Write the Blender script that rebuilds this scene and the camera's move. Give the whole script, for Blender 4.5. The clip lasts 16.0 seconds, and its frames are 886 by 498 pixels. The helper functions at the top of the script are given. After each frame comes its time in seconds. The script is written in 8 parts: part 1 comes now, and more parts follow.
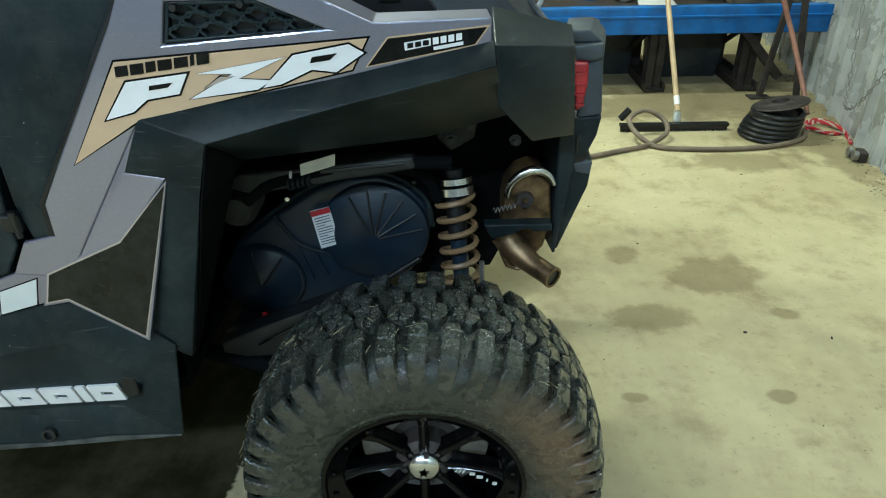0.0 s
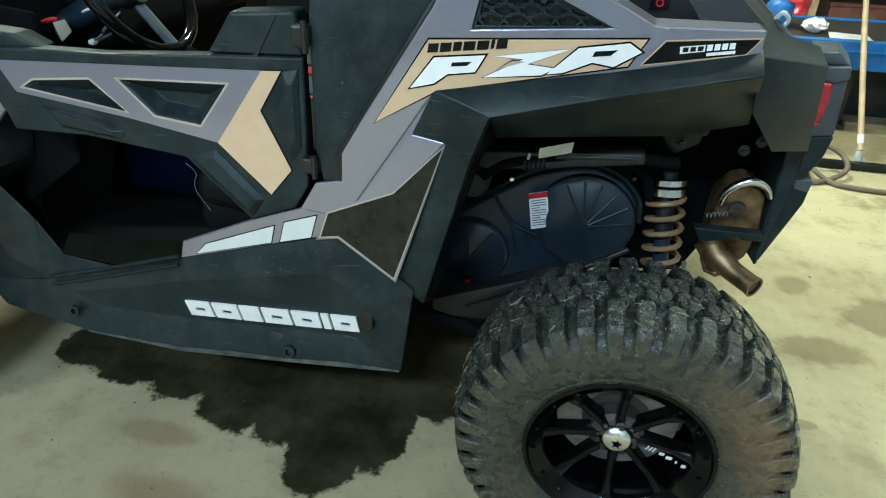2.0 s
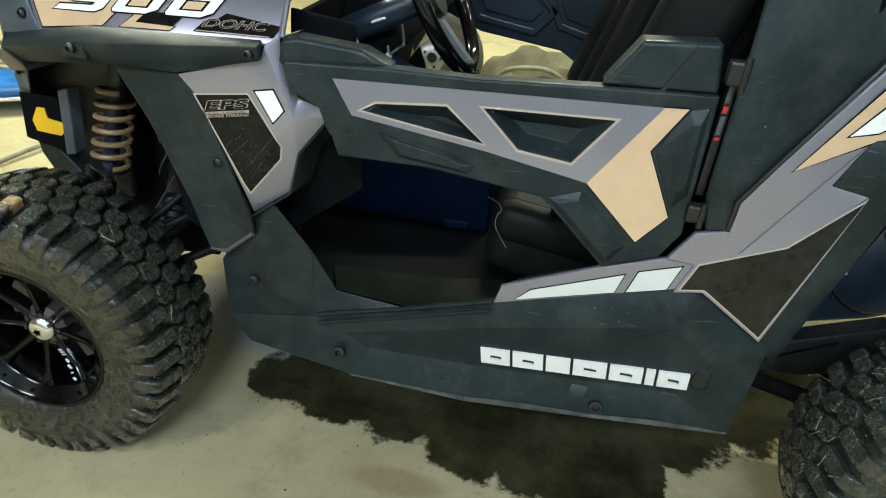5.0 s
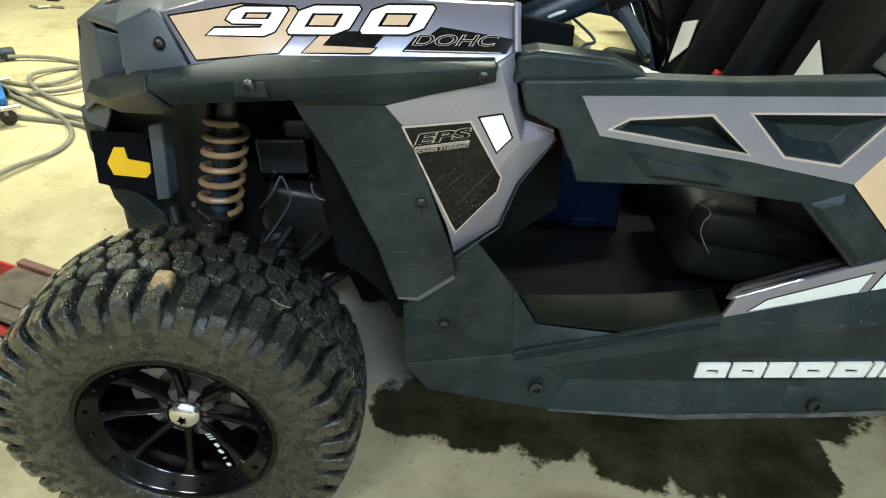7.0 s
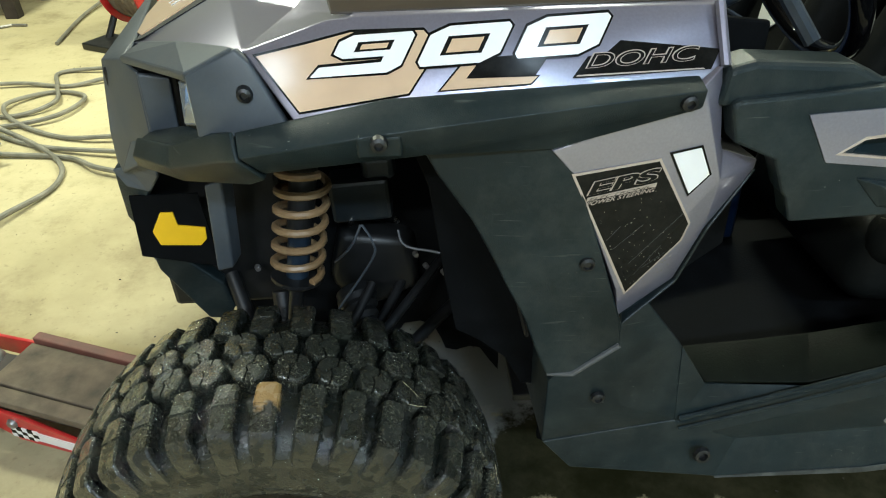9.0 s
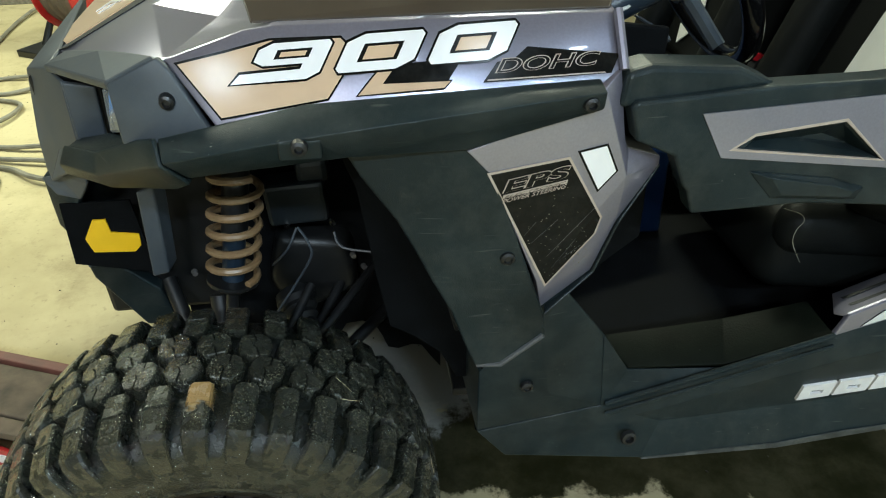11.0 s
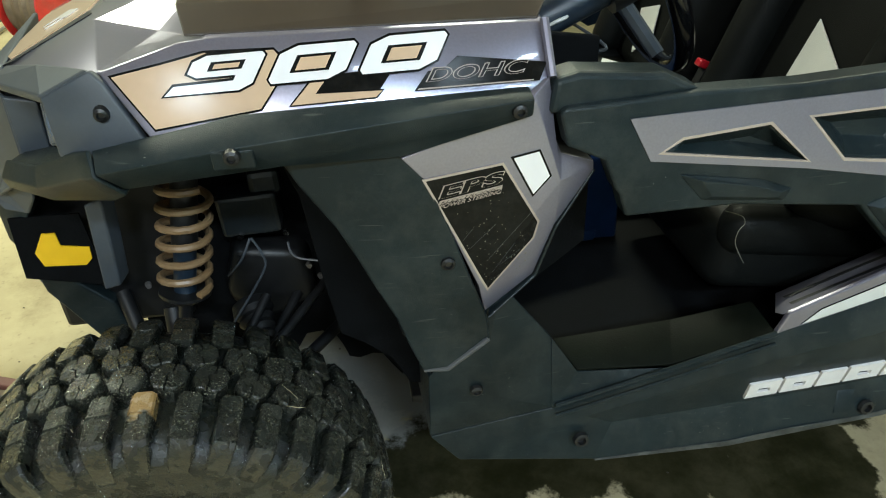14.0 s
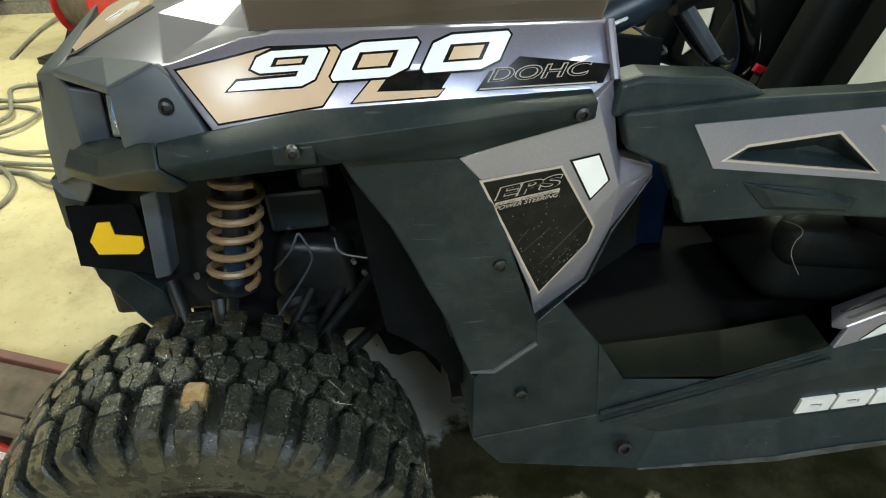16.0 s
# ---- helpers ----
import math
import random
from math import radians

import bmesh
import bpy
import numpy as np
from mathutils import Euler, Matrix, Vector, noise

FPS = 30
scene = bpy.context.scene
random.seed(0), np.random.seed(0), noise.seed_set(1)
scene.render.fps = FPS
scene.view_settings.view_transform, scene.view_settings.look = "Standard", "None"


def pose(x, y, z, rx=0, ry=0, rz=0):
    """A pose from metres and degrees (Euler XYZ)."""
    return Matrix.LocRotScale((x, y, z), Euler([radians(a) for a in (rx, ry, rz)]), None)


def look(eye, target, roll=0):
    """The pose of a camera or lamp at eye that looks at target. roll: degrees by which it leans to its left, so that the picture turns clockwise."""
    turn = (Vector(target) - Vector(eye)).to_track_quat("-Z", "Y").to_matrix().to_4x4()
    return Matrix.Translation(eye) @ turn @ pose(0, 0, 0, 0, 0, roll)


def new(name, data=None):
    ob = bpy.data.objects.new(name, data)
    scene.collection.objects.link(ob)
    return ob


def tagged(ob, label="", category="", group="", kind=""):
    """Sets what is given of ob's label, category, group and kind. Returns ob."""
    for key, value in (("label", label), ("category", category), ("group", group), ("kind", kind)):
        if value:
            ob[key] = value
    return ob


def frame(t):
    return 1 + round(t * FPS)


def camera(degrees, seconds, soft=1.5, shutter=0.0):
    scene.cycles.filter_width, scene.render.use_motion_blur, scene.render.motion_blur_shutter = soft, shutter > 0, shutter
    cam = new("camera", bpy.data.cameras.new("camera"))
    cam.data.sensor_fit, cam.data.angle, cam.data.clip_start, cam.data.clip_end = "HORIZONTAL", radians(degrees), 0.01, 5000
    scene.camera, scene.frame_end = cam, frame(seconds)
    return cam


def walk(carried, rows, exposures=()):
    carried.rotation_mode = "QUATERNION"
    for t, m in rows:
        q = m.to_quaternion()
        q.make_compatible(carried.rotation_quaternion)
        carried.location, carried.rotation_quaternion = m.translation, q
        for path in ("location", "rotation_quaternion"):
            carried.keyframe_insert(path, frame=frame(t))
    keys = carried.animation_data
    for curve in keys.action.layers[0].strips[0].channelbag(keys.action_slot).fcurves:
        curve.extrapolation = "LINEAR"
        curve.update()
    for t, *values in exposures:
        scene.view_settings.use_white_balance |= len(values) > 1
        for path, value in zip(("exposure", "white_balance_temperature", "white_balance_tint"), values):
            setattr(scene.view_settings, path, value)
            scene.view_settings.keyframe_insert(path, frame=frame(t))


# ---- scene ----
cam = camera(67.9, 16.0, soft=1.1)
PATH = [
    (0, (0.057, -0.852, 1.344), (0.032, 0.864, 0.316), -1.2),
    (0.5, (0.06, -0.842, 1.329), (-0.112, 0.842, 0.264), -3.3),
    (1, (0.036, -0.865, 1.34), (-0.177, 0.817, 0.278), -2.9),
    (1.5, (-0.034, -0.933, 1.358), (-0.267, 0.775, 0.343), -0.7),
    (2, (-0.163, -1.022, 1.353), (-0.513, 0.671, 0.346), 1.7),
    (2.5, (-0.287, -1.097, 1.341), (-0.645, 0.588, 0.325), 2.8),
    (3, (-0.372, -1.084, 1.334), (-0.638, 0.627, 0.334), 5.7),
    (3.5, (-0.455, -0.971, 1.306), (-0.696, 0.738, 0.296), 6.0),
    (4, (-0.543, -0.866, 1.321), (-0.841, 0.839, 0.318), 3.2),
    (4.5, (-0.709, -0.915, 1.343), (-0.979, 0.796, 0.343), 3.0),
    (5, (-0.94, -1.008, 1.338), (-1.198, 0.695, 0.323), 5.1),
    (5.2, (-0.997, -1.011, 1.34), (-1.346, 0.674, 0.322), 4.2),
    (7.3, (-1.61, -0.828, 1.341), (-1.54, 0.823, 0.214), 3.2),
    (7.5, (-1.639, -0.801, 1.329), (-1.591, 0.844, 0.193), 2.2),
    (8, (-1.69, -0.651, 1.309), (-1.763, 0.976, 0.147), -3.3),
    (8.2, (-1.713, -0.61, 1.306), (-1.767, 1.015, 0.142), -3.0),
    (10.3, (-1.855, -0.575, 1.318), (-1.565, 1.035, 0.167), 1.2),
    (10.5, (-1.821, -0.59, 1.317), (-1.54, 1.013, 0.154), 1.3),
    (11, (-1.755, -0.622, 1.325), (-1.528, 0.995, 0.171), 0.3),
    (11.5, (-1.727, -0.638, 1.328), (-1.548, 0.99, 0.18), 0.1),
    (12, (-1.719, -0.642, 1.324), (-1.498, 0.969, 0.159), -0.1),
    (12.5, (-1.703, -0.645, 1.323), (-1.4, 0.96, 0.169), 0.6),
    (13, (-1.696, -0.645, 1.325), (-1.394, 0.966, 0.18), 0.5),
    (13.5, (-1.696, -0.652, 1.328), (-1.399, 0.97, 0.195), 0.1),
    (14, (-1.697, -0.649, 1.327), (-1.423, 0.983, 0.203), 0.1),
    (14.5, (-1.7, -0.644, 1.326), (-1.452, 0.985, 0.194), -0.2),
    (15, (-1.71, -0.643, 1.325), (-1.49, 0.995, 0.199), -0.1),
    (15.5, (-1.721, -0.636, 1.324), (-1.516, 0.999, 0.191), 0.4),
    (16, (-1.729, -0.637, 1.326), (-1.541, 1.004, 0.198), 0.3),
]
EXPOSURE = [(0, -0.16, 5690, 7), (1.5, 0.05, 5690, 7), (3.0, 0.26, 5830, 8), (4.0, 0.19, 6090, 10.0), (4.5, 0.16, 6220, 11), (5.0, 0.31, 6350, 12), (7.5, 0.41, 6260, 12), (8.2, 0.33, 6280, 12), (10.3, -0.05, 6320, 10), (11, 0.02, 6320, 10), (12, 0.09, 6320, 10), (14, 0.10, 6450, 11), (16, 0.13, 6500, 12)]
walk(cam, [(t, look(eye, target, roll)) for t, eye, target, roll in PATH], EXPOSURE)

# ---- light ----
world = bpy.data.worlds.new("shop_air")
world.use_nodes = True
world.node_tree.nodes["Background"].inputs[0].default_value = (0.55, 0.6, 0.55, 1)
world.node_tree.nodes["Background"].inputs[1].default_value = 0.02
scene.world = world


def strip_lamp(name, at, size, watts, colour, turn=(0, 0, 0)):
    """An area lamp that stands for one unseen ceiling strip or round lamp."""
    d = bpy.data.lights.new(name, "AREA")
    d.shape, d.size, d.size_y, d.energy, d.color = "RECTANGLE", size[0], size[1], watts, colour
    o = new(name, d)
    o.matrix_world = pose(*at, *turn)
    return o


WARM, COOL = (0.94, 1.0, 0.76), (0.68, 0.87, 1.0)
COLD, DULL = (0.58, 0.86, 1.0), (0.84, 0.90, 0.90)       # an unseen strip added to brighten the sheet wall, a duller tint far ahead
BACK_STRIPS = ((-4.0, 2.6), (-0.6, 3.2), (1.6, 1.4), (-3.2, -3.6), (-0.8, -3.6), (1.4, -3.6))
# The third round lamp is added, unseen, to brighten the near floor.
ROUND_LAMPS = ((-2.79, -1.6), (-1.22, -1.6), (0.9, -1.6))
for (sx, sy), watts in zip(BACK_STRIPS, (164, 185, 74, 160, 182, 96)):
    strip_lamp("strip_lamp", (sx, sy, 3.80), (1.2, 0.14), watts, WARM if sy > 0 else DULL if sx < -2 else COOL if sx < 1 else COLD)
for (sx, sy), watts in zip(ROUND_LAMPS, (4, 4, 10)):
    strip_lamp("round_lamp", (sx, sy, 3.80), (0.20, 0.20), watts, COOL)



# ---- materials ----
def material(name, colour, rough=0.5, metal=0.0, coat=0.0, vary=0.25, scale=30.0, bump=0.1, bump_scale=200.0, dust=0.0,
             dust_colour=(0.35, 0.32, 0.24), dust_scale=6.0, rough_vary=0.12, spec=0.5, speck=0.0, coat_rough=0.13):
    """Principled surface with broad tone changes, fine grain, bump and patchy dust."""
    m = bpy.data.materials.new(name)
    m.use_nodes = True
    n, l = m.node_tree.nodes, m.node_tree.links
    b = n["Principled BSDF"]
    co = n.new("ShaderNodeTexCoord")
    big = n.new("ShaderNodeTexNoise")
    big.inputs["Scale"].default_value, big.inputs["Detail"].default_value = scale, 6
    l.new(co.outputs["Object"], big.inputs["Vector"])
    ramp = n.new("ShaderNodeMapRange")
    ramp.inputs["From Min"].default_value, ramp.inputs["From Max"].default_value = 0.3, 0.7
    ramp.inputs["To Min"].default_value, ramp.inputs["To Max"].default_value = 1 - vary, 1 + vary
    l.new(big.outputs["Fac"], ramp.inputs["Value"])
    mul = n.new("ShaderNodeVectorMath")
    mul.operation = "SCALE"
    mul.inputs[0].default_value = colour
    l.new(ramp.outputs["Result"], mul.inputs["Scale"])
    last = mul.outputs["Vector"]
    rr = n.new("ShaderNodeMapRange")
    rr.inputs["To Min"].default_value, rr.inputs["To Max"].default_value = max(rough - rough_vary, 0.02), min(rough + rough_vary, 1)
    l.new(big.outputs["Fac"], rr.inputs["Value"])
    rough_out = rr.outputs["Result"]
    if dust > 0:
        dn = n.new("ShaderNodeTexNoise")
        dn.inputs["Scale"].default_value, dn.inputs["Detail"].default_value, dn.inputs["Roughness"].default_value = dust_scale, 10, 0.75
        l.new(co.outputs["Object"], dn.inputs["Vector"])
        dr = n.new("ShaderNodeMapRange")
        dr.inputs["From Min"].default_value, dr.inputs["From Max"].default_value = 0.45, 0.8
        dr.inputs["To Max"].default_value = dust
        l.new(dn.outputs["Fac"], dr.inputs["Value"])
        mix = n.new("ShaderNodeMixRGB")
        mix.inputs["Color2"].default_value = (*dust_colour, 1)
        l.new(dr.outputs["Result"], mix.inputs["Fac"])
        l.new(last, mix.inputs["Color1"])
        last = mix.outputs["Color"]
    if speck > 0:
        sn, pn = n.new("ShaderNodeTexNoise"), n.new("ShaderNodeTexNoise")
        sn.inputs["Scale"].default_value, sn.inputs["Detail"].default_value, sn.inputs["Roughness"].default_value = 160, 3, 0.6
        pn.inputs["Scale"].default_value, pn.inputs["Detail"].default_value = 5, 4
        sr, pr, k = n.new("ShaderNodeMapRange"), n.new("ShaderNodeMapRange"), n.new("ShaderNodeMath")
        for r, src, lo, hi, top in ((sr, sn, 0.70, 0.76, speck), (pr, pn, 0.50, 0.66, 1.0)):
            l.new(co.outputs["Object"], src.inputs["Vector"])
            r.inputs["From Min"].default_value, r.inputs["From Max"].default_value, r.inputs["To Max"].default_value = lo, hi, top
            l.new(src.outputs["Fac"], r.inputs["Value"])
        k.operation = "MULTIPLY"
        l.new(sr.outputs["Result"], k.inputs[0])
        l.new(pr.outputs["Result"], k.inputs[1])
        mx = n.new("ShaderNodeMixRGB")
        mx.inputs["Color2"].default_value = (0.45, 0.45, 0.40, 1)
        l.new(k.outputs[0], mx.inputs["Fac"])
        l.new(last, mx.inputs["Color1"])
        last = mx.outputs["Color"]
    l.new(last, b.inputs["Base Color"])
    l.new(rough_out, b.inputs["Roughness"])
    b.inputs["Metallic"].default_value, b.inputs["Coat Weight"].default_value = metal, coat
    b.inputs["Coat Roughness"].default_value = coat_rough
    b.inputs["Specular IOR Level"].default_value = spec
    if bump > 0:
        fine = n.new("ShaderNodeTexNoise")
        fine.inputs["Scale"].default_value, fine.inputs["Detail"].default_value = bump_scale, 4
        l.new(co.outputs["Object"], fine.inputs["Vector"])
        bp = n.new("ShaderNodeBump")
        bp.inputs["Strength"].default_value, bp.inputs["Distance"].default_value = bump, 0.002
        l.new(fine.outputs["Fac"], bp.inputs["Height"])
        l.new(bp.outputs["Normal"], b.inputs["Normal"])
    return m


PLASTIC = material("dark_plastic", (0.0085, 0.0152, 0.0174), 0.36, vary=0.35, scale=6, bump=0.22, bump_scale=700, dust=0.11, dust_colour=(0.26, 0.27, 0.23), dust_scale=9, rough_vary=0.10, speck=0.6, spec=0.24)
PLASTIC_BLUE = material("blue_black_plastic", (0.0105, 0.0205, 0.0340), 0.33, vary=0.3, scale=9, bump=0.15, bump_scale=700)


def scuff(m, colour, amount):
    """Fine pale scratches, in a few patches, over a painted or moulded surface."""
    n, l = m.node_tree.nodes, m.node_tree.links
    b = n["Principled BSDF"]
    was = b.inputs["Base Color"].links[0].from_socket
    co = n.new("ShaderNodeTexCoord")
    fac = None
    for turn, stretch in ((0.6, (9, 9, 190)), (-0.45, (14, 14, 260))):
        mp, t, r = n.new("ShaderNodeMapping"), n.new("ShaderNodeTexNoise"), n.new("ShaderNodeMapRange")
        mp.inputs["Rotation"].default_value, mp.inputs["Scale"].default_value = (0, turn, 0), stretch
        t.inputs["Scale"].default_value, t.inputs["Detail"].default_value = 1.0, 2
        r.inputs["From Min"].default_value, r.inputs["From Max"].default_value = 0.70, 0.76
        l.new(co.outputs["Object"], mp.inputs["Vector"])
        l.new(mp.outputs["Vector"], t.inputs["Vector"])
        l.new(t.outputs["Fac"], r.inputs["Value"])
        if fac is None:
            fac = r.outputs["Result"]
        else:
            add = n.new("ShaderNodeMath")
            add.operation = "MAXIMUM"
            l.new(fac, add.inputs[0])
            l.new(r.outputs["Result"], add.inputs[1])
            fac = add.outputs[0]
    k, mix = n.new("ShaderNodeMath"), n.new("ShaderNodeMixRGB")
    k.operation, k.inputs[1].default_value = "MULTIPLY", amount
    l.new(fac, k.inputs[0])
    l.new(k.outputs[0], mix.inputs["Fac"])
    l.new(was, mix.inputs["Color1"])
    mix.inputs["Color2"].default_value = (*colour, 1)
    l.new(mix.outputs["Color"], b.inputs["Base Color"])


scuff(PLASTIC, (0.16, 0.165, 0.15), 0.26)
BLACK = material("black_paint", (0.0080, 0.0085, 0.0090), 0.42, vary=0.3, scale=20, bump=0.05)
# Near-black for cabin carpet, and for sheets standing in for shade in hollows.
INTERIOR = material("carpet_shade_black", (0.0042, 0.0047, 0.0052), 0.8, vary=0.3, scale=20, bump=0.3, spec=0.05)
RIM_BLACK = material("gloss_black_rim", (0.002, 0.002, 0.0023), 0.12, vary=0.3, bump=0.03, spec=0.22, rough_vary=0.05)
GLOSS_BLACK = material("gloss_black", (0.003, 0.003, 0.0035), 0.10, vary=0.3, bump=0.03, spec=0.4, rough_vary=0.04)
SILVER = material("silver_paint", (0.248, 0.238, 0.298), 0.30, metal=0.6, coat=1.0, coat_rough=0.045, vary=0.05, scale=300, bump=0.015, dust=0.015, dust_scale=10, rough_vary=0.04)
TAN = material("tan_decal", (0.58, 0.39, 0.235), 0.5, coat=0.9, vary=0.05, bump=0.0)
PINK = material("beige_pinstripe", (0.42, 0.34, 0.28), 0.4, vary=0.05, bump=0.0)
WHITE = material("white_decal", (0.82, 0.80, 0.79), 0.5, coat=0.8, vary=0.03, bump=0.0)
INK = material("black_decal", (0.0060, 0.0062, 0.0060), 0.14, vary=0.2, bump=0.02, dust=0.03, dust_scale=60, spec=0.14)
DECAL_GREY = material("textured_dark_decal", (0.0075, 0.0080, 0.0065), 0.30, vary=0.5, scale=25, bump=0.2, bump_scale=120, dust=0.05, dust_scale=50, spec=0.3)
CHROME = material("brushed_steel", (0.70, 0.70, 0.70), 0.20, metal=1.0, vary=0.04, scale=20, bump=0.015, rough_vary=0.05)
STEEL = material("dull_steel", (0.30, 0.29, 0.28), 0.45, metal=0.8, vary=0.3, scale=40, bump=0.1, dust=0.3)
SPRING = material("tan_spring_paint", (0.215, 0.135, 0.066), 0.36, vary=0.15, scale=60, bump=0.1, dust=0.15)
RUST = material("heat_tinted_steel", (0.20, 0.13, 0.068), 0.42, metal=0.8, vary=0.7, scale=25, bump=0.3, dust=0.5, dust_colour=(0.16, 0.12, 0.07))
YELLOW = material("yellow_sticker", (0.85, 0.50, 0.01), 0.4, vary=0.05, bump=0.0)
RED = material("red_plastic", (0.42, 0.010, 0.020), 0.3, coat=0.4, vary=0.2, bump=0.05)
RED_PAINT = material("red_paint", (0.50, 0.02, 0.02), 0.35, coat=0.3, vary=0.2, scale=20, dust=0.2)
GREY = material("grey_plastic", (0.050, 0.061, 0.073), 0.45, vary=0.2, scale=15, bump=0.07, dust=0.1)
BLUE_STEEL = material("blue_painted_steel", (0.012, 0.13, 0.42), 0.4, vary=0.3, scale=12, bump=0.15, dust=0.35, dust_colour=(0.10, 0.12, 0.12), dust_scale=9)
DARK_STEEL = material("old_dark_steel", (0.035, 0.028, 0.025), 0.6, metal=0.3, vary=0.5, scale=14, bump=0.3, dust=0.3, dust_colour=(0.12, 0.09, 0.06))
DUSTY = material("dusty_dark_plastic", (0.015, 0.0155, 0.0130), 0.55, vary=0.5, scale=18, bump=0.4, bump_scale=200, dust=0.30, dust_colour=(0.13, 0.12, 0.09), dust_scale=14)
CHALK = material("chalky_worn_plastic", (0.034, 0.037, 0.033), 0.6, vary=0.5, scale=30, bump=0.3, bump_scale=300, dust=0.4, dust_colour=(0.14, 0.135, 0.11), dust_scale=30)
# Step plastic with shade in its colour: the upward face came out too bright.
SILL = material("shaded_step_plastic", (0.0040, 0.0054, 0.0034), 0.55, vary=0.4, scale=20, bump=0.3, bump_scale=300, dust=0.02, spec=0.06, speck=0.4)
WOOD = material("broom_wood", (0.45, 0.32, 0.18), 0.5, vary=0.2, scale=12, bump=0.15)
TUB = material("dark_tub", (0.012, 0.018, 0.022), 0.45, vary=0.3, scale=8, bump=0.1, dust=0.15)
HOSE = material("brown_hose", (0.16, 0.12, 0.085), 0.6, vary=0.3, scale=14, bump=0.3, dust=0.3)
RED_HOSE = material("red_brown_hose", (0.22, 0.09, 0.06), 0.6, vary=0.3, scale=14, bump=0.3, dust=0.3)
DEEP_BLUE = material("deep_blue_plastic", (0.008, 0.024, 0.075), 0.4, vary=0.3, scale=9, bump=0.15, bump_scale=700, spec=0.2)
COWL = material("brown_gloss_cowl", (0.050, 0.038, 0.028), 0.3, coat=0.9, coat_rough=0.05, vary=0.3, scale=4, bump=0.0)
RIM_STEEL = material("bare_steel_rim", (0.34, 0.345, 0.33), 0.36, metal=0.6, vary=0.2, scale=25, bump=0.1, dust=0.2)
PALE_STEEL = material("pale_bare_metal", (0.55, 0.56, 0.52), 0.4, metal=0.3, vary=0.2, scale=25, bump=0.1, dust=0.2)
RUSTY_RED = material("faded_red_brown", (0.16, 0.055, 0.04), 0.6, vary=0.3, scale=18, bump=0.3, dust=0.3, dust_colour=(0.12, 0.09, 0.06))
LENS = material("clear_lens", (0.55, 0.58, 0.60), 0.12, metal=0.35, coat=1.0, vary=0.35, scale=35, bump=0.25, bump_scale=60)
BOX = material("dull_box_plastic", (0.055, 0.058, 0.062), 0.5, vary=0.25, scale=15, bump=0.2, dust=0.15)
PAPER = material("cream_paper", (0.42, 0.38, 0.27), 0.8, vary=0.1, scale=20, bump=0.1)
OLD_RUBBER = material("dusty_old_rubber", (0.060, 0.056, 0.046), 0.75, vary=0.4, scale=20, bump=0.4, bump_scale=200, dust=0.4, dust_colour=(0.16, 0.14, 0.10), dust_scale=12)
STRAW = material("dry_straw", (0.50, 0.42, 0.26), 0.7, vary=0.3, scale=60, bump=0.0)
CORD = material("grey_cord", (0.20, 0.19, 0.15), 0.6, vary=0.3, scale=14, bump=0.2, dust=0.2)
VINYL = material("black_vinyl", (0.0060, 0.0068, 0.0064), 0.48, vary=0.2, scale=15, bump=0.35, bump_scale=500, spec=0.10)
VINYL_WHITE = material("white_vinyl", (0.62, 0.63, 0.60), 0.4, vary=0.06, scale=15, bump=0.3, bump_scale=500)
SHEET = material("galvanized_sheet", (0.82, 0.84, 0.84), 0.28, metal=0.30, vary=0.2, scale=5, bump=0.1, dust=0.15, dust_colour=(0.30, 0.30, 0.27))
WALL = material("painted_wall", (0.22, 0.23, 0.22), 0.7, vary=0.12, scale=2, bump=0.2, dust=0.2)
CEILING = material("old_board_ceiling", (0.30, 0.235, 0.165), 0.8, vary=0.3, scale=2, bump=0.2)
PLANK = material("dirty_plank", (0.10, 0.075, 0.05), 0.8, vary=0.5, scale=18, bump=0.6, bump_scale=90, dust=0.5, dust_colour=(0.2, 0.17, 0.11))


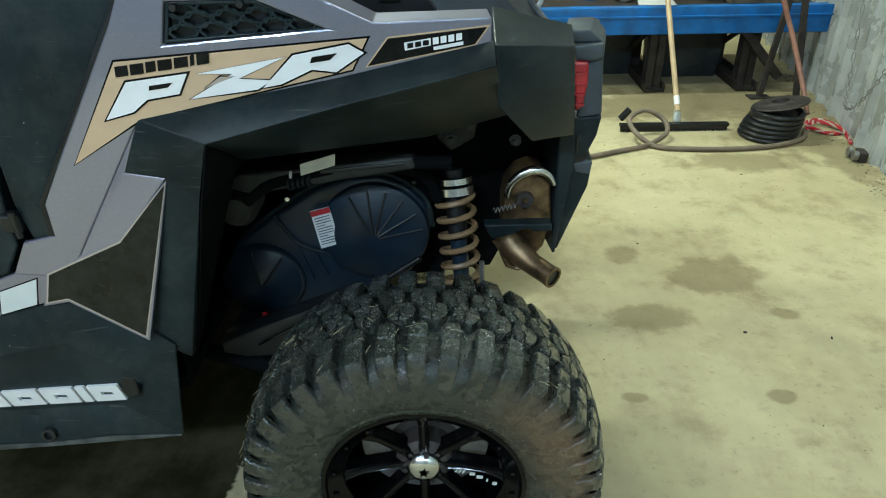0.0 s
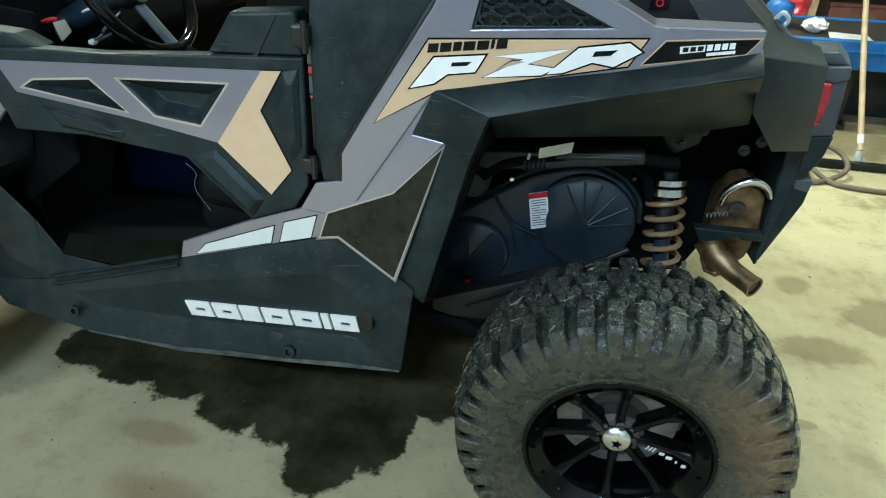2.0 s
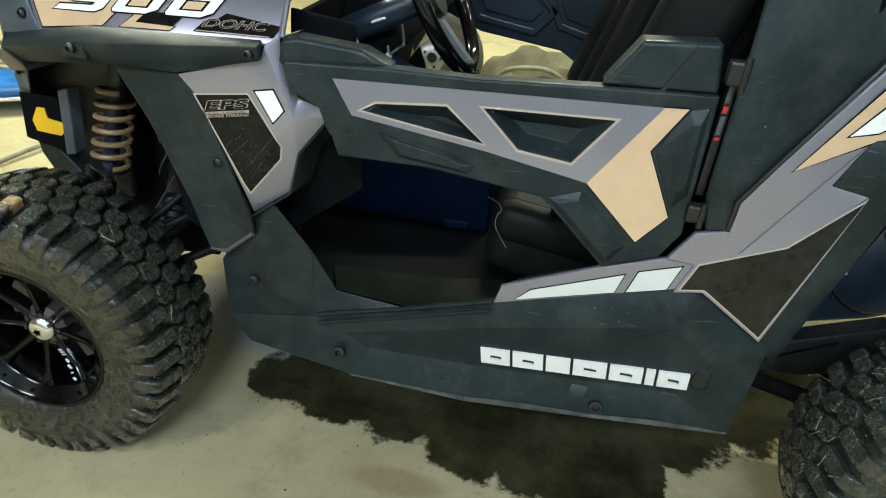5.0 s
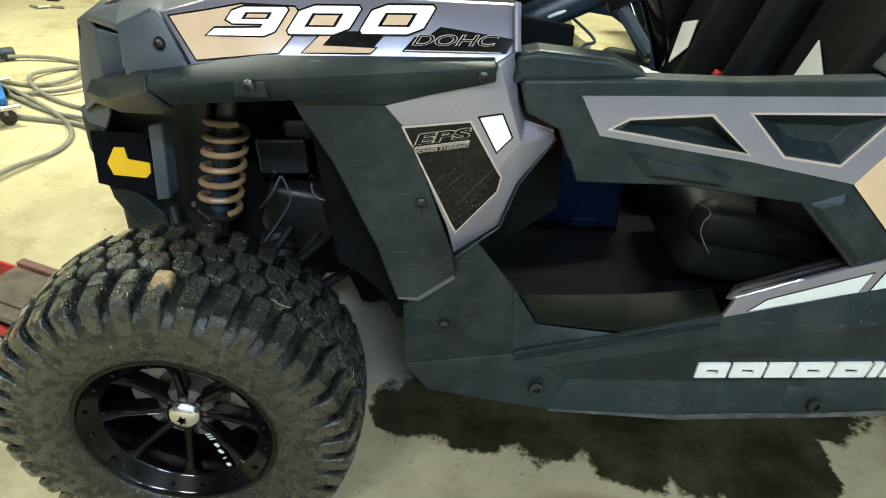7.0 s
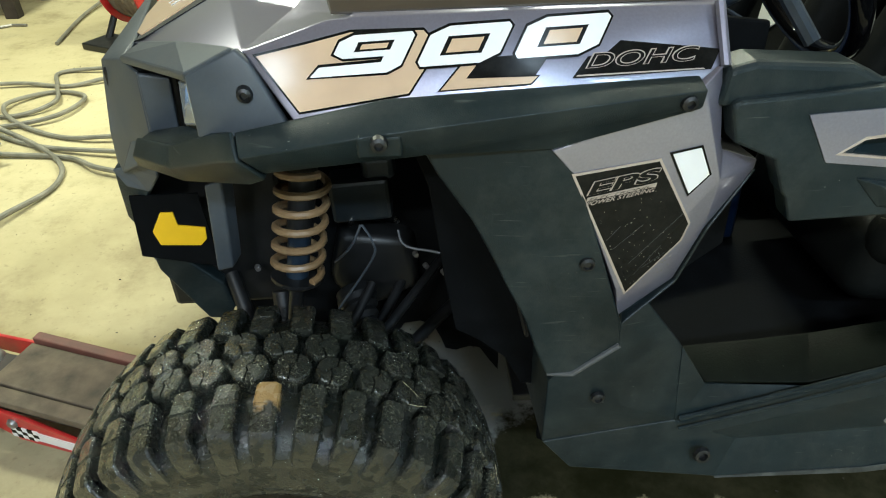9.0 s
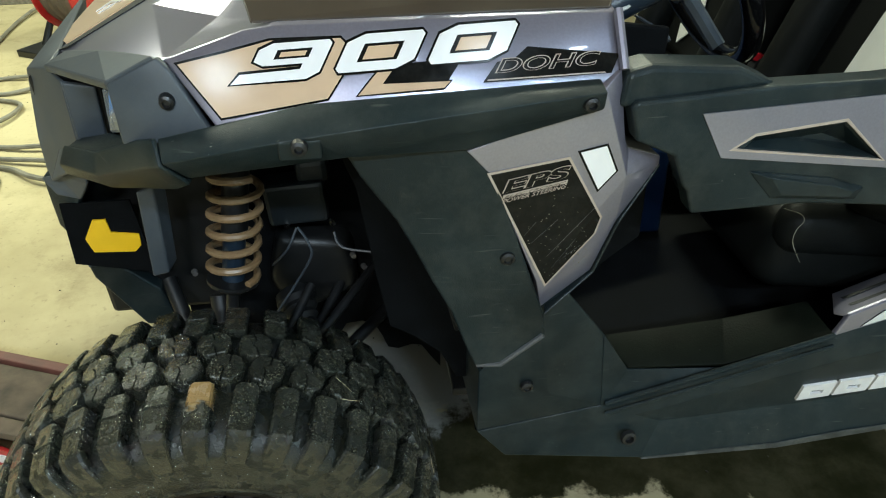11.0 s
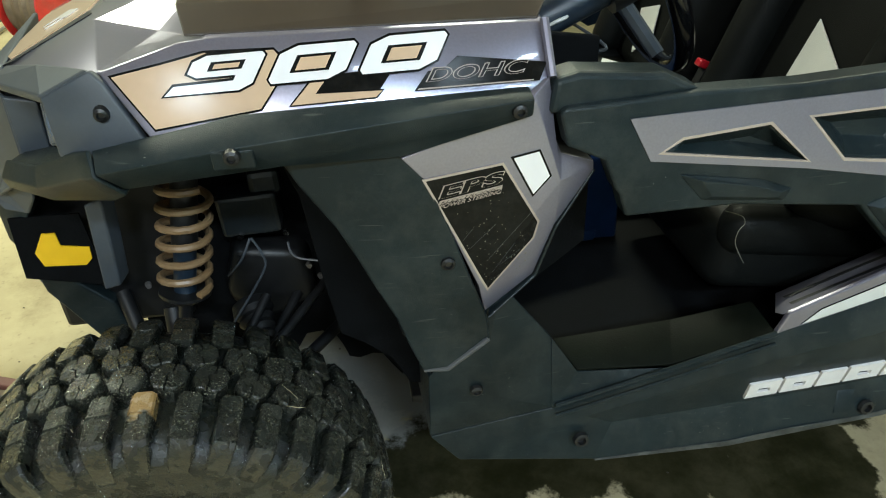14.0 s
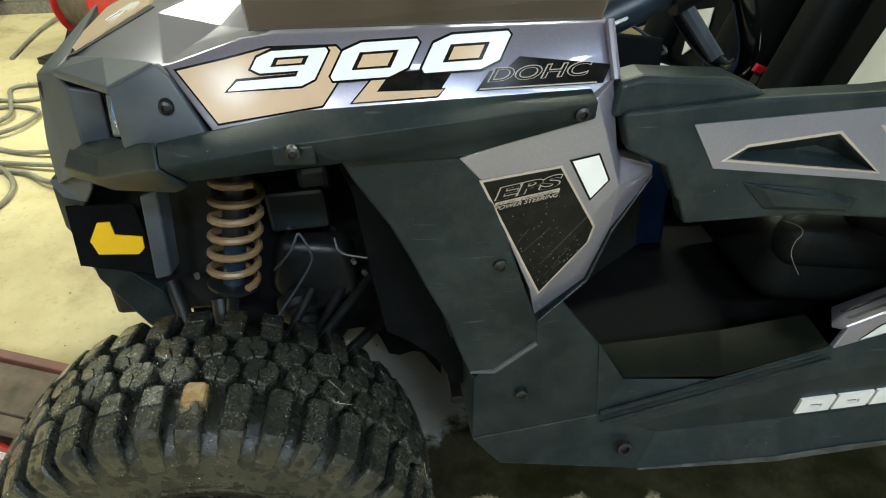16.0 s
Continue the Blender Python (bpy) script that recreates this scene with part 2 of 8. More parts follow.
def rubber_material(name, base, side_dust, grit_glint_colour, top_dust_light, film_weight=0.9, stain=None, dust=0.03):
    """Tyre rubber: near black, dry brown mud in broad patches, pale fine specks for grit and painted glints, tread tops
    lightened by dust and painted light.
    """
    m = material(name, base, 0.29, vary=0.4, scale=14, bump=0.8, bump_scale=320, dust=dust, dust_colour=(0.10, 0.078, 0.050), dust_scale=5, rough_vary=0.2)
    n, l = m.node_tree.nodes, m.node_tree.links
    b = n["Principled BSDF"]
    was = b.inputs["Base Color"].links[0].from_socket
    co = n.new("ShaderNodeTexCoord")
    info, shift = n.new("ShaderNodeObjectInfo"), n.new("ShaderNodeVectorMath")
    spread = n.new("ShaderNodeMath")
    spread.operation, spread.inputs[1].default_value = "MULTIPLY", 9.0
    l.new(info.outputs["Random"], spread.inputs[0])
    shift.operation = "ADD"
    l.new(co.outputs["Object"], shift.inputs[0])
    l.new(spread.outputs[0], shift.inputs[1])
    grit, patch = n.new("ShaderNodeTexNoise"), n.new("ShaderNodeTexNoise")
    for t, sc, de, ro in ((grit, 330, 4, 0.7), (patch, 26, 5, 0.65)):
        t.inputs["Scale"].default_value, t.inputs["Detail"].default_value, t.inputs["Roughness"].default_value = sc, de, ro
        l.new(shift.outputs["Vector"], t.inputs["Vector"])
    r1, r2 = n.new("ShaderNodeMapRange"), n.new("ShaderNodeMapRange")
    for r, src, lo, hi in ((r1, grit, 0.57, 0.66), (r2, patch, 0.40, 0.60)):
        r.inputs["From Min"].default_value, r.inputs["From Max"].default_value = lo, hi
        l.new(src.outputs["Fac"], r.inputs["Value"])
    k = n.new("ShaderNodeMath")
    k.operation = "MULTIPLY"
    l.new(r1.outputs["Result"], k.inputs[0])
    l.new(r2.outputs["Result"], k.inputs[1])
    flat, dist, tread, k2 = n.new("ShaderNodeVectorMath"), n.new("ShaderNodeVectorMath"), n.new("ShaderNodeMapRange"), n.new("ShaderNodeMath")
    flat.operation, flat.inputs[1].default_value, dist.operation, k2.operation = "MULTIPLY", (1, 0, 1), "LENGTH", "MULTIPLY"
    l.new(co.outputs["Object"], flat.inputs[0])
    l.new(flat.outputs["Vector"], dist.inputs[0])
    tread.inputs["From Min"].default_value, tread.inputs["From Max"].default_value, tread.inputs["To Min"].default_value = 0.322, 0.333, 0.10
    l.new(dist.outputs["Value"], tread.inputs["Value"])
    l.new(k.outputs[0], k2.inputs[0])
    l.new(tread.outputs["Result"], k2.inputs[1])
    # Pale specks: caught grit, brightened to paint wet glints.
    mix = n.new("ShaderNodeMixRGB")
    l.new(k2.outputs[0], mix.inputs["Fac"])
    l.new(was, mix.inputs["Color1"])
    mix.inputs["Color2"].default_value = grit_glint_colour
    # Outermost tread is lightened: olive dust, plus overhead light painted on the tops.
    tops, lit_dusted = n.new("ShaderNodeMapRange"), n.new("ShaderNodeMixRGB")
    for k, v in zip(("From Min", "From Max", "To Max"), (0.329, 0.339, top_dust_light)):
        tops.inputs[k].default_value = v
    l.new(dist.outputs["Value"], tops.inputs["Value"])
    l.new(tops.outputs["Result"], lit_dusted.inputs["Fac"])
    l.new(was, lit_dusted.inputs["Color1"])
    lit_dusted.inputs["Color2"].default_value = (0.052, 0.054, 0.041, 1)
    l.new(lit_dusted.outputs["Color"], mix.inputs["Color1"])
    wet, wr = n.new("ShaderNodeTexNoise"), n.new("ShaderNodeMapRange")
    wet.inputs["Scale"].default_value, wet.inputs["Detail"].default_value = 60, 4
    l.new(shift.outputs["Vector"], wet.inputs["Vector"])
    for k, v in zip(("From Min", "From Max", "To Min", "To Max"), (0.34, 0.56, 0.46, 0.12)):
        wr.inputs[k].default_value = v
    l.new(wet.outputs["Fac"], wr.inputs["Value"])
    l.new(wr.outputs["Result"], b.inputs["Roughness"])
    # dry brown dust clinging to the side wall, in streaks and clouds
    ramp = n.new("ShaderNodeValToRGB")
    stops = ramp.color_ramp.elements
    stops[0].position, stops[0].color = 0.200, (0.25, 0.25, 0.25, 1)
    stops[1].position, stops[1].color = 0.327, (0, 0, 0, 1)
    for p, s in ((0.245, 0.9), (0.292, 1.0)):
        stops.new(p).color = (s, s, s, 1)
    cloud, r3, k3, k4, dusty = n.new("ShaderNodeTexNoise"), n.new("ShaderNodeMapRange"), n.new("ShaderNodeMath"), n.new("ShaderNodeMath"), n.new("ShaderNodeMixRGB")
    cloud.inputs["Scale"].default_value, cloud.inputs["Detail"].default_value, cloud.inputs["Roughness"].default_value = 2.8, 8, 0.60
    l.new(co.outputs["Object"], cloud.inputs["Vector"])
    r3.inputs["From Min"].default_value, r3.inputs["From Max"].default_value, r3.inputs["To Min"].default_value, r3.inputs["To Max"].default_value = 0.50, 0.68, 0.03, 1.0
    l.new(cloud.outputs["Fac"], r3.inputs["Value"])
    k3.operation = k4.operation = "MULTIPLY"
    l.new(dist.outputs["Value"], ramp.inputs["Fac"])
    l.new(ramp.outputs["Color"], k3.inputs[0])
    l.new(r3.outputs["Result"], k3.inputs[1])
    k4.inputs[1].default_value = side_dust
    l.new(k3.outputs[0], k4.inputs[0])
    l.new(k4.outputs[0], dusty.inputs["Fac"])
    l.new(mix.outputs["Color"], dusty.inputs["Color1"])
    dusty.inputs["Color2"].default_value = (0.150, 0.108, 0.066, 1)
    last = dusty.outputs["Color"]
    if stain:
        geo, off, ln, near, rag, add, amount, brown = (n.new("ShaderNode" + k) for k in ("NewGeometry", "VectorMath", "VectorMath", "MapRange", "TexNoise", "Math", "Math", "MixRGB"))
        off.operation, off.inputs[1].default_value, ln.operation = "SUBTRACT", stain, "LENGTH"
        l.new(geo.outputs["Position"], off.inputs[0])
        l.new(off.outputs["Vector"], ln.inputs[0])
        rag.inputs["Scale"].default_value, rag.inputs["Detail"].default_value, rag.inputs["Roughness"].default_value = 22, 8, 0.7
        l.new(geo.outputs["Position"], rag.inputs["Vector"])
        add.operation, add.inputs[1].default_value = "MULTIPLY_ADD", 0.30
        l.new(rag.outputs["Fac"], add.inputs[0])
        l.new(ln.outputs["Value"], add.inputs[2])
        for k, v in zip(("From Min", "From Max", "To Min", "To Max"), (0.18, 0.36, 0.85, 0.0)):
            near.inputs[k].default_value = v
        l.new(add.outputs[0], near.inputs["Value"])
        amount.operation = "MULTIPLY"
        l.new(near.outputs["Result"], amount.inputs[0])
        l.new(ramp.outputs["Color"], amount.inputs[1])
        l.new(amount.outputs[0], brown.inputs["Fac"])
        l.new(last, brown.inputs["Color1"])
        brown.inputs["Color2"].default_value = (0.115, 0.070, 0.036, 1)
        last = brown.outputs["Color"]
    l.new(last, b.inputs["Base Color"])
    film, lumps, cb = n.new("ShaderNodeMapRange"), n.new("ShaderNodeTexNoise"), n.new("ShaderNodeBump")
    lumps.inputs["Scale"].default_value, lumps.inputs["Detail"].default_value, lumps.inputs["Roughness"].default_value = 120, 5, 0.65
    l.new(shift.outputs["Vector"], lumps.inputs["Vector"])
    cb.inputs["Strength"].default_value, cb.inputs["Distance"].default_value = 1.0, 0.016
    l.new(lumps.outputs["Fac"], cb.inputs["Height"])
    l.new(cb.outputs["Normal"], b.inputs["Coat Normal"])
    for k, v in zip(("From Min", "From Max", "To Min", "To Max"), (0.38, 0.52, 0.0, film_weight)):
        film.inputs[k].default_value = v
    l.new(wet.outputs["Fac"], film.inputs["Value"])
    l.new(film.outputs["Result"], b.inputs["Coat Weight"])
    b.inputs["Coat Roughness"].default_value = 0.05
    return m


RUBBER = rubber_material("muddy_rubber", (0.0150, 0.0200, 0.0155), 0.26, (0.42, 0.42, 0.36, 1), 0.22, 1.0, (0.24, -0.04, 0.46), 0.10)
WET_RUBBER = rubber_material("damp_rubber", (0.0058, 0.0080, 0.0058), 0.02, (0.30, 0.285, 0.21, 1), 0.30)
MUD_RUBBER = rubber_material("mud_caked_rubber", (0.0058, 0.0080, 0.0058), 0.02, (0.20, 0.185, 0.13, 1), 0.34)


def cake(m, colour, start, full):
    """Dried mud over the part of a tread block away from the side wall, with a torn edge."""
    n, l = m.node_tree.nodes, m.node_tree.links
    b = n["Principled BSDF"]
    was = b.inputs["Base Color"].links[0].from_socket
    co, sep, t, add, r, mix = (n.new("ShaderNode" + k) for k in ("TexCoord", "SeparateXYZ", "TexNoise", "Math", "MapRange", "MixRGB"))
    t.inputs["Scale"].default_value, t.inputs["Detail"].default_value = 70, 6
    l.new(co.outputs["Object"], sep.inputs[0])
    l.new(co.outputs["Object"], t.inputs["Vector"])
    add.operation, add.inputs[1].default_value = "MULTIPLY_ADD", 0.05
    l.new(t.outputs["Fac"], add.inputs[0])
    l.new(sep.outputs["Y"], add.inputs[2])
    r.inputs["From Min"].default_value, r.inputs["From Max"].default_value = start, full
    l.new(add.outputs[0], r.inputs["Value"])
    l.new(r.outputs["Result"], mix.inputs["Fac"])
    l.new(was, mix.inputs["Color1"])
    mix.inputs["Color2"].default_value = (*colour, 1)
    l.new(mix.outputs["Color"], b.inputs["Base Color"])


cake(MUD_RUBBER, (0.27, 0.17, 0.065), 0.052, 0.062)


def floor_material():
    """Old concrete: cloudy tone, pores, oil spots, one wet patch merged with painted under-car shade, and a painted lit
    spot, each with its own ragged edge.
    """
    m = bpy.data.materials.new("stained_concrete")
    m.use_nodes = True
    n, l = m.node_tree.nodes, m.node_tree.links
    b = n["Principled BSDF"]
    co = n.new("ShaderNodeTexCoord")

    def noise_at(scale, detail=8, rough=0.6):
        t = n.new("ShaderNodeTexNoise")
        t.inputs["Scale"].default_value, t.inputs["Detail"].default_value, t.inputs["Roughness"].default_value = scale, detail, rough
        l.new(co.outputs["Object"], t.inputs["Vector"])
        return t

    def ramp(value, a, b_, c=0.0, d=1.0):
        r = n.new("ShaderNodeMapRange")
        r.interpolation_type = "SMOOTHSTEP"
        for k, v in zip(("From Min", "From Max", "To Min", "To Max"), (a, b_, c, d)):
            r.inputs[k].default_value = v
        l.new(value, r.inputs["Value"])
        return r.outputs["Result"]

    def math(op, a, b_):
        x = n.new("ShaderNodeMath")
        x.operation = op
        for k, v in enumerate((a, b_)):
            if isinstance(v, (int, float)):
                x.inputs[k].default_value = v
            else:
                l.new(v, x.inputs[k])
        return x.outputs[0]

    def mixed(fac, a, colour):
        x = n.new("ShaderNodeMixRGB")
        l.new(fac, x.inputs["Fac"])
        if isinstance(a, tuple):
            x.inputs["Color1"].default_value = (*a, 1)
        else:
            l.new(a, x.inputs["Color1"])
        x.inputs["Color2"].default_value = (*colour, 1)
        return x.outputs["Color"]

    rag, fine = noise_at(5.0, 9, 0.65), noise_at(45.0, 6, 0.6)

    def spots(places, soft, tear=1.6):
        """Ellipses x, y, rx, ry with edges torn by noise."""
        total = None
        for x, y, rx, ry in places:
            mp = n.new("ShaderNodeMapping")
            mp.inputs["Location"].default_value = (-x / rx, -y / ry, 0)
            mp.inputs["Scale"].default_value = (1 / rx, 1 / ry, 0)
            l.new(co.outputs["Object"], mp.inputs["Vector"])
            ln = n.new("ShaderNodeVectorMath")
            ln.operation = "LENGTH"
            l.new(mp.outputs["Vector"], ln.inputs[0])
            d = math("SUBTRACT", 1.0, ln.outputs["Value"])
            total = d if total is None else math("MAXIMUM", total, d)
        torn = math("ADD", total, math("MULTIPLY", math("SUBTRACT", rag.outputs["Fac"], 0.5), tear))
        if soft < 0.2:
            torn = math("ADD", torn, math("MULTIPLY", math("SUBTRACT", noise_at(19.0, 7, 0.7).outputs["Fac"], 0.5), 0.55))
        return ramp(torn, -soft, soft)

    tone = ramp(noise_at(1.3, 7, 0.6).outputs["Fac"], 0.3, 0.7)
    base = mixed(tone, (0.450, 0.385, 0.218), (0.56, 0.488, 0.292))
    base = mixed(ramp(noise_at(0.9, 9, 0.7).outputs["Fac"], 0.52, 0.72, 0, 0.5), base, (0.22, 0.205, 0.14))
    base = mixed(ramp(noise_at(3.2, 10, 0.75).outputs["Fac"], 0.48, 0.68, 0, 0.52), base, (0.22, 0.170, 0.09))
    base = mixed(ramp(noise_at(8.5, 9, 0.7).outputs["Fac"], 0.55, 0.72, 0, 0.34), base, (0.18, 0.135, 0.07))
    base = mixed(ramp(noise_at(2.1, 8, 0.7).outputs["Fac"], 0.55, 0.70, 0, 0.45), base, (0.52, 0.45, 0.25))
    base = mixed(ramp(fine.outputs["Fac"], 0.58, 0.72, 0, 0.40), base, (0.16, 0.13, 0.08))
    grime = spots(((-1.0, -0.1, 2.2, 0.75), (-0.9, 0.9, 2.0, 0.9), (1.55, 3.2, 1.0, 0.5)), 0.9)
    base = mixed(math("MULTIPLY", grime, 0.45), base, (0.17, 0.135, 0.085))
    oil = spots(((1.02, 1.19, 0.17, 0.11), (0.72, 1.33, 0.07, 0.06), (0.74, 0.93, 0.13, 0.07), (1.18, 0.94, 0.04, 0.03),
                 (0.58, 0.55, 0.04, 0.02), (1.0, 0.55, 0.035, 0.025), (1.5, 2.2, 0.3, 0.12), (1.6, 3.1, 0.9, 0.3), (1.85, 2.55, 0.24, 0.2), (2.05, 2.35, 0.12, 0.5), (2.2, 3.0, 0.12, 0.5)), 0.28, 2.6)
    base = mixed(math("MULTIPLY", oil, 0.52), base, (0.125, 0.092, 0.042))
    rusty = spots(((-1.05, -0.10, 0.14, 0.06), (-1.16, 0.08, 0.10, 0.04), (-0.95, -0.22, 0.1, 0.05)), 0.4)
    base = mixed(math("MULTIPLY", rusty, 0.5), base, (0.17, 0.10, 0.05))
    # Wet patch; its lobes under the vehicle also paint the shade there.
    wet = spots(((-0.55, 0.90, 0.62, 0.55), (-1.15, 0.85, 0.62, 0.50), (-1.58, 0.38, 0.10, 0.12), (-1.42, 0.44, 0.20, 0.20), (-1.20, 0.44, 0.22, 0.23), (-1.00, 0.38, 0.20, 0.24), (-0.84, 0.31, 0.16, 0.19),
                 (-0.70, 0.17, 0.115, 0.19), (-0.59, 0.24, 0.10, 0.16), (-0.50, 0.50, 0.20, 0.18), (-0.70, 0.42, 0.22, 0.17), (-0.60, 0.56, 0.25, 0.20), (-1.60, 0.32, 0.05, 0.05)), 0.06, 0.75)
    wet_shade_tone = ramp(noise_at(4.0, 9, 0.7).outputs["Fac"], 0.35, 0.68, 0.99, 0.90)
    base = mixed(math("MULTIPLY", wet, wet_shade_tone), base, (0.0085, 0.0092, 0.0026))
    # Pale patch paints the light that reaches the floor behind the front wheel.
    lit_spot = spots(((-1.71, 0.79, 0.32, 0.33), (-1.66, 0.72, 0.12, 0.10), (-1.80, 1.0, 0.2, 0.16)), 0.08, 0.9)
    base = mixed(math("MULTIPLY", lit_spot, 0.85), base, (0.30, 0.295, 0.28))
    l.new(base, b.inputs["Base Color"])
    l.new(math("SUBTRACT", ramp(rag.outputs["Fac"], 0.3, 0.7, 0.55, 0.72), math("MULTIPLY", wet, 0.02)), b.inputs["Roughness"])
    bp = n.new("ShaderNodeBump")
    l.new(math("SUBTRACT", 0.18, math("MULTIPLY", wet, 0.14)), b.inputs["Specular IOR Level"])
    bp.inputs["Strength"].default_value, bp.inputs["Distance"].default_value = 0.3, 0.003
    l.new(math("ADD", fine.outputs["Fac"], rag.outputs["Fac"]), bp.inputs["Height"])
    l.new(bp.outputs["Normal"], b.inputs["Normal"])
    return m


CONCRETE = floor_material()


# ---- mesh helpers ----
def link(name, bm, mat, parent=None, label="", smooth=False):
    bmesh.ops.recalc_face_normals(bm, faces=bm.faces[:])
    for f in bm.faces:
        f.smooth = smooth
    me = bpy.data.meshes.new(name)
    bm.to_mesh(me)
    bm.free()
    for x in mat if isinstance(mat, (list, tuple)) else [mat]:
        me.materials.append(x)
    if smooth:
        me.set_sharp_from_angle(angle=radians(38))
    ob = new(name, me)
    if parent is not None:
        ob.parent = parent
    if label:
        ob["label"] = label
    return ob


def part(name, bm, mat, parent, label="", smooth=False):
    return link(name, bm, mat, parent, label, smooth)


def thing(name, label, category, group="", at=(0, 0, 0)):
    e = new(name)
    e.location = at
    return tagged(e, label, category, group)


def soften(bm, offset, angle=35, segments=2):
    """Rounds every edge sharper than the angle."""
    bm.normal_update()
    sharp = [e for e in bm.edges if len(e.link_faces) == 2 and e.calc_face_angle(0) > radians(angle)]
    if sharp and offset > 0:
        bmesh.ops.bevel(bm, geom=sharp, offset=offset, segments=segments, profile=0.5, affect="EDGES", clamp_overlap=True)
    return bm


def panel(outer, depth, thick=0.006, bevel=0.0015, holes=(), segments=2):
    """A sheet seen from the side: outline in x, z; depth(x, z) gives its outer y; it is thick inwards."""
    bm = bmesh.new()
    edges = []
    for loop in (outer, *holes):
        vs = [bm.verts.new((x, depth(x, z), z)) for x, z in loop]
        edges += [bm.edges.new((a, b)) for a, b in zip(vs, vs[1:] + vs[:1])]
    bmesh.ops.triangle_fill(bm, edges=edges, use_beauty=True, normal=(0, -1, 0))
    got = bmesh.ops.extrude_face_region(bm, geom=bm.faces[:])
    for v in got["geom"]:
        if isinstance(v, bmesh.types.BMVert):
            v.co.y += thick
    bmesh.ops.recalc_face_normals(bm, faces=bm.faces[:])
    return soften(bm, bevel, 50, segments)


def shell(verts, faces, thick=0.005, bevel=0.004, segments=2, out=(0, -1, 0.6)):
    """A bent sheet from corner points and faces, thickened away from its outer side and with rounded creases."""
    bm = bmesh.new()
    vs = [bm.verts.new(v) for v in verts]
    for f in faces:
        bm.faces.new([vs[i] for i in f])
    bmesh.ops.delete(bm, geom=[v for v in bm.verts if not v.link_faces], context="VERTS")
    bmesh.ops.recalc_face_normals(bm, faces=bm.faces[:])
    if sum(f.normal.dot(Vector(out)) * f.calc_area() for f in bm.faces) < 0:
        bmesh.ops.reverse_faces(bm, faces=bm.faces[:])
    bm.normal_update()
    if thick:
        bmesh.ops.solidify(bm, geom=bm.faces[:], thickness=thick)
        bmesh.ops.recalc_face_normals(bm, faces=bm.faces[:])
    return soften(bm, bevel, 12, segments)


def block(bm, size, m=Matrix(), bevel=0.004, segments=2):
    """A box with rounded edges, added to bm."""
    b = bmesh.new()
    bmesh.ops.create_cube(b, size=1, matrix=m @ Matrix.Diagonal((*size, 1)))
    soften(b, bevel, 30, segments)
    me = bpy.data.meshes.new("x")
    b.to_mesh(me)
    b.free()
    bm.from_mesh(me)
    bpy.data.meshes.remove(me)
    return bm


def hull(points, bevel=0.004, segments=2):
    """A solid faceted body: the convex shape round its corner points, with rounded edges."""
    bm = bmesh.new()
    for p in points:
        bm.verts.new(p)
    got = bmesh.ops.convex_hull(bm, input=bm.verts[:])
    loose = [v for v in bm.verts if not v.link_faces]
    bmesh.ops.delete(bm, geom=loose, context="VERTS")
    bmesh.ops.dissolve_limit(bm, angle_limit=radians(4), verts=bm.verts[:], edges=bm.edges[:])
    return soften(bm, bevel, 14, segments)


def slab(outline, y, deep, shift=0.0):
    """Corner points of an upright slab: outline in x, z at depth y, drawn back by deep."""
    return [(x, y, z) for x, z in outline] + [(x + shift, y + deep, z) for x, z in outline]


def tube(bm, path, r, sides=10, cap=True):
    """A round rod along points; r is a number or one radius for each point."""
    pts = [Vector(p) for p in path]
    rings, side = [], None
    for i, p in enumerate(pts):
        d = ((pts[i + 1] - p) if i + 1 < len(pts) else (p - pts[i - 1])).normalized()
        if 0 < i < len(pts) - 1:
            d = (d + (p - pts[i - 1]).normalized()).normalized()
        side = d.orthogonal().normalized() if side is None else (side - d * side.dot(d)).normalized()
        up = d.cross(side)
        rad = r[i] if isinstance(r, (list, tuple)) else r
        rings.append([bm.verts.new(p + (side * math.cos(a) + up * math.sin(a)) * rad) for a in (2 * math.pi * k / sides for k in range(sides))])
    for a, b in zip(rings, rings[1:]):
        for k in range(sides):
            bm.faces.new((a[k], a[(k + 1) % sides], b[(k + 1) % sides], b[k]))
    if cap:
        bm.faces.new(rings[0][::-1])
        bm.faces.new(rings[-1])
    return bm


def lathe(bm, profile, m=Matrix(), sides=48, closed=False):
    """Turns a profile of (r, y) about the y axis, placed by m."""
    rings = []
    for r, y in profile:
        if r < 1e-6:
            rings.append([bm.verts.new(m @ Vector((0, y, 0)))])
        else:
            rings.append([bm.verts.new(m @ Vector((r * math.cos(a), y, r * math.sin(a)))) for a in (2 * math.pi * k / sides for k in range(sides))])
    for a, b in zip(rings, rings[1:] + (rings[:1] if closed else [])):
        for k in range(sides):
            j = (k + 1) % sides
            q = [a[k % len(a)], a[j % len(a)], b[j % len(b)], b[k % len(b)]]
            q = list(dict.fromkeys(q))
            if len(q) > 2:
                bm.faces.new(q)
    return bm


def inset(poly, d):
    """The outline moved inwards by d (outwards if negative)."""
    area = sum(a[0] * b[1] - b[0] * a[1] for a, b in zip(poly, poly[1:] + poly[:1]))
    s = 1 if area > 0 else -1
    out = []
    for i in range(len(poly)):
        a, p, b = Vector(poly[i - 1]), Vector(poly[i]), Vector(poly[(i + 1) % len(poly)])
        u, v = (p - a).normalized(), (b - p).normalized()
        n1, n2 = Vector((-u.y, u.x)) * s, Vector((-v.y, v.x)) * s
        k = (n1 + n2) / max(1 + n1.dot(n2), 0.35)
        out.append(tuple(p + k * d))
    return out


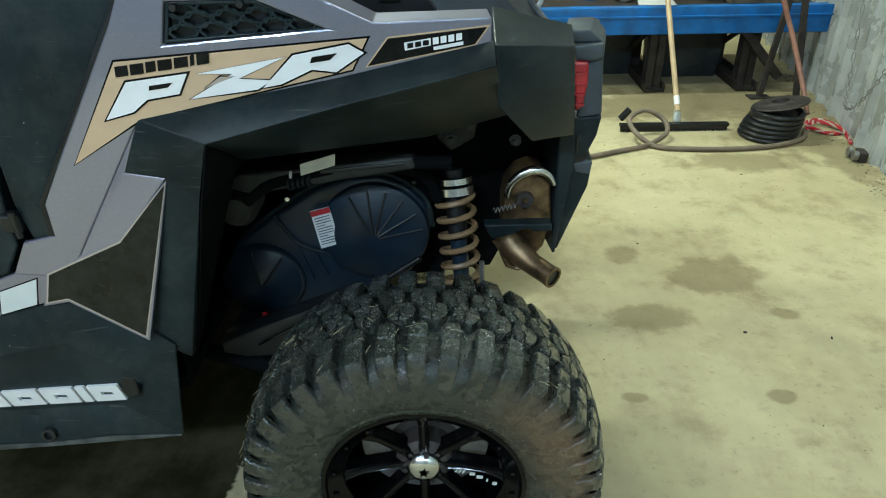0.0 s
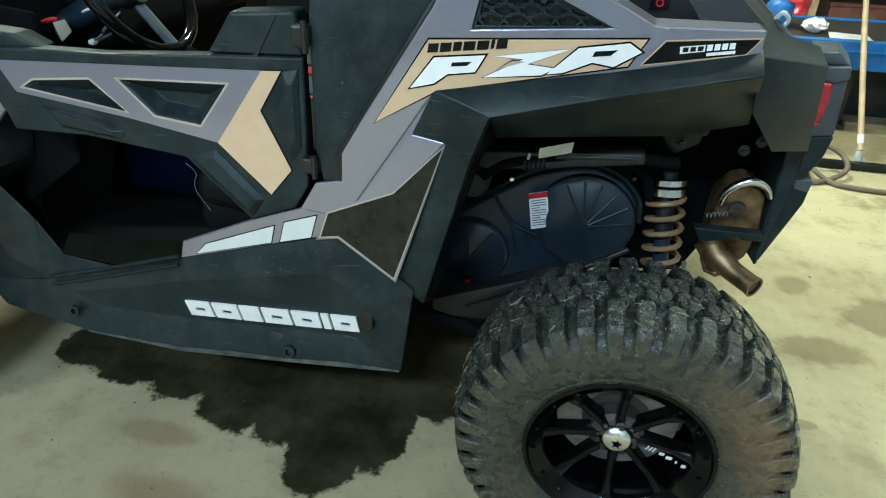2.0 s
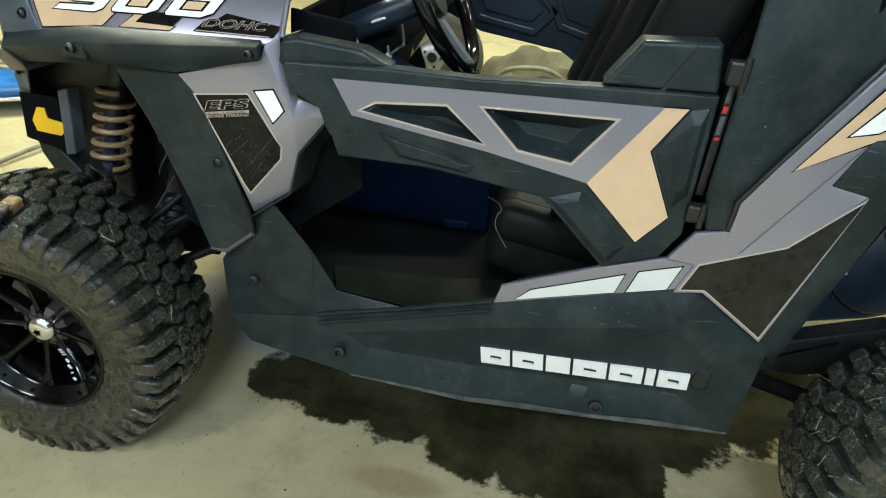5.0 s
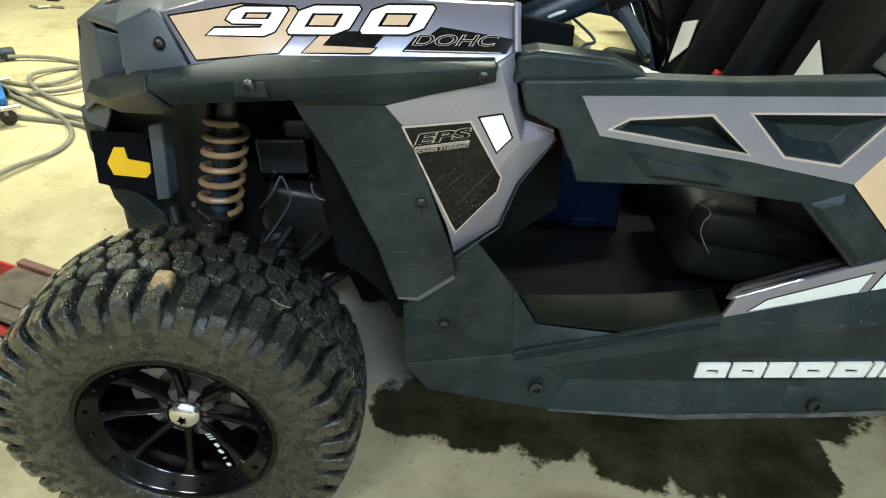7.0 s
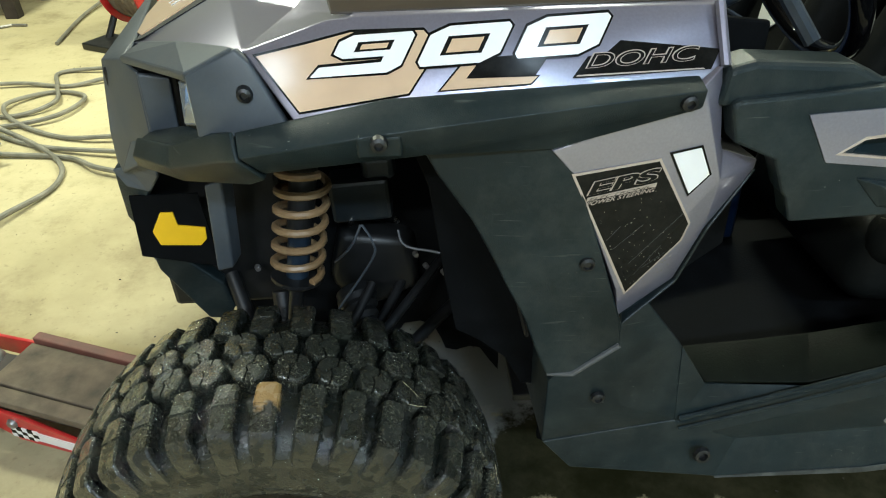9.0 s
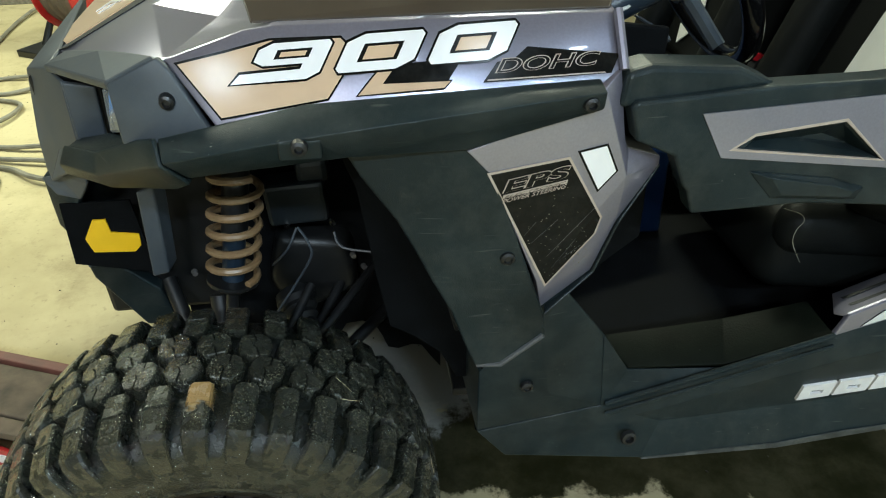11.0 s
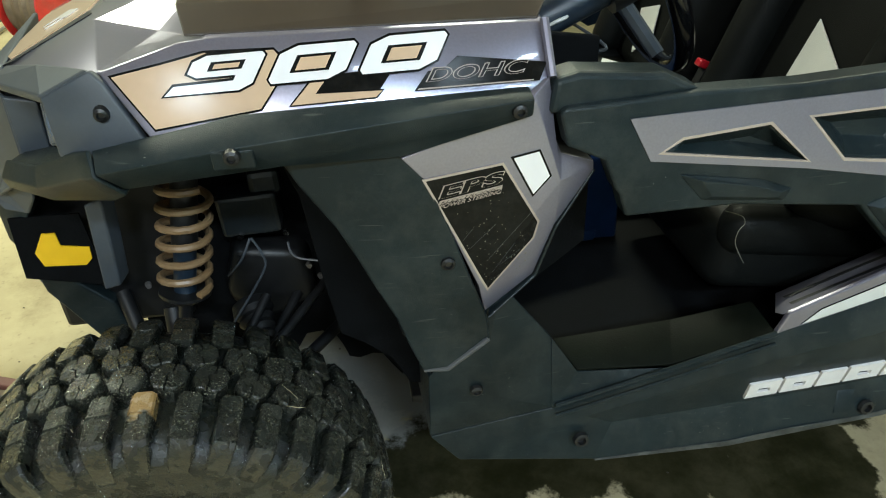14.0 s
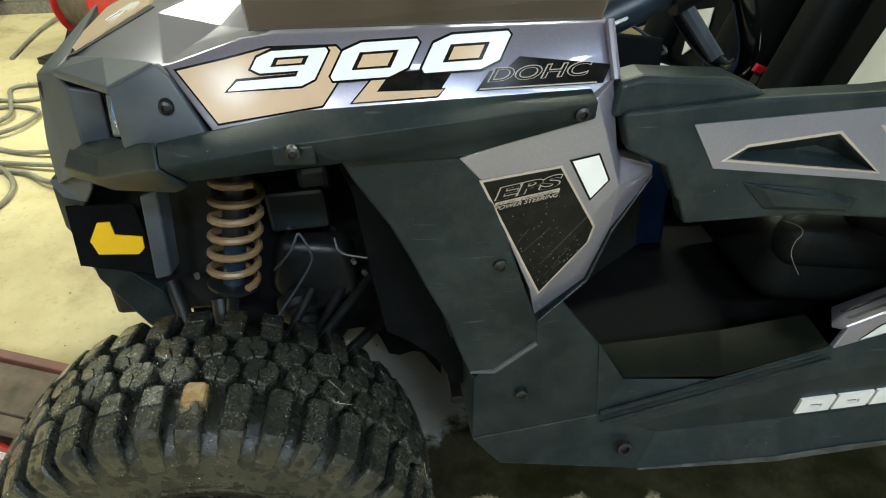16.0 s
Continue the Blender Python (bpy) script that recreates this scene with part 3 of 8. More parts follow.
def smooth_path(points, per=8, closed=False):
    """Catmull-Rom through points."""
    pts = [Vector(p) for p in points]
    n, out = len(pts), []
    for i in range(n if closed else n - 1):
        def g(k):
            return pts[k % n] if closed else pts[min(max(k, 0), n - 1)]
        a, b, c, d = g(i - 1), g(i), g(i + 1), g(i + 2)
        for s in range(per):
            t = s / per
            out.append(0.5 * (2 * b + (c - a) * t + (2 * a - 5 * b + 4 * c - d) * t * t + (3 * b - a - 3 * c + d) * t ** 3))
    if not closed:
        out.append(pts[-1])
    return out


# ---- setting ----
bm = bmesh.new()
block(bm, (16, 14, 0.2), pose(-1, 1.5, -0.1), 0)
tagged(link("floor", bm, CONCRETE), "stained old concrete shop floor with wet patch, painted under-car shade and a painted lit spot", "floor", kind="structure")

bm = bmesh.new()
block(bm, (16, 14, 0.2), pose(-1, 1.5, 4.1), 0)
tagged(link("ceiling", bm, CEILING), "plain grey board shop ceiling", "ceiling", kind="structure")
for nm, size, at in (("wall_north", (16, 0.2, 4.2), (-1, 6.1, 2.0)), ("wall_south", (16, 0.2, 4.2), (-1, -4.6, 2.0)), ("wall_west", (0.2, 14, 4.2), (-8, 1.5, 2.0))):
    bm = bmesh.new()
    block(bm, size, pose(*at), 0)
    tagged(link(nm, bm, WALL), "plain dull grey shop wall", "wall", kind="structure")
for i, (sx, sy) in enumerate(BACK_STRIPS):
    fx = thing("strip_light", "unseen white ceiling strip light with two tubes", "ceiling light", "ceiling strip lights")
    part("housing", block(bmesh.new(), (1.3, 0.20, 0.08), pose(sx, sy, 3.93), 0.01), WALL, fx)
    for k in (-0.04, 0.04):
        part("tube", tube(bmesh.new(), [(sx - 0.6, sy + k, 3.86), (sx + 0.6, sy + k, 3.86)], 0.016, 10), WHITE, fx)

for sx, sy in ROUND_LAMPS:
    fx = thing("shop_lamp", "unseen round white shop lamp under the ceiling", "ceiling light", "round shop lamps")
    part("reflector", lathe(bmesh.new(), [(0.0, 0.12), (0.05, 0.12), (0.08, 0.09), (0.21, 0.0), (0.215, 0.0), (0.09, 0.10), (0.055, 0.135), (0.0, 0.135)], pose(sx, sy, 3.83, 90, 0, 0), 32), WALL, fx, smooth=True)
    part("stem", tube(bmesh.new(), [(sx, sy, 3.95), (sx, sy, 4.0)], 0.02, 10), WALL, fx)

# corrugated sheet wall on the east side, slightly askew to the vehicle
bm = bmesh.new()
u, n_out = Vector((0.1964, 0.9805, 0)), Vector((-0.9805, 0.1964, 0))
o = Vector((2.14, 2.09, 0))
prof, t = [], -6.4
while t < 3.6:
    prof += [(t, 0)]
    for k in range(6):
        a = t + 0.022 + 0.025 * k
        prof += [(a, 0), (a + 0.004, 0.006), (a + 0.010, 0.006), (a + 0.014, 0)]
    prof += [(t + 0.185, 0), (t + 0.200, 0.034), (t + 0.224, 0.034)]
    t += 0.24
rows = [[bm.verts.new(o + u * a + n_out * h + Vector((0, 0, z))) for a, h in prof] for z in (0.0, 4.0)]
for i in range(len(prof) - 1):
    bm.faces.new((rows[0][i], rows[0][i + 1], rows[1][i + 1], rows[1][i]))
bmesh.ops.solidify(bm, geom=bm.faces[:], thickness=0.004)
tagged(link("wall_east", bm, SHEET), "galvanized corrugated sheet wall", "wall", kind="structure")


# ---- the off-road vehicle ----
car = thing("side_by_side_vehicle", "grey, black and tan two-seat off-road side-by-side with muddy tyres", "off-road vehicle")
MID = 0.80          # the vehicle's middle plane


def quarter_y(x, z):
    """Rear quarter: flat above, its lower rear corner folded outwards along a slanting crease."""
    fold = max(0.0, 0.818 * (x + 0.434) - 0.575 * (z - 0.989)) if z < 0.95 else 0.0
    return max(0.090, 0.175 + 0.138 * x) + 0.05 * max(0.0, z - 1.1) - 0.16 * fold


def door_y(x, z):
    return 0.06 + 0.04 * x + 0.085 * z


def hood_y(x, z):
    return -0.791 - 0.05 * x + 0.8 * z


def rocker_y(x, z):
    return 0.110 - 0.20 * (z - 0.40)


def eps_y(x, z):
    """Front side panel: a flat face, folded back below a slanting crease."""
    fold = 0.828 * (x + 1.411) - 0.561 * (z - 0.906)
    return 0.086 + 0.06 * (x + 1.62) + 0.26 * max(0.0, fold)


def proud(f, d):
    return lambda x, z: f(x, z) - d


def sticker(name, poly, f, mat, parent, d=0.0015, thick=0.0015, holes=(), label=""):
    return part(name, panel(poly, proud(f, d), thick, 0.0, holes), mat, parent, label)


def outlined(name, poly, f, mat, edge, parent, w=0.004, d=0.0015, label=""):
    """A sticker with a thin border of another colour."""
    s = sticker(name, poly, f, mat, parent, d, 0.0015, label=label)
    sticker("outline", inset(poly, -w), f, edge, s, d - 0.0007, 0.0008)
    return s


# rear quarter panel, silver, with the intake opening
GRILLE = [(-0.348, 1.172), (-0.362, 1.112), (-0.126, 1.124), (-0.224, 1.169)]
quarter = part("quarter_panel", panel(
    [(-0.601, 0.814), (-0.599, 0.874), (-0.430, 1.144), (-0.375, 1.255), (-0.30, 1.255), (-0.124, 1.164), (-0.057, 1.130), (0.124, 1.130), (0.124, 1.090),
     (-0.079, 1.053), (-0.425, 0.998), (-0.578, 0.762), (-0.640, 0.735), (-0.693, 0.740), (-0.656, 0.802)],
    quarter_y, 0.012, 0.003, holes=[GRILLE]), SILVER, car, "silver metallic quarter panel")
part("lower_facet", panel([(-0.425, 0.998), (-0.436, 0.975), (-0.462, 0.918), (-0.398, 0.908), (-0.498, 0.796), (-0.578, 0.762)], quarter_y, 0.012, 0.002), SILVER, quarter)
# top lip that folds inwards
part("top_lip", shell([(-0.124, 0.163, 1.162), (-0.057, 0.170, 1.129), (0.124, 0.194, 1.129), (0.120, 0.245, 1.133), (-0.055, 0.225, 1.134), (-0.135, 0.22, 1.176)],
                      [(0, 1, 4, 5), (1, 2, 3, 4)], 0.006, 0.003), SILVER, quarter)

tan_shape = [(-0.434, 1.092), (-0.066, 1.108), (-0.092, 1.062), (-0.420, 1.002), (-0.532, 0.937)]
outlined("tan_flash", tan_shape, quarter_y, TAN, INK, quarter, 0.003, label="tan vinyl flash with black edge")
# model lettering as plain slanted strokes: white on black
WORD = [
    [(-0.424, 1.062), (-0.335, 1.070), (-0.352, 1.040), (-0.400, 1.034), (-0.424, 1.016), (-0.466, 1.006)],
    [(-0.322, 1.069), (-0.190, 1.087), (-0.262, 1.058), (-0.214, 1.053), (-0.236, 1.040), (-0.338, 1.031), (-0.270, 1.066)],
    [(-0.178, 1.089), (-0.094, 1.101), (-0.072, 1.087), (-0.116, 1.060), (-0.152, 1.066), (-0.200, 1.046), (-0.228, 1.042)],
]
for shape in WORD:
    outlined("white_stroke", shape, quarter_y, WHITE, INK, quarter, 0.003, 0.0035)
for shape in ([(-0.392, 1.055), (-0.358, 1.058), (-0.366, 1.051), (-0.394, 1.048)], [(-0.150, 1.085), (-0.112, 1.089), (-0.124, 1.079), (-0.154, 1.076)]):
    sticker("dark_slot", shape, quarter_y, INK, quarter, 0.0045)
outlined("tan_slot", [(-0.315, 1.046), (-0.268, 1.062), (-0.288, 1.063)], quarter_y, PINK, INK, quarter, 0.002, 0.0042)
# small maker's word as dark bars
x0 = -0.436
for i, w in enumerate((0.018, 0.019, 0.014, 0.020, 0.020, 0.006, 0.018)):
    za = 1.070 + 0.10 * (x0 + 0.436)
    sticker("dark_bar", [(x0, za), (x0 + w, za + 0.0018), (x0 + w + 0.002, za + 0.017), (x0 + 0.002, za + 0.0155)], quarter_y, INK, quarter, 0.0035)
    x0 += w + 0.0035
outlined("black_flash", [(-0.035, 1.106), (0.117, 1.116), (0.098, 1.091), (-0.068, 1.066)], quarter_y, INK, TAN, quarter, 0.0025)
outlined("white_frame", [(-0.011, 1.099), (0.030, 1.104), (0.030, 1.093), (-0.010, 1.087)], quarter_y, WHITE, INK, quarter, 0.001, 0.003)
for i in range(3):
    sticker("dark_bar", [(-0.006 + 0.012 * i, 1.0905 + 0.0014 * i), (0.003 + 0.012 * i, 1.0915 + 0.0014 * i), (0.003 + 0.012 * i, 1.099 + 0.0014 * i), (-0.006 + 0.012 * i, 1.098 + 0.0014 * i)], quarter_y, INK, quarter, 0.0045)
for i in range(4):
    sticker("white_bar", [(0.033 + 0.012 * i, 1.094 + 0.0014 * i), (0.042 + 0.012 * i, 1.095 + 0.0014 * i), (0.042 + 0.012 * i, 1.105 + 0.0014 * i), (0.033 + 0.012 * i, 1.104 + 0.0014 * i)], quarter_y, WHITE, quarter, 0.003)
sticker("white_bar", [(0.034, 1.0905), (0.080, 1.0965), (0.080, 1.0915), (0.034, 1.0855)], quarter_y, WHITE, quarter, 0.003)

# honeycomb intake grille, set back in its opening
grille = part("intake_grille", panel(inset(GRILLE, -0.004), lambda x, z: quarter_y(x, z) + 0.022, 0.003, 0), BLACK, car, "black honeycomb intake grille")
part("rim", panel(inset(GRILLE, 0.001), proud(quarter_y, -0.004), 0.018, 0.0015, holes=[inset(GRILLE, 0.006)]), PLASTIC, grille)
bm = bmesh.new()


def inside(p, poly):
    c = False
    for (x1, z1), (x2, z2) in zip(poly, poly[1:] + poly[:1]):
        if (z1 > p[1]) != (z2 > p[1]) and p[0] < (x2 - x1) * (p[1] - z1) / (z2 - z1) + x1:
            c = not c
    return c


for row in range(5):
    for col in range(7):
        cx, cz = -0.352 + 0.043 * col + (0.0215 if row % 2 else 0), 1.112 + 0.0155 * row + 0.0012 * col
        hexa = [(cx + 0.0265 * a, cz + 0.0098 * b) for a, b in ((-0.78, 0), (-0.42, 1), (0.42, 1), (0.78, 0), (0.42, -1), (-0.42, -1))]
        if sum(inside(p, GRILLE) for p in hexa) >= 3:
            ring = panel(inset(hexa, -0.0022), proud(quarter_y, -0.006), 0.014, 0.0006, holes=[inset(hexa, 0.0016)], segments=1)
            me = bpy.data.meshes.new("x")
            ring.to_mesh(me)
            ring.free()
            bm.from_mesh(me)
            bpy.data.meshes.remove(me)
part("honeycomb", bm, PLASTIC, grille)
for x, z in ((-0.337, 1.163), (-0.244, 1.164)):
    bm = bmesh.new()
    lathe(bm, [(0, -0.004), (0.005, -0.004), (0.0065, 0), (0.0065, 0.004)], pose(x, quarter_y(x, z) + 0.001, z), 12)
    part("screw", bm, BLACK, grille)

# rear fender, dark plastic, with its crease and wheel-arch leg
FENDER = [(-0.462, 0.108, 0.918), (-0.424, 0.116, 1.004), (-0.114, 0.157, 1.052), (0.128, 0.192, 1.096), (0.130, 0.158, 1.064), (-0.109, 0.103, 1.023), (-0.316, 0.086, 0.972),
          (-0.325, 0.270, 0.868), (0.015, 0.300, 0.896), (0.160, 0.300, 0.935), (-0.398, 0.108, 0.906), (-0.475, 0.098, 0.575), (-0.437, 0.112, 0.535), (-0.352, 0.110, 0.868),
          (-0.345, 0.290, 0.862), (0.015, 0.33, 0.900), (0.160, 0.34, 0.935), (-0.435, 0.135, 0.535), (-0.497, 0.104, 0.606)]
fender = part("rear_fender", shell(
    FENDER, [(0, 1, 6, 10), (1, 2, 5, 6), (2, 3, 4, 5), (10, 6, 13), (10, 13, 12, 11, 18), (12, 13, 17)], 0.005, 0.008, 3),
    PLASTIC, car, "dark textured plastic rear fender", smooth=True)
# The return is coloured near-black to hold the shade below the crease.
part("leg_return", shell(FENDER, [(6, 7, 13), (13, 7, 14), (13, 14, 17)], 0.004, 0.004, 2), INTERIOR, fender, "return of the fender leg, near-black for its shade", smooth=True)
part("arch_liner", shell(FENDER, [(6, 5, 8, 7), (5, 4, 9, 8), (7, 8, 15, 14), (8, 9, 16, 15)], 0.004, 0.004, 2), PLASTIC, fender, "black inner liner of the wheel arch", smooth=True)
part("fender_corner", shell(
    [(0.131, 0.192, 1.088), (0.285, 0.352, 1.045), (0.302, 0.369, 0.869), (0.206, 0.272, 0.895), (0.140, 0.204, 0.985),
     (0.300, 0.48, 1.055), (0.135, 0.36, 1.115), (0.215, 0.40, 0.885), (0.31, 0.44, 0.865)],
    [(0, 1, 2, 3, 4), (0, 1, 5, 6), (3, 2, 8, 7)], 0.005, 0.008, 3), PLASTIC, car, "dirty dark plastic rear fender corner", smooth=True)

# lower dark decal, silver sill with two white blocks
sill = part("sill_panel", panel([(-0.983, 0.619), (-0.996, 0.574), (-0.617, 0.690), (-0.640, 0.735), (-0.693, 0.740), (-0.807, 0.698)], lambda x, z: 0.094, 0.01, 0.003), SILVER, car, "silver sill trim")
part("sill_ridge", hull([(-0.990, 0.100, 0.612), (-0.985, 0.096, 0.620), (-0.69, 0.096, 0.738), (-0.69, 0.185, 0.70), (-0.945, 0.185, 0.588), (-0.99, 0.12, 0.60), (-0.69, 0.185, 0.68), (-0.69, 0.10, 0.72)], 0.004, 3), SILVER, sill, smooth=True)
for y, d in ((0.118, 0.0005), (0.146, 0.0005)):
    k = (y - 0.096) / 0.089
    za, zb = 0.620 - 0.032 * k, 0.738 - 0.038 * k
    part("groove", hull([(-0.972 + 0.03 * k, y, za + 0.006), (-0.972 + 0.03 * k, y + 0.008, za + 0.003), (-0.695, y, zb + 0.0015), (-0.695, y + 0.008, zb - 0.0015), (-0.83, y + 0.004, 0.5 * (za + zb) - 0.02)], 0.0008), BLACK, sill)
outlined("white_block", [(-0.952, 0.594), (-0.768, 0.649), (-0.757, 0.691), (-0.925, 0.622)], lambda x, z: 0.094, VINYL_WHITE, INK, sill, 0.002)
outlined("white_block", [(-0.747, 0.654), (-0.676, 0.675), (-0.660, 0.728), (-0.733, 0.702)], lambda x, z: 0.094, VINYL_WHITE, INK, sill, 0.002)
TRI = [(-0.655, 0.680), (-0.634, 0.740), (-0.498, 0.798), (-0.401, 0.900), (-0.492, 0.610), (-0.612, 0.690)]
tri_panel = part("lower_quarter_panel", panel(inset(TRI, -0.006), quarter_y, 0.012, 0.002), SILVER, car)
outlined("dark_decal", inset(TRI, 0.002), quarter_y, DECAL_GREY, PINK, tri_panel, 0.003)

# pillar panel between door and quarter
pillar = part("pillar_panel", shell(
    [(-0.602, 0.094, 0.811), (-0.640, 0.094, 0.806), (-0.655, 0.100, 0.869), (-0.652, 0.108, 1.120), (-0.640, 0.17, 1.45), (-0.26, 0.20, 1.45), (-0.428, 0.132, 1.147), (-0.600, 0.100, 0.871)],
    [(0, 1, 2, 7), (2, 3, 6, 7), (3, 4, 5, 6)], 0.012, 0.006, 3), PLASTIC, car, "smooth dark plastic pillar panel", smooth=True)
part("gap_seal", panel([(-0.612, 0.812), (-0.590, 0.812), (-0.588, 0.876), (-0.412, 1.150), (-0.32, 1.36), (-0.34, 1.36), (-0.432, 1.146), (-0.606, 0.874)], lambda x, z: quarter_y(x, z) + 0.004, 0.02, 0), BLACK, pillar)
for xa, za, xb, zb in ((-0.596, 0.966, -0.567, 1.006), (-0.588, 0.968, -0.572, 0.992), (-0.56, 1.04, -0.535, 1.052)):
    part("scratch", tube(bmesh.new(), [(xa, 0.1055 + 0.13 * (za - 0.93), za), (xb, 0.1055 + 0.13 * (zb - 0.93), zb)], 0.0008, 5), GREY, pillar)
part("edge_groove", tube(bmesh.new(), [(-0.603, 0.098, 0.813), (-0.602, 0.0965, 0.871), (-0.432, 0.1285, 1.147), (-0.27, 0.190, 1.44)], 0.0062, 8), BLACK, pillar, smooth=True)
for z, t in ((0.837, 0.034), (1.085, 0.040)):
    hinge = part("hinge", block(bmesh.new(), (0.034, 0.024, t), pose(-0.664, 0.100, z), 0.005), BLACK, car, "black metal door hinge")
    part("pin", tube(bmesh.new(), [(-0.655, 0.090, z - t * 0.7), (-0.655, 0.090, z + t * 0.7)], 0.006), BLACK, hinge)
part("belt_edge", panel([(-0.668, 0.86), (-0.655, 0.86), (-0.652, 1.08), (-0.665, 1.08)], lambda x, z: 0.125, 0.02, 0), BLACK, car)
for z0, z1, mm in ((1.03, 1.06, GREY), (1.012, 1.024, RED), (0.975, 1.008, GREY), (0.965, 0.970, RED)):
    part("belt_tag", panel([(-0.666, z0), (-0.658, z0), (-0.657, z1), (-0.665, z1)], lambda x, z: 0.121, 0.003, 0), mm, car)

# door
W1 = [(-1.284, 0.940), (-1.251, 0.961), (-1.122, 0.972), (-1.044, 0.906)]
W2 = [(-1.068, 0.976), (-0.823, 0.984), (-0.892, 0.891), (-0.991, 0.903)]
DOOR = [(-1.424, 1.004), (-1.411, 0.961), (-1.357, 0.936), (-1.338, 0.893), (-1.331, 0.886), (-1.318, 0.850), (-1.150, 0.850), (-0.935, 0.824), (-0.803, 0.702), (-0.706, 0.738), (-0.675, 0.790), (-0.674, 1.040), (-0.851, 1.033), (-1.085, 1.020), (-1.230, 1.020), (-1.418, 1.012)]
door = part("door", panel(DOOR, door_y, 0.035, 0.006, holes=[inset(W1, 0.008), inset(W2, 0.008)], segments=3), PLASTIC, car, "dark plastic half door with recessed panels")
for W in (W1, W2):
    a, b = inset(W, 0.007), inset(W, 0.030)
    vs = [(x, door_y(x, z) + 0.002, z) for x, z in a] + [(x, door_y(x, z) + 0.030, z - 0.004) for x, z in b]
    k = len(a)
    part("recess", shell(vs, [(i, (i + 1) % k, k + (i + 1) % k, k + i) for i in range(k)] + [tuple(range(k, 2 * k))], 0.003, 0.003), PLASTIC, door)
silver_door = [(-1.330, 0.992), (-0.757, 1.011), (-0.860, 0.863), (-1.047, 0.897), (-1.293, 0.931)]
sticker("silver_decal", silver_door, door_y, SILVER, door, 0.002, 0.002, holes=[W1, W2], label="silver vinyl door graphic")
for W in (W1, W2):
    part("beige_edge", panel(W, proud(door_y, 0.0025), 0.006, 0.0005, holes=[inset(W, 0.0042)], segments=1), PINK, door)
outlined("tan_chevron", [(-0.757, 1.011), (-0.718, 1.013), (-0.765, 0.935), (-0.708, 0.820), (-0.754, 0.764), (-0.860, 0.863)], door_y, TAN, INK, door, 0.002, 0.0025, label="tan vinyl chevron")


def facet(name, rim, crown, d=0.010):
    """A raised faceted pad on the door: rim on the skin, crown proud of it."""
    n = len(rim)
    pts = [(x, door_y(x, z) - 0.001, z) for x, z in rim] + [(x, door_y(x, z) - d, z) for x, z in crown]
    part(name, shell(pts, [(i, (i + 1) % n, n + (i + 1) % n, n + i) for i in range(n)] + [tuple(range(n, 2 * n))], 0.003, 0.002), PLASTIC, door)


facet("corner_facet", [(-0.757, 0.935), (-0.716, 1.012), (-0.684, 1.020), (-0.684, 0.865), (-0.708, 0.835)], [(-0.728, 0.934), (-0.706, 0.990), (-0.694, 0.993), (-0.694, 0.885), (-0.706, 0.872)])
facet("lower_facet", [(-0.926, 0.826), (-0.866, 0.848), (-0.768, 0.752), (-0.800, 0.708)], [(-0.905, 0.822), (-0.868, 0.832), (-0.785, 0.750), (-0.802, 0.728)])
facet("lower_facet", [(-1.247, 0.908), (-1.120, 0.888), (-1.062, 0.868), (-1.072, 0.850), (-1.205, 0.864)], [(-1.215, 0.899), (-1.120, 0.880), (-1.085, 0.868), (-1.090, 0.860), (-1.195, 0.873)])
part("arm_rest", panel([(-0.868, 1.034), (-0.815, 1.112), (-0.688, 1.121), (-0.676, 1.04)], proud(door_y, -0.004), 0.055, 0.008, segments=3), PLASTIC, door)
part("groove", panel([(-0.852, 1.034), (-0.772, 1.038), (-0.728, 1.112), (-0.722, 1.112), (-0.766, 1.033), (-0.852, 1.029)], proud(door_y, -0.001), 0.008, 0), BLACK, door)
part("front_rise", panel([(-1.436, 1.000), (-1.430, 1.045), (-1.400, 1.052), (-1.282, 1.043), (-1.226, 1.018)], proud(door_y, -0.010), 0.050, 0.008, segments=3), PLASTIC, door)

# rocker with step and front upright
rocker = part("rocker_panel", shell(
    [(-0.615, 0.100, 0.690), (-0.492, 0.100, 0.608), (-0.456, 0.100, 0.572), (-0.479, 0.077, 0.366), (-0.760, 0.076, 0.340), (-1.028, 0.076, 0.318), (-1.291, 0.080, 0.325), (-1.541, 0.104, 0.345), (-1.591, 0.112, 0.407),
     (-1.375, 0.104, 0.452), (-0.994, 0.097, 0.576),
     (-1.311, 0.097, 0.425), (-0.640, 0.072, 0.604), (-0.535, 0.088, 0.508), (-0.600, 0.105, 0.424), (-0.991, 0.112, 0.392), (-1.254, 0.110, 0.386), (-0.985, 0.084, 0.522),
     (-0.60, 0.24, 0.30), (-1.03, 0.27, 0.255), (-1.54, 0.26, 0.29)],
    [(9, 10, 17, 11), (10, 0, 12, 17), (0, 1, 13, 12), (1, 2, 13), (2, 3, 14, 13), (11, 17, 15, 16), (17, 12, 14, 15), (12, 13, 14), (14, 3, 4), (14, 4, 5, 15), (15, 5, 6, 16), (16, 6, 7, 11), (11, 7, 8, 9), (3, 18, 19, 5, 4), (5, 19, 20, 7, 6)], 0.006, 0.006, 3),
    PLASTIC, car, "dark plastic rocker panel with a chalky lower edge", smooth=True)
LIP = [(-0.482, 0.0745, 0.366), (-0.62, 0.0742, 0.353), (-0.760, 0.0735, 0.340), (-0.90, 0.0735, 0.3285), (-1.028, 0.0735, 0.318), (-1.16, 0.0755, 0.3215), (-1.291, 0.0775, 0.325)]
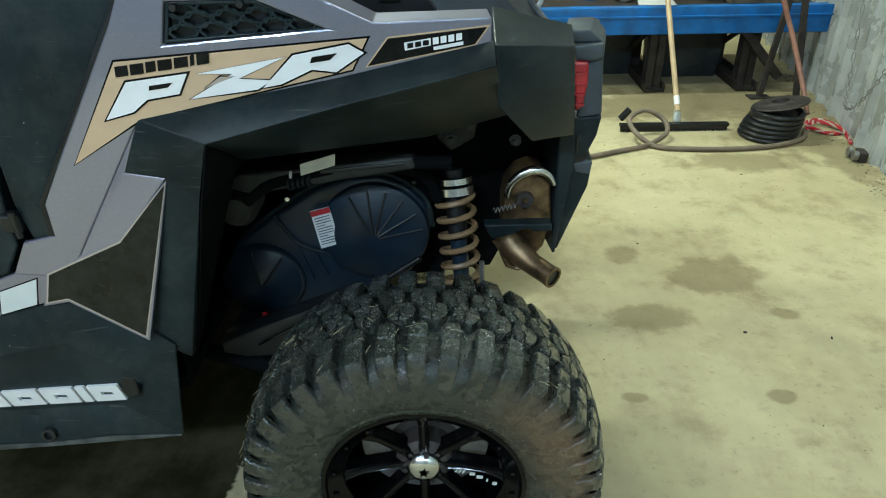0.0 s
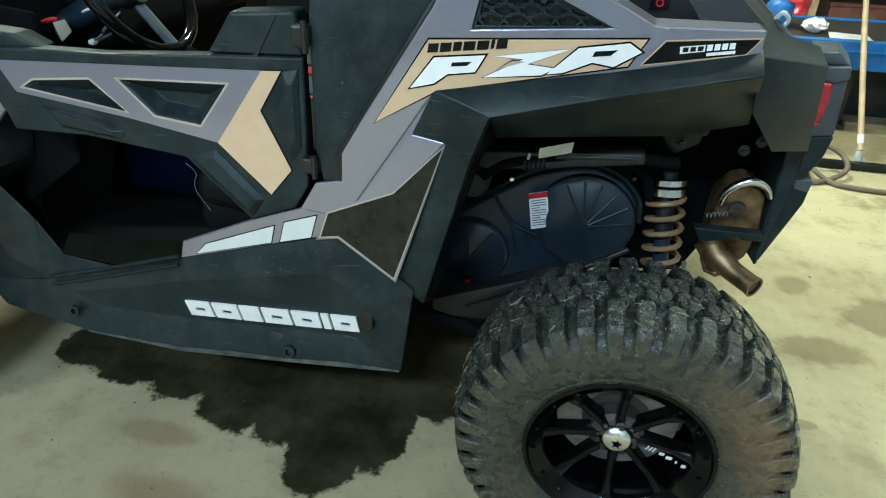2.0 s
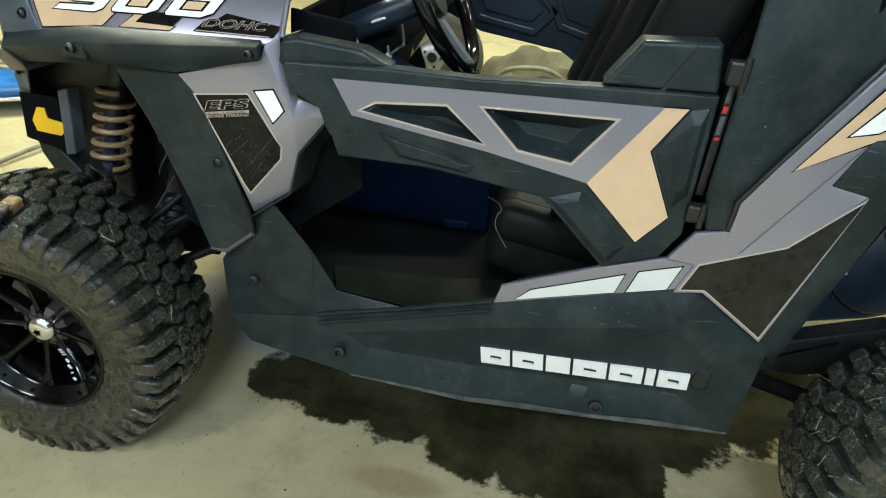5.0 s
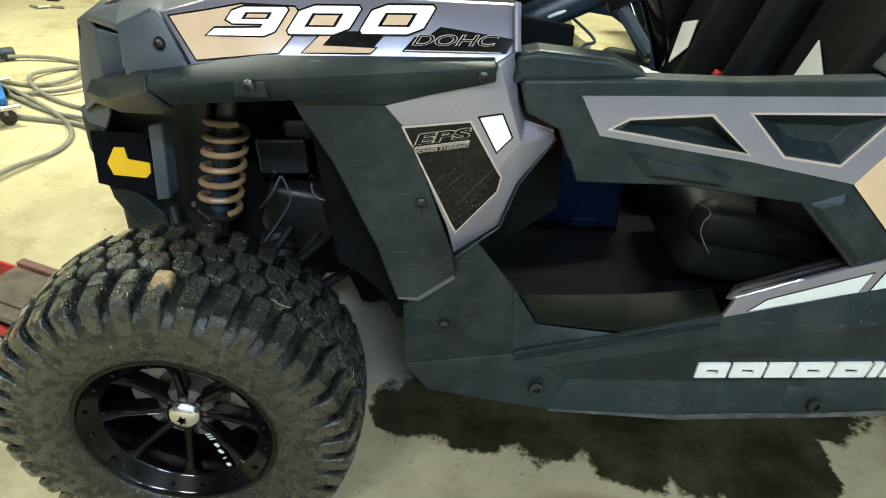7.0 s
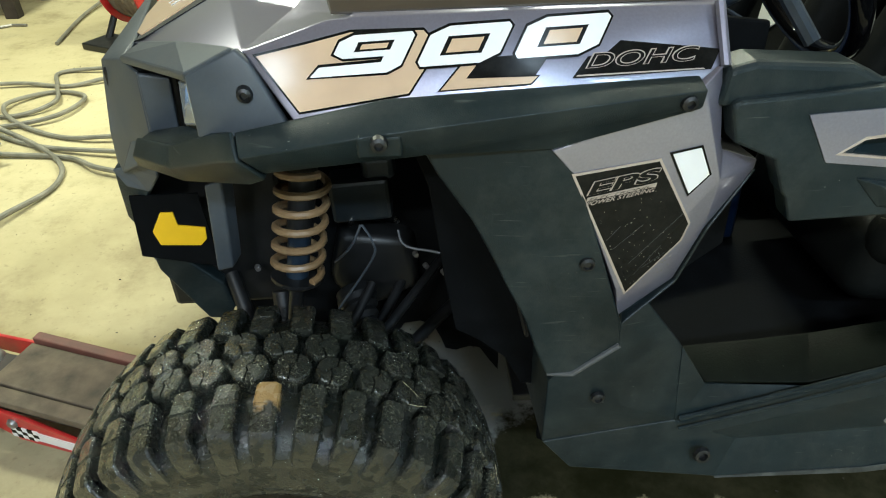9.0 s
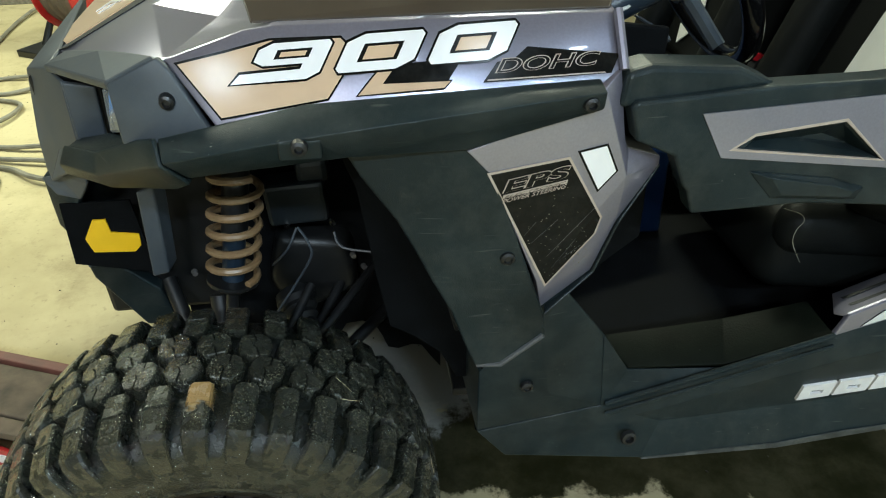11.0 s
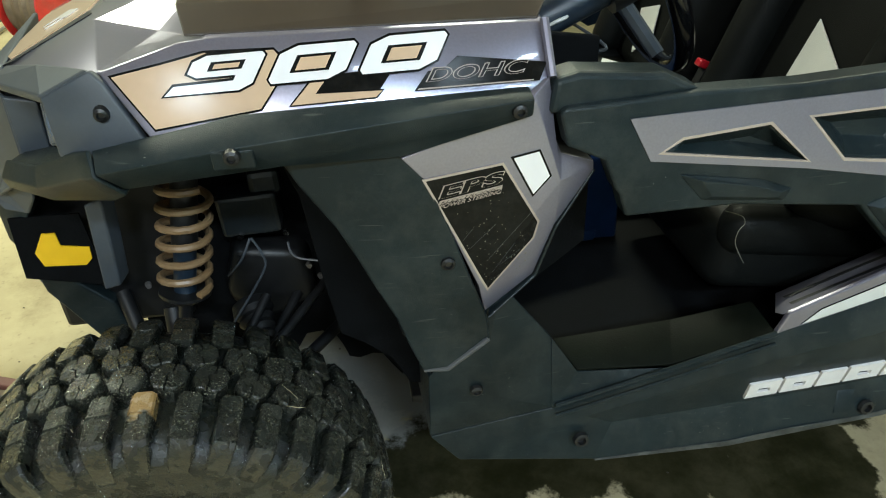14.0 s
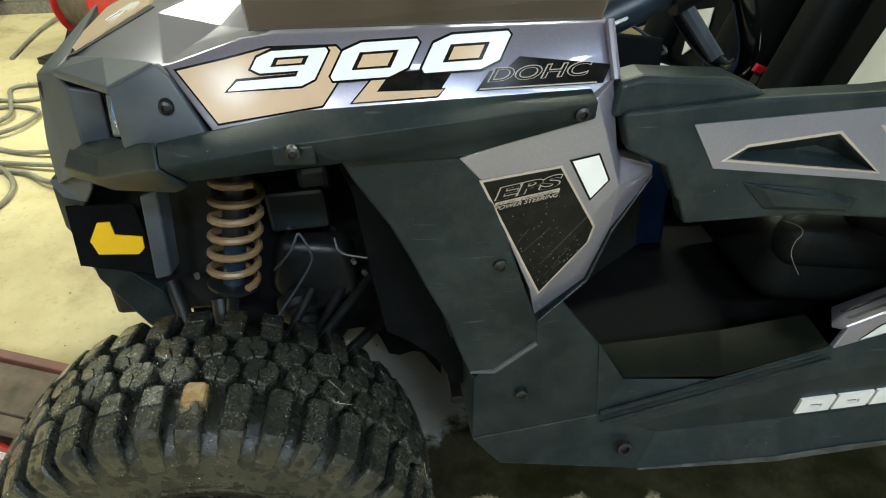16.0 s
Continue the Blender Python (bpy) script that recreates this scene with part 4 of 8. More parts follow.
part("chalky_edge", shell([p for k, (x, y, z) in enumerate(LIP) for p in ((x, y, z - 0.001), (x, y + 0.0035, z + (0.002, 0.011, 0.007, 0.012, 0.009, 0.006, 0.001)[k]))], [(2 * k, 2 * k + 1, 2 * k + 3, 2 * k + 2) for k in range(6)], 0.003, 0.001, 1), CHALK, rocker, "chalky worn lower edge")
for dy, dz, rr in ((0.0, 0.004, 0.0050), (-0.006, -0.014, 0.0035)):
    part("top_ridge", tube(bmesh.new(), [(-1.372, 0.100 + dy, 0.456 + dz), (-1.18, 0.094 + dy, 0.517 + dz), (-0.998, 0.090 + dy, 0.577 + dz)], rr, 8), PLASTIC, rocker, smooth=True)
part("side_boss", hull(slab([(-0.572, 0.512), (-0.545, 0.505), (-0.545, 0.462), (-0.566, 0.452), (-0.580, 0.470)], 0.088, 0.012), 0.004), BLACK, rocker)
part("front_upright", shell(
    [(-1.375, 0.104, 0.452), (-1.591, 0.114, 0.407), (-1.593, 0.112, 0.555), (-1.564, 0.104, 0.600), (-1.477, 0.110, 0.724), (-1.388, 0.120, 0.604),
     (-1.475, 0.100, 0.50), (-1.50, 0.098, 0.62), (-1.595, 0.30, 0.40), (-1.60, 0.30, 0.56)],
    [(0, 6, 5), (5, 6, 7, 4), (6, 1, 2, 3, 7), (0, 1, 6), (3, 4, 7), (1, 2, 9, 8)], 0.006, 0.006, 3), PLASTIC, rocker, smooth=True)
part("step", shell(
    [(-1.378, 0.102, 0.452), (-0.994, 0.092, 0.574), (-1.388, 0.120, 0.604), (-1.335, 0.117, 0.520), (-1.17, 0.105, 0.516)],
    [(0, 1, 4), (0, 4, 3), (0, 3, 2)], 0.006, 0.004, 2), PLASTIC, rocker, smooth=True)
part("step_tread", shell([(-1.17, 0.106, 0.516), (-0.994, 0.093, 0.574), (-0.985, 0.18, 0.570), (-1.14, 0.18, 0.546), (-1.25, 0.18, 0.538), (-1.365, 0.18, 0.532), (-1.335, 0.118, 0.520), (-0.985, 0.19, 0.45), (-1.14, 0.19, 0.45), (-1.25, 0.19, 0.45), (-1.365, 0.19, 0.45)], [(0, 1, 2, 3), (0, 3, 4), (0, 4, 5, 6), (2, 7, 8, 3), (3, 8, 9, 4), (4, 9, 10, 5)], 0.006, 0.003, 2), SILL, rocker, "olive-black step tread, darkened in colour to mute its light", smooth=True)
for x, z, r in ((-1.320, 0.376, 0.013), (-0.749, 0.366, 0.014)):
    bm = bmesh.new()
    lathe(bm, [(0, 0.004), (r * 0.55, 0.004), (r * 0.6, -0.004), (r, -0.003), (r * 1.15, 0.004)], pose(x, 0.0865 if x < -1 else 0.0795, z, -14, 0, 0), 16)
    part("bolt", bm, BLACK, rocker)
POCKET = [(-0.806, 0.1030, 0.398), (-0.735, 0.1030, 0.402), (-0.722, 0.0820, 0.362), (-0.815, 0.0820, 0.356)]
part("bolt_pocket", hull(POCKET + [(x, y + 0.02, z) for x, y, z in POCKET], 0.003), PLASTIC, rocker, smooth=True)
x0 = -1.003
for i, w in enumerate((0.062, 0.064, 0.050, 0.068, 0.066, 0.018, 0.060)):
    zb = 0.411 + 0.078 * (x0 + 1.0)
    h = 0.046
    s = 0.005
    body = [(x0, zb), (x0 + w, zb + 0.078 * w), (x0 + w - s, zb + 0.078 * w + h), (x0 - s, zb + h)]
    hole = [] if i in (2, 5) else [[(x0 + w * 0.3, zb + 0.017), (x0 + w * 0.68, zb + 0.017), (x0 + w * 0.66, zb + 0.029), (x0 + w * 0.28, zb + 0.029)]]
    sticker("white_bar", body, rocker_y, WHITE, rocker, 0.006, 0.006, hole)
    x0 += w + 0.006

# front side panel, silver
FOLD_A, FOLD_B = (-1.411, 0.906), (-1.520, 0.745)
EPS = [(x, eps_y(x, z), z) for x, z in ((-1.627, 0.962), (-1.466, 1.010), (-1.458, 1.030), FOLD_A, FOLD_B, (-1.596, 0.926))]
EPS += [(-1.434, 0.112, 1.046), (-1.437, 0.121, 1.004), (-1.407, 0.118, 0.938), (-1.358, 0.120, 0.921), (-1.352, 0.130, 0.902)]
EPS += [(x, eps_y(x, z), z) for x, z in ((-1.408, 0.828), (-1.431, 0.740), (-1.506, 0.687))]
side = part("front_side_panel", shell(EPS, [(0, 1, 2, 3, 4, 5), (2, 6, 7, 8, 3), (3, 8, 9, 10), (3, 10, 11), (3, 11, 12), (3, 12, 13, 4)], 0.022, 0.0035, 3), SILVER, car, "silver front side panel with power-steering decal", smooth=True)
DECAL = [(-1.596, 0.927), (-1.495, 0.939), (-1.445, 0.855), (-1.438, 0.843), (-1.442, 0.816), (-1.505, 0.738), (-1.513, 0.755)]
decal = sticker("dark_decal", DECAL[:3] + DECAL[6:], eps_y, INK, side, 0.002, 0.0015, label="scratched gloss black decal")
sticker("decal_fold", DECAL[2:], eps_y, INK, decal, 0.002, 0.0015)
sticker("beige_edge", inset(DECAL, -0.0032), eps_y, PINK, decal, 0.0016, 0.0012, holes=[inset(DECAL, 0.0004)])
outlined("white_block", [(-1.480, 0.947), (-1.446, 0.953), (-1.428, 0.916), (-1.449, 0.891)], eps_y, WHITE, INK, side, 0.0028, 0.002)
part("return_edge", shell([(-1.352, 0.131, 0.902), (-1.408, 0.107, 0.828), (-1.431, 0.112, 0.740), (-1.506, 0.088, 0.687), (-1.345, 0.20, 0.885), (-1.396, 0.20, 0.815), (-1.418, 0.20, 0.735), (-1.47, 0.20, 0.69)],
                          [(0, 1, 5, 4), (1, 2, 6, 5), (2, 3, 7, 6)], 0.004, 0.003), PLASTIC, side)
part("neck_return", shell([(-1.434, 0.113, 1.046), (-1.437, 0.122, 1.004), (-1.407, 0.119, 0.938), (-1.358, 0.121, 0.921), (-1.420, 0.19, 1.046), (-1.424, 0.19, 1.000), (-1.398, 0.19, 0.925), (-1.350, 0.19, 0.908)],
                          [(0, 1, 5, 4), (1, 2, 6, 5), (2, 3, 7, 6)], 0.004, 0.003), BLACK, side)

flare = part("front_fender_flare", shell(
    [(-1.985, 0.105, 0.992), (-1.813, 0.108, 1.024), (-1.464, 0.103, 1.040), (-1.461, 0.084, 1.007), (-1.626, 0.082, 0.965), (-1.773, 0.086, 0.962), (-1.960, 0.10, 0.940),
     (-1.978, 0.074, 0.974), (-1.813, 0.064, 1.001), (-1.464, 0.074, 1.033), (-1.773, 0.24, 0.95), (-1.96, 0.26, 0.93)],
    [(0, 1, 8, 7), (1, 2, 9, 8), (2, 3, 9), (7, 8, 5, 6), (8, 9, 3, 4, 5), (6, 5, 10, 11)], 0.005, 0.006, 3), PLASTIC, car, "dark dirty plastic front fender flare", smooth=True)
for x, y, z in ((-1.823, 0.066, 0.990), (-1.481, 0.080, 1.018)):
    bm = bmesh.new()
    lathe(bm, [(0, -0.004), (0.0042, -0.004), (0.005, -0.009), (0.009, -0.007), (0.0105, 0.002)], pose(x, y, z), 14)
    part("bolt", bm, BLACK, flare)
    part("boss", block(bmesh.new(), (0.050, 0.012, 0.030) if x < -1.6 else (0.030, 0.010, 0.026), pose(x, y + 0.0088, z - (0.006 if x < -1.6 else 0.001), 14, 0, 0), 0.004, 3), PLASTIC, flare)
LEG = [(-1.775, 0.958), (-1.757, 0.922), (-1.715, 0.858), (-1.691, 0.808), (-1.668, 0.755), (-1.641, 0.698), (-1.622, 0.640), (-1.604, 0.592), (-1.566, 0.590), (-1.500, 0.645), (-1.506, 0.690), (-1.590, 0.925), (-1.624, 0.965)]
leg = part("flare_leg", panel(LEG, lambda x, z: 0.086 - 0.13 * (x + 1.59) if x < -1.59 else 0.086, 0.012, 0.004, segments=3), PLASTIC, car, "scuffed dark plastic fender leg")
part("leg_hem", tube(bmesh.new(), [(-1.602, 0.092, 0.592), (-1.565, 0.086, 0.594), (-1.503, 0.085, 0.648)], 0.0045, 8), BOX, leg, smooth=True)
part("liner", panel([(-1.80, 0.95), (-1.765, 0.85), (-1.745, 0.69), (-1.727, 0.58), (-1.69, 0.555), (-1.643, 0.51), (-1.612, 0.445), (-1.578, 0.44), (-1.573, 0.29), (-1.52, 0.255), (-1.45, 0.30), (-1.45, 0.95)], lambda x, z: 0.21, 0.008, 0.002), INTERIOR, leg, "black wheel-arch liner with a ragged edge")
for x, y, z in ((-1.566, 0.088, 0.795), (-1.515, 0.098, 0.525)):
    bm = bmesh.new()
    lathe(bm, [(0, -0.003), (0.005, -0.003), (0.006, -0.006), (0.010, -0.004), (0.011, 0.002)], pose(x, y, z), 12)
    part("bolt", bm, BLACK, leg)

# hood: side skin, top skin
hood = part("hood", shell(
    [(-1.971, 0.159, 1.065), (-1.916, 0.106, 1.000), (-1.464, 0.104, 1.030), (-1.431, 0.117, 1.046), (-1.434, 0.161, 1.101), (-1.847, 0.177, 1.094),
     (-1.43, 0.42, 1.150), (-1.85, 0.42, 1.135), (-2.03, 0.38, 1.07), (-1.43, MID, 1.175), (-1.85, MID, 1.150), (-2.06, MID, 1.075), (-2.24, MID, 0.985), (-2.185, 0.41, 1.0), (-2.045, 0.19, 1.048), (-1.935, 0.335, 1.062), (-1.880, 0.179, 1.0895)],
    [(0, 1, 2, 3, 4, 5, 16), (5, 4, 6, 7), (0, 16, 15), (16, 5, 15), (5, 7, 15), (7, 8, 15), (8, 0, 15), (7, 6, 9, 10), (8, 7, 10, 11), (8, 11, 12, 13), (0, 8, 13, 14)], 0.005, 0.003, 2), SILVER, car, "glossy silver hood with tan and white graphics", smooth=True)
outlined("tan_flash", [(-1.956, 1.060), (-1.910, 1.010), (-1.788, 1.025), (-1.752, 1.066), (-1.768, 1.081), (-1.850, 1.080), (-1.900, 1.070)], hood_y, TAN, INK, hood, 0.0022, 0.002)
outlined("tan_flash", [(-1.752, 1.027), (-1.651, 1.032), (-1.643, 1.038), (-1.723, 1.037), (-1.707, 1.053), (-1.726, 1.050)], hood_y, TAN, INK, hood, 0.002, 0.002)
sticker("black_flash", [(-1.720, 1.0385), (-1.645, 1.0395), (-1.626, 1.060), (-1.703, 1.055)], hood_y, INK, hood, 0.0026)
sticker("black_flash", [(-1.604, 1.036), (-1.448, 1.042), (-1.436, 1.060), (-1.547, 1.069), (-1.567, 1.056), (-1.585, 1.055)], hood_y, INK, hood, 0.0026)
outlined("beige_line", [(-1.600, 1.0375), (-1.455, 1.0425), (-1.456, 1.0435), (-1.598, 1.0388)], hood_y, PINK, INK, hood, 0.0008, 0.0032)


def digit(x, z, w, h, kind):
    """A squared, slanted numeral with cut corners on the hood's flank."""
    s, t = 0.66 * h, 0.045

    def at(u, v):
        return (x + u * w + s * v, z + v * h + t * u * w)

    outer = [at(0.0, 0.12), at(0.06, 0.0), at(0.80, 0.0), at(1.0, 0.22), at(1.0, 0.90), at(0.94, 1.0), at(0.20, 1.0), at(0.0, 0.80)]
    if kind == 0:
        outlined("white_numeral", outer, hood_y, WHITE, INK, hood, 0.0024, 0.0038)
        sticker("numeral_eye", [at(0.24, 0.26), at(0.76, 0.26), at(0.76, 0.74), at(0.24, 0.74)], hood_y, INK, hood, 0.0045)
        sticker("numeral_eye", [at(0.30, 0.33), at(0.70, 0.33), at(0.70, 0.67), at(0.30, 0.67)], hood_y, TAN, hood, 0.0055)
    else:
        outer = [at(-0.12, 0.0), at(0.86, 0.0), at(1.0, 0.16), at(1.0, 0.90), at(0.94, 1.0), at(0.20, 1.0), at(0.05, 0.85), at(0.05, 0.55), at(0.20, 0.42), at(0.72, 0.42), at(0.72, 0.27), at(-0.06, 0.24)]
        outlined("white_numeral", outer, hood_y, WHITE, INK, hood, 0.0024, 0.0038)
        sticker("numeral_eye", [at(0.30, 0.58), at(0.76, 0.58), at(0.76, 0.82), at(0.30, 0.82)], hood_y, INK, hood, 0.0045)
        sticker("numeral_eye", [at(0.36, 0.64), at(0.70, 0.64), at(0.70, 0.76), at(0.36, 0.76)], hood_y, TAN, hood, 0.0055)


digit(-1.887, 1.041, 0.088, 0.036, 9)
digit(-1.779, 1.0485, 0.090, 0.0355, 0)
digit(-1.670, 1.0545, 0.092, 0.036, 0)


def lettering(text, x, z, height, width, slope, f, mat, parent, d=0.004, shear=0.35, fat=0.0):
    """Words in the built-in font laid on a panel; fat strokes spread past the given box, so that an edge can show round thin ones."""
    def word_mesh(stroke):
        cu = bpy.data.curves.new("words", "FONT")
        cu.body, cu.size, cu.shear, cu.offset = text, 1.0, shear, stroke
        tmp = bpy.data.objects.new("words", cu)
        me = bpy.data.meshes.new_from_object(tmp)
        bpy.data.objects.remove(tmp)
        return me

    plain, me = word_mesh(0.0), word_mesh(fat)
    xs, zs = [v.co.x for v in plain.vertices], [v.co.y for v in plain.vertices]
    bpy.data.meshes.remove(plain)
    lo, hi, bot, top = min(xs), max(xs), min(zs), max(zs)
    bm = bmesh.new()
    bm.from_mesh(me)
    bpy.data.meshes.remove(me)
    for v in bm.verts:
        u, w = (v.co.x - lo) / (hi - lo), (v.co.y - bot) / (top - bot)
        px, pz = x + u * width, z + w * height + slope * u * width
        v.co = (px, f(px, pz) - d, pz)
    return part("lettering", bm, mat, parent, text)


lettering("DOHC", -1.588, 1.0452, 0.0128, 0.128, 0.045, hood_y, PINK, hood, 0.0036, fat=0.030)
lettering("DOHC", -1.588, 1.0452, 0.0128, 0.128, 0.045, hood_y, INK, hood, 0.0044, fat=-0.004)
lettering("EPS", -1.577, 0.9012, 0.0165, 0.083, 0.165, eps_y, PINK, side, 0.0036, fat=0.050, shear=0.16)
lettering("EPS", -1.577, 0.9012, 0.0165, 0.083, 0.165, eps_y, INK, side, 0.0044, fat=0.022, shear=0.16)
sticker("beige_bar", [(-1.579, 0.8915), (-1.494, 0.9055), (-1.4935, 0.9105), (-1.578, 0.8965)], eps_y, PINK, side, 0.0034, 0.001)
lettering("ELECTRONIC", -1.577, 0.8925, 0.0035, 0.081, 0.165, eps_y, INK, side, 0.0042)
lettering("POWER STEERING", -1.579, 0.8845, 0.0058, 0.085, 0.165, eps_y, PINK, side, 0.003, fat=0.008)
# scratches and grit on the dark decal
rs = random.Random(21)
for xa, za, xb, zb in ((-1.51, 0.790, -1.450, 0.862), (-1.535, 0.815, -1.500, 0.850), (-1.545, 0.83, -1.53, 0.85), (-1.500, 0.770, -1.470, 0.815), (-1.49, 0.78, -1.46, 0.80)):
    part("scratch", tube(bmesh.new(), [(xa, eps_y(xa, za) - 0.002, za), (xb, eps_y(xb, zb) - 0.002, zb)], [0.0002, 0.0003], 4), BOX, decal)
bm = bmesh.new()
for k in range(90):
    u, v = rs.random(), rs.random() ** 0.6
    x, z = -1.585 + 0.08 * v + (0.115 - 0.055 * v) * u, 0.89 - 0.145 * v + 0.02 * u
    bmesh.ops.create_icosphere(bm, subdivisions=1, radius=rs.uniform(0.0003, 0.0009), matrix=Matrix.Translation((x, eps_y(x, z) - 0.002, z)))
grit = part("grit", bm, CORD, decal, "pale grit stuck to the decal")
grit["kind"] = "stuff"

# cowl behind the hood and the tan centre graphic
def hood_top(x, y, up=0.003):
    """Point on the hood's front slope."""
    return (x, y, (y + 76.6177 + 17.60656 * x) / 38.55738 + up)


part("tan_centre_flash", shell([hood_top(-2.178, 0.425), hood_top(-2.075, 0.49), hood_top(-2.060, 0.76), hood_top(-2.228, 0.74), hood_top(-2.215, 0.50)], [(0, 1, 2, 3, 4)], 0.002, 0, 2, (0, 0, 1)), TAN, hood, "tan hood centre flash")
for quad in ([(-2.122, 0.535), (-2.108, 0.56), (-2.135, 0.60), (-2.150, 0.575)], [(-2.150, 0.575), (-2.135, 0.60), (-2.160, 0.585), (-2.172, 0.565)], [(-2.140, 0.535), (-2.128, 0.550), (-2.150, 0.545), (-2.158, 0.530)]):
    part("white_stroke", shell([hood_top(x, y, 0.005) for x, y in quad], [(0, 1, 2, 3)], 0.0015, 0, 2, (0, 0, 1)), WHITE, hood)
part("hood_seam", shell([hood_top(-2.185, 0.410, 0.002), hood_top(-2.165, 0.395, 0.002), hood_top(-2.05, 0.440, 0.002), hood_top(-2.065, 0.480, 0.002)], [(0, 1, 2, 3)], 0.002, 0, 2, (0, 0, 1)), BLACK, hood, "dark gap beside the hood centre")
part("cowl", shell([(-1.872, 0.186, 1.096), (-1.44, 0.168, 1.104), (-1.42, 0.20, 1.125), (-1.885, 0.235, 1.122), (-1.40, MID, 1.20), (-1.88, MID, 1.165)], [(0, 1, 2, 3), (3, 2, 4, 5)], 0.004, 0.003),
            COWL, car, "glossy dark brown cowl cover")
part("cage_foot", tube(bmesh.new(), [(-1.66, 0.30, 1.10), (-1.60, 0.30, 1.28), (-1.50, 0.31, 1.62)], 0.025, 16), GLOSS_BLACK, car, "black roll-cage tube", smooth=True)
part("cage_foot_base", block(bmesh.new(), (0.09, 0.07, 0.03), pose(-1.66, 0.30, 1.135), 0.006), BLACK, car)
part("cowl_edge", tube(bmesh.new(), [(-1.435, 0.155, 1.105), (-1.432, 0.112, 1.045)], 0.006, 8), SILVER, hood)

# headlight surround, brow and lamp
cover = part("headlight_cover", shell(
    [(-2.040, 0.150, 1.042), (-1.978, 0.150, 1.071), (-1.964, 0.146, 1.056), (-1.928, 0.124, 0.990), (-1.985, 0.130, 0.973), (-2.040, 0.147, 0.966)],
    [(0, 1, 2, 3, 4, 5)], 0.012, 0.004, 3), GREY, car, "grey-blue plastic headlight surround", smooth=True)
TOP = [(-2.186, 0.345, 1.002), (-2.040, 0.150, 1.044), (-1.978, 0.152, 1.073), (-2.070, 0.25, 1.051), (-2.150, 0.35, 1.021)]
part("brow", hull(TOP + [(x, y + 0.004, z - 0.012) for x, y, z in TOP], 0.003), GREY, cover)
bm = bmesh.new()
lathe(bm, [(0, -0.003), (0.004, -0.003), (0.0048, -0.007), (0.0085, -0.005), (0.0105, 0.004)], pose(-1.973, 0.138, 1.022), 14)
part("bolt", bm, BLACK, cover)
lamp = part("headlight", hull([(-2.044, 0.168, 1.030), (-2.044, 0.166, 0.972), (-2.072, 0.222, 1.012), (-2.078, 0.222, 0.948), (-2.03, 0.25, 1.02), (-2.03, 0.25, 0.955)], 0.005), LENS, car, "clear headlight lens strip")
part("lamp_well", hull([(-2.112, 0.316, 0.988), (-2.116, 0.316, 0.902), (-2.076, 0.230, 1.012), (-2.080, 0.230, 0.944), (-2.06, 0.36, 0.99), (-2.06, 0.36, 0.90)], 0.001), INTERIOR, lamp)
part("recess_panel", shell([(-2.151, 0.30, 0.992), (-2.110, 0.305, 0.982), (-2.116, 0.305, 0.900), (-2.156, 0.30, 0.897)], [(0, 1, 2, 3)], 0.01, 0.003), GREY, lamp)
nose = part("nose_bumper", shell(
    [(-2.258, 0.45, 0.963), (-2.279, 0.45, 0.846), (-2.285, 0.45, 0.776), (-2.195, 0.37, 0.990), (-2.216, 0.37, 0.859), (-2.244, 0.37, 0.808), (-2.152, 0.302, 0.993), (-2.158, 0.302, 0.895), (-2.185, 0.41, 1.003), (-2.27, MID, 0.985), (-2.30, MID, 0.85), (-2.31, MID, 0.78)],
    [(0, 3, 4, 1), (1, 4, 5, 2), (3, 6, 7, 4), (8, 3, 0), (8, 0, 9), (0, 1, 10, 9), (1, 2, 11, 10)], 0.006, 0.005, 3, (-1, -1, 0)), GREY, car, "grey-blue plastic nose panel", smooth=True)
part("cheek", shell([(-2.216, 0.372, 0.862), (-2.154, 0.304, 0.905), (-2.168, 0.285, 0.868), (-2.246, 0.372, 0.806)], [(0, 1, 2, 3)], 0.006, 0.003), GREY, nose)
FL = [(-1.985, 0.105, 0.992), (-2.010, 0.130, 0.980), (-2.097, 0.215, 0.926), (-2.164, 0.285, 0.905),
      (-1.978, 0.082, 0.970), (-2.004, 0.112, 0.955), (-2.094, 0.195, 0.905), (-2.168, 0.265, 0.890),
      (-1.960, 0.100, 0.940), (-1.985, 0.130, 0.918), (-2.087, 0.205, 0.885), (-2.171, 0.275, 0.874),
      (-1.96, 0.26, 0.93), (-1.98, 0.28, 0.91), (-2.08, 0.33, 0.88), (-2.165, 0.36, 0.87)]
part("flare_front", shell(FL, [(4 * r + k, 4 * r + k + 1, 4 * r + k + 5, 4 * r + k + 4) for r in range(3) for k in range(3)], 0.006, 0.005, 3), PLASTIC, flare, smooth=True)
part("flare_shelf", shell([(-2.010, 0.130, 0.980), (-2.097, 0.215, 0.926), (-2.164, 0.285, 0.905), (-2.156, 0.31, 0.905), (-2.080, 0.235, 0.945), (-2.03, 0.152, 0.972)], [(0, 1, 4, 5), (1, 2, 3, 4)], 0.004, 0.002), PLASTIC, flare, smooth=True)
lower = part("bumper_corner", panel([(-2.272, 0.800), (-2.241, 0.812), (-2.210, 0.772), (-2.238, 0.732), (-2.236, 0.650), (-2.276, 0.705), (-2.274, 0.768)], lambda x, z: 0.385 - 0.5 * (x + 2.24), 0.12, 0.006, segments=3), PLASTIC, car, "faceted dark bumper corner", smooth=True)
part("corner_chamfer", shell([(-2.272, 0.395, 0.800), (-2.241, 0.382, 0.812), (-2.174, 0.335, 0.850), (-2.180, 0.335, 0.815), (-2.210, 0.366, 0.772), (-2.25, 0.38, 0.775)], [(0, 1, 4, 5), (1, 2, 3, 4)], 0.006, 0.003), GREY, lower)
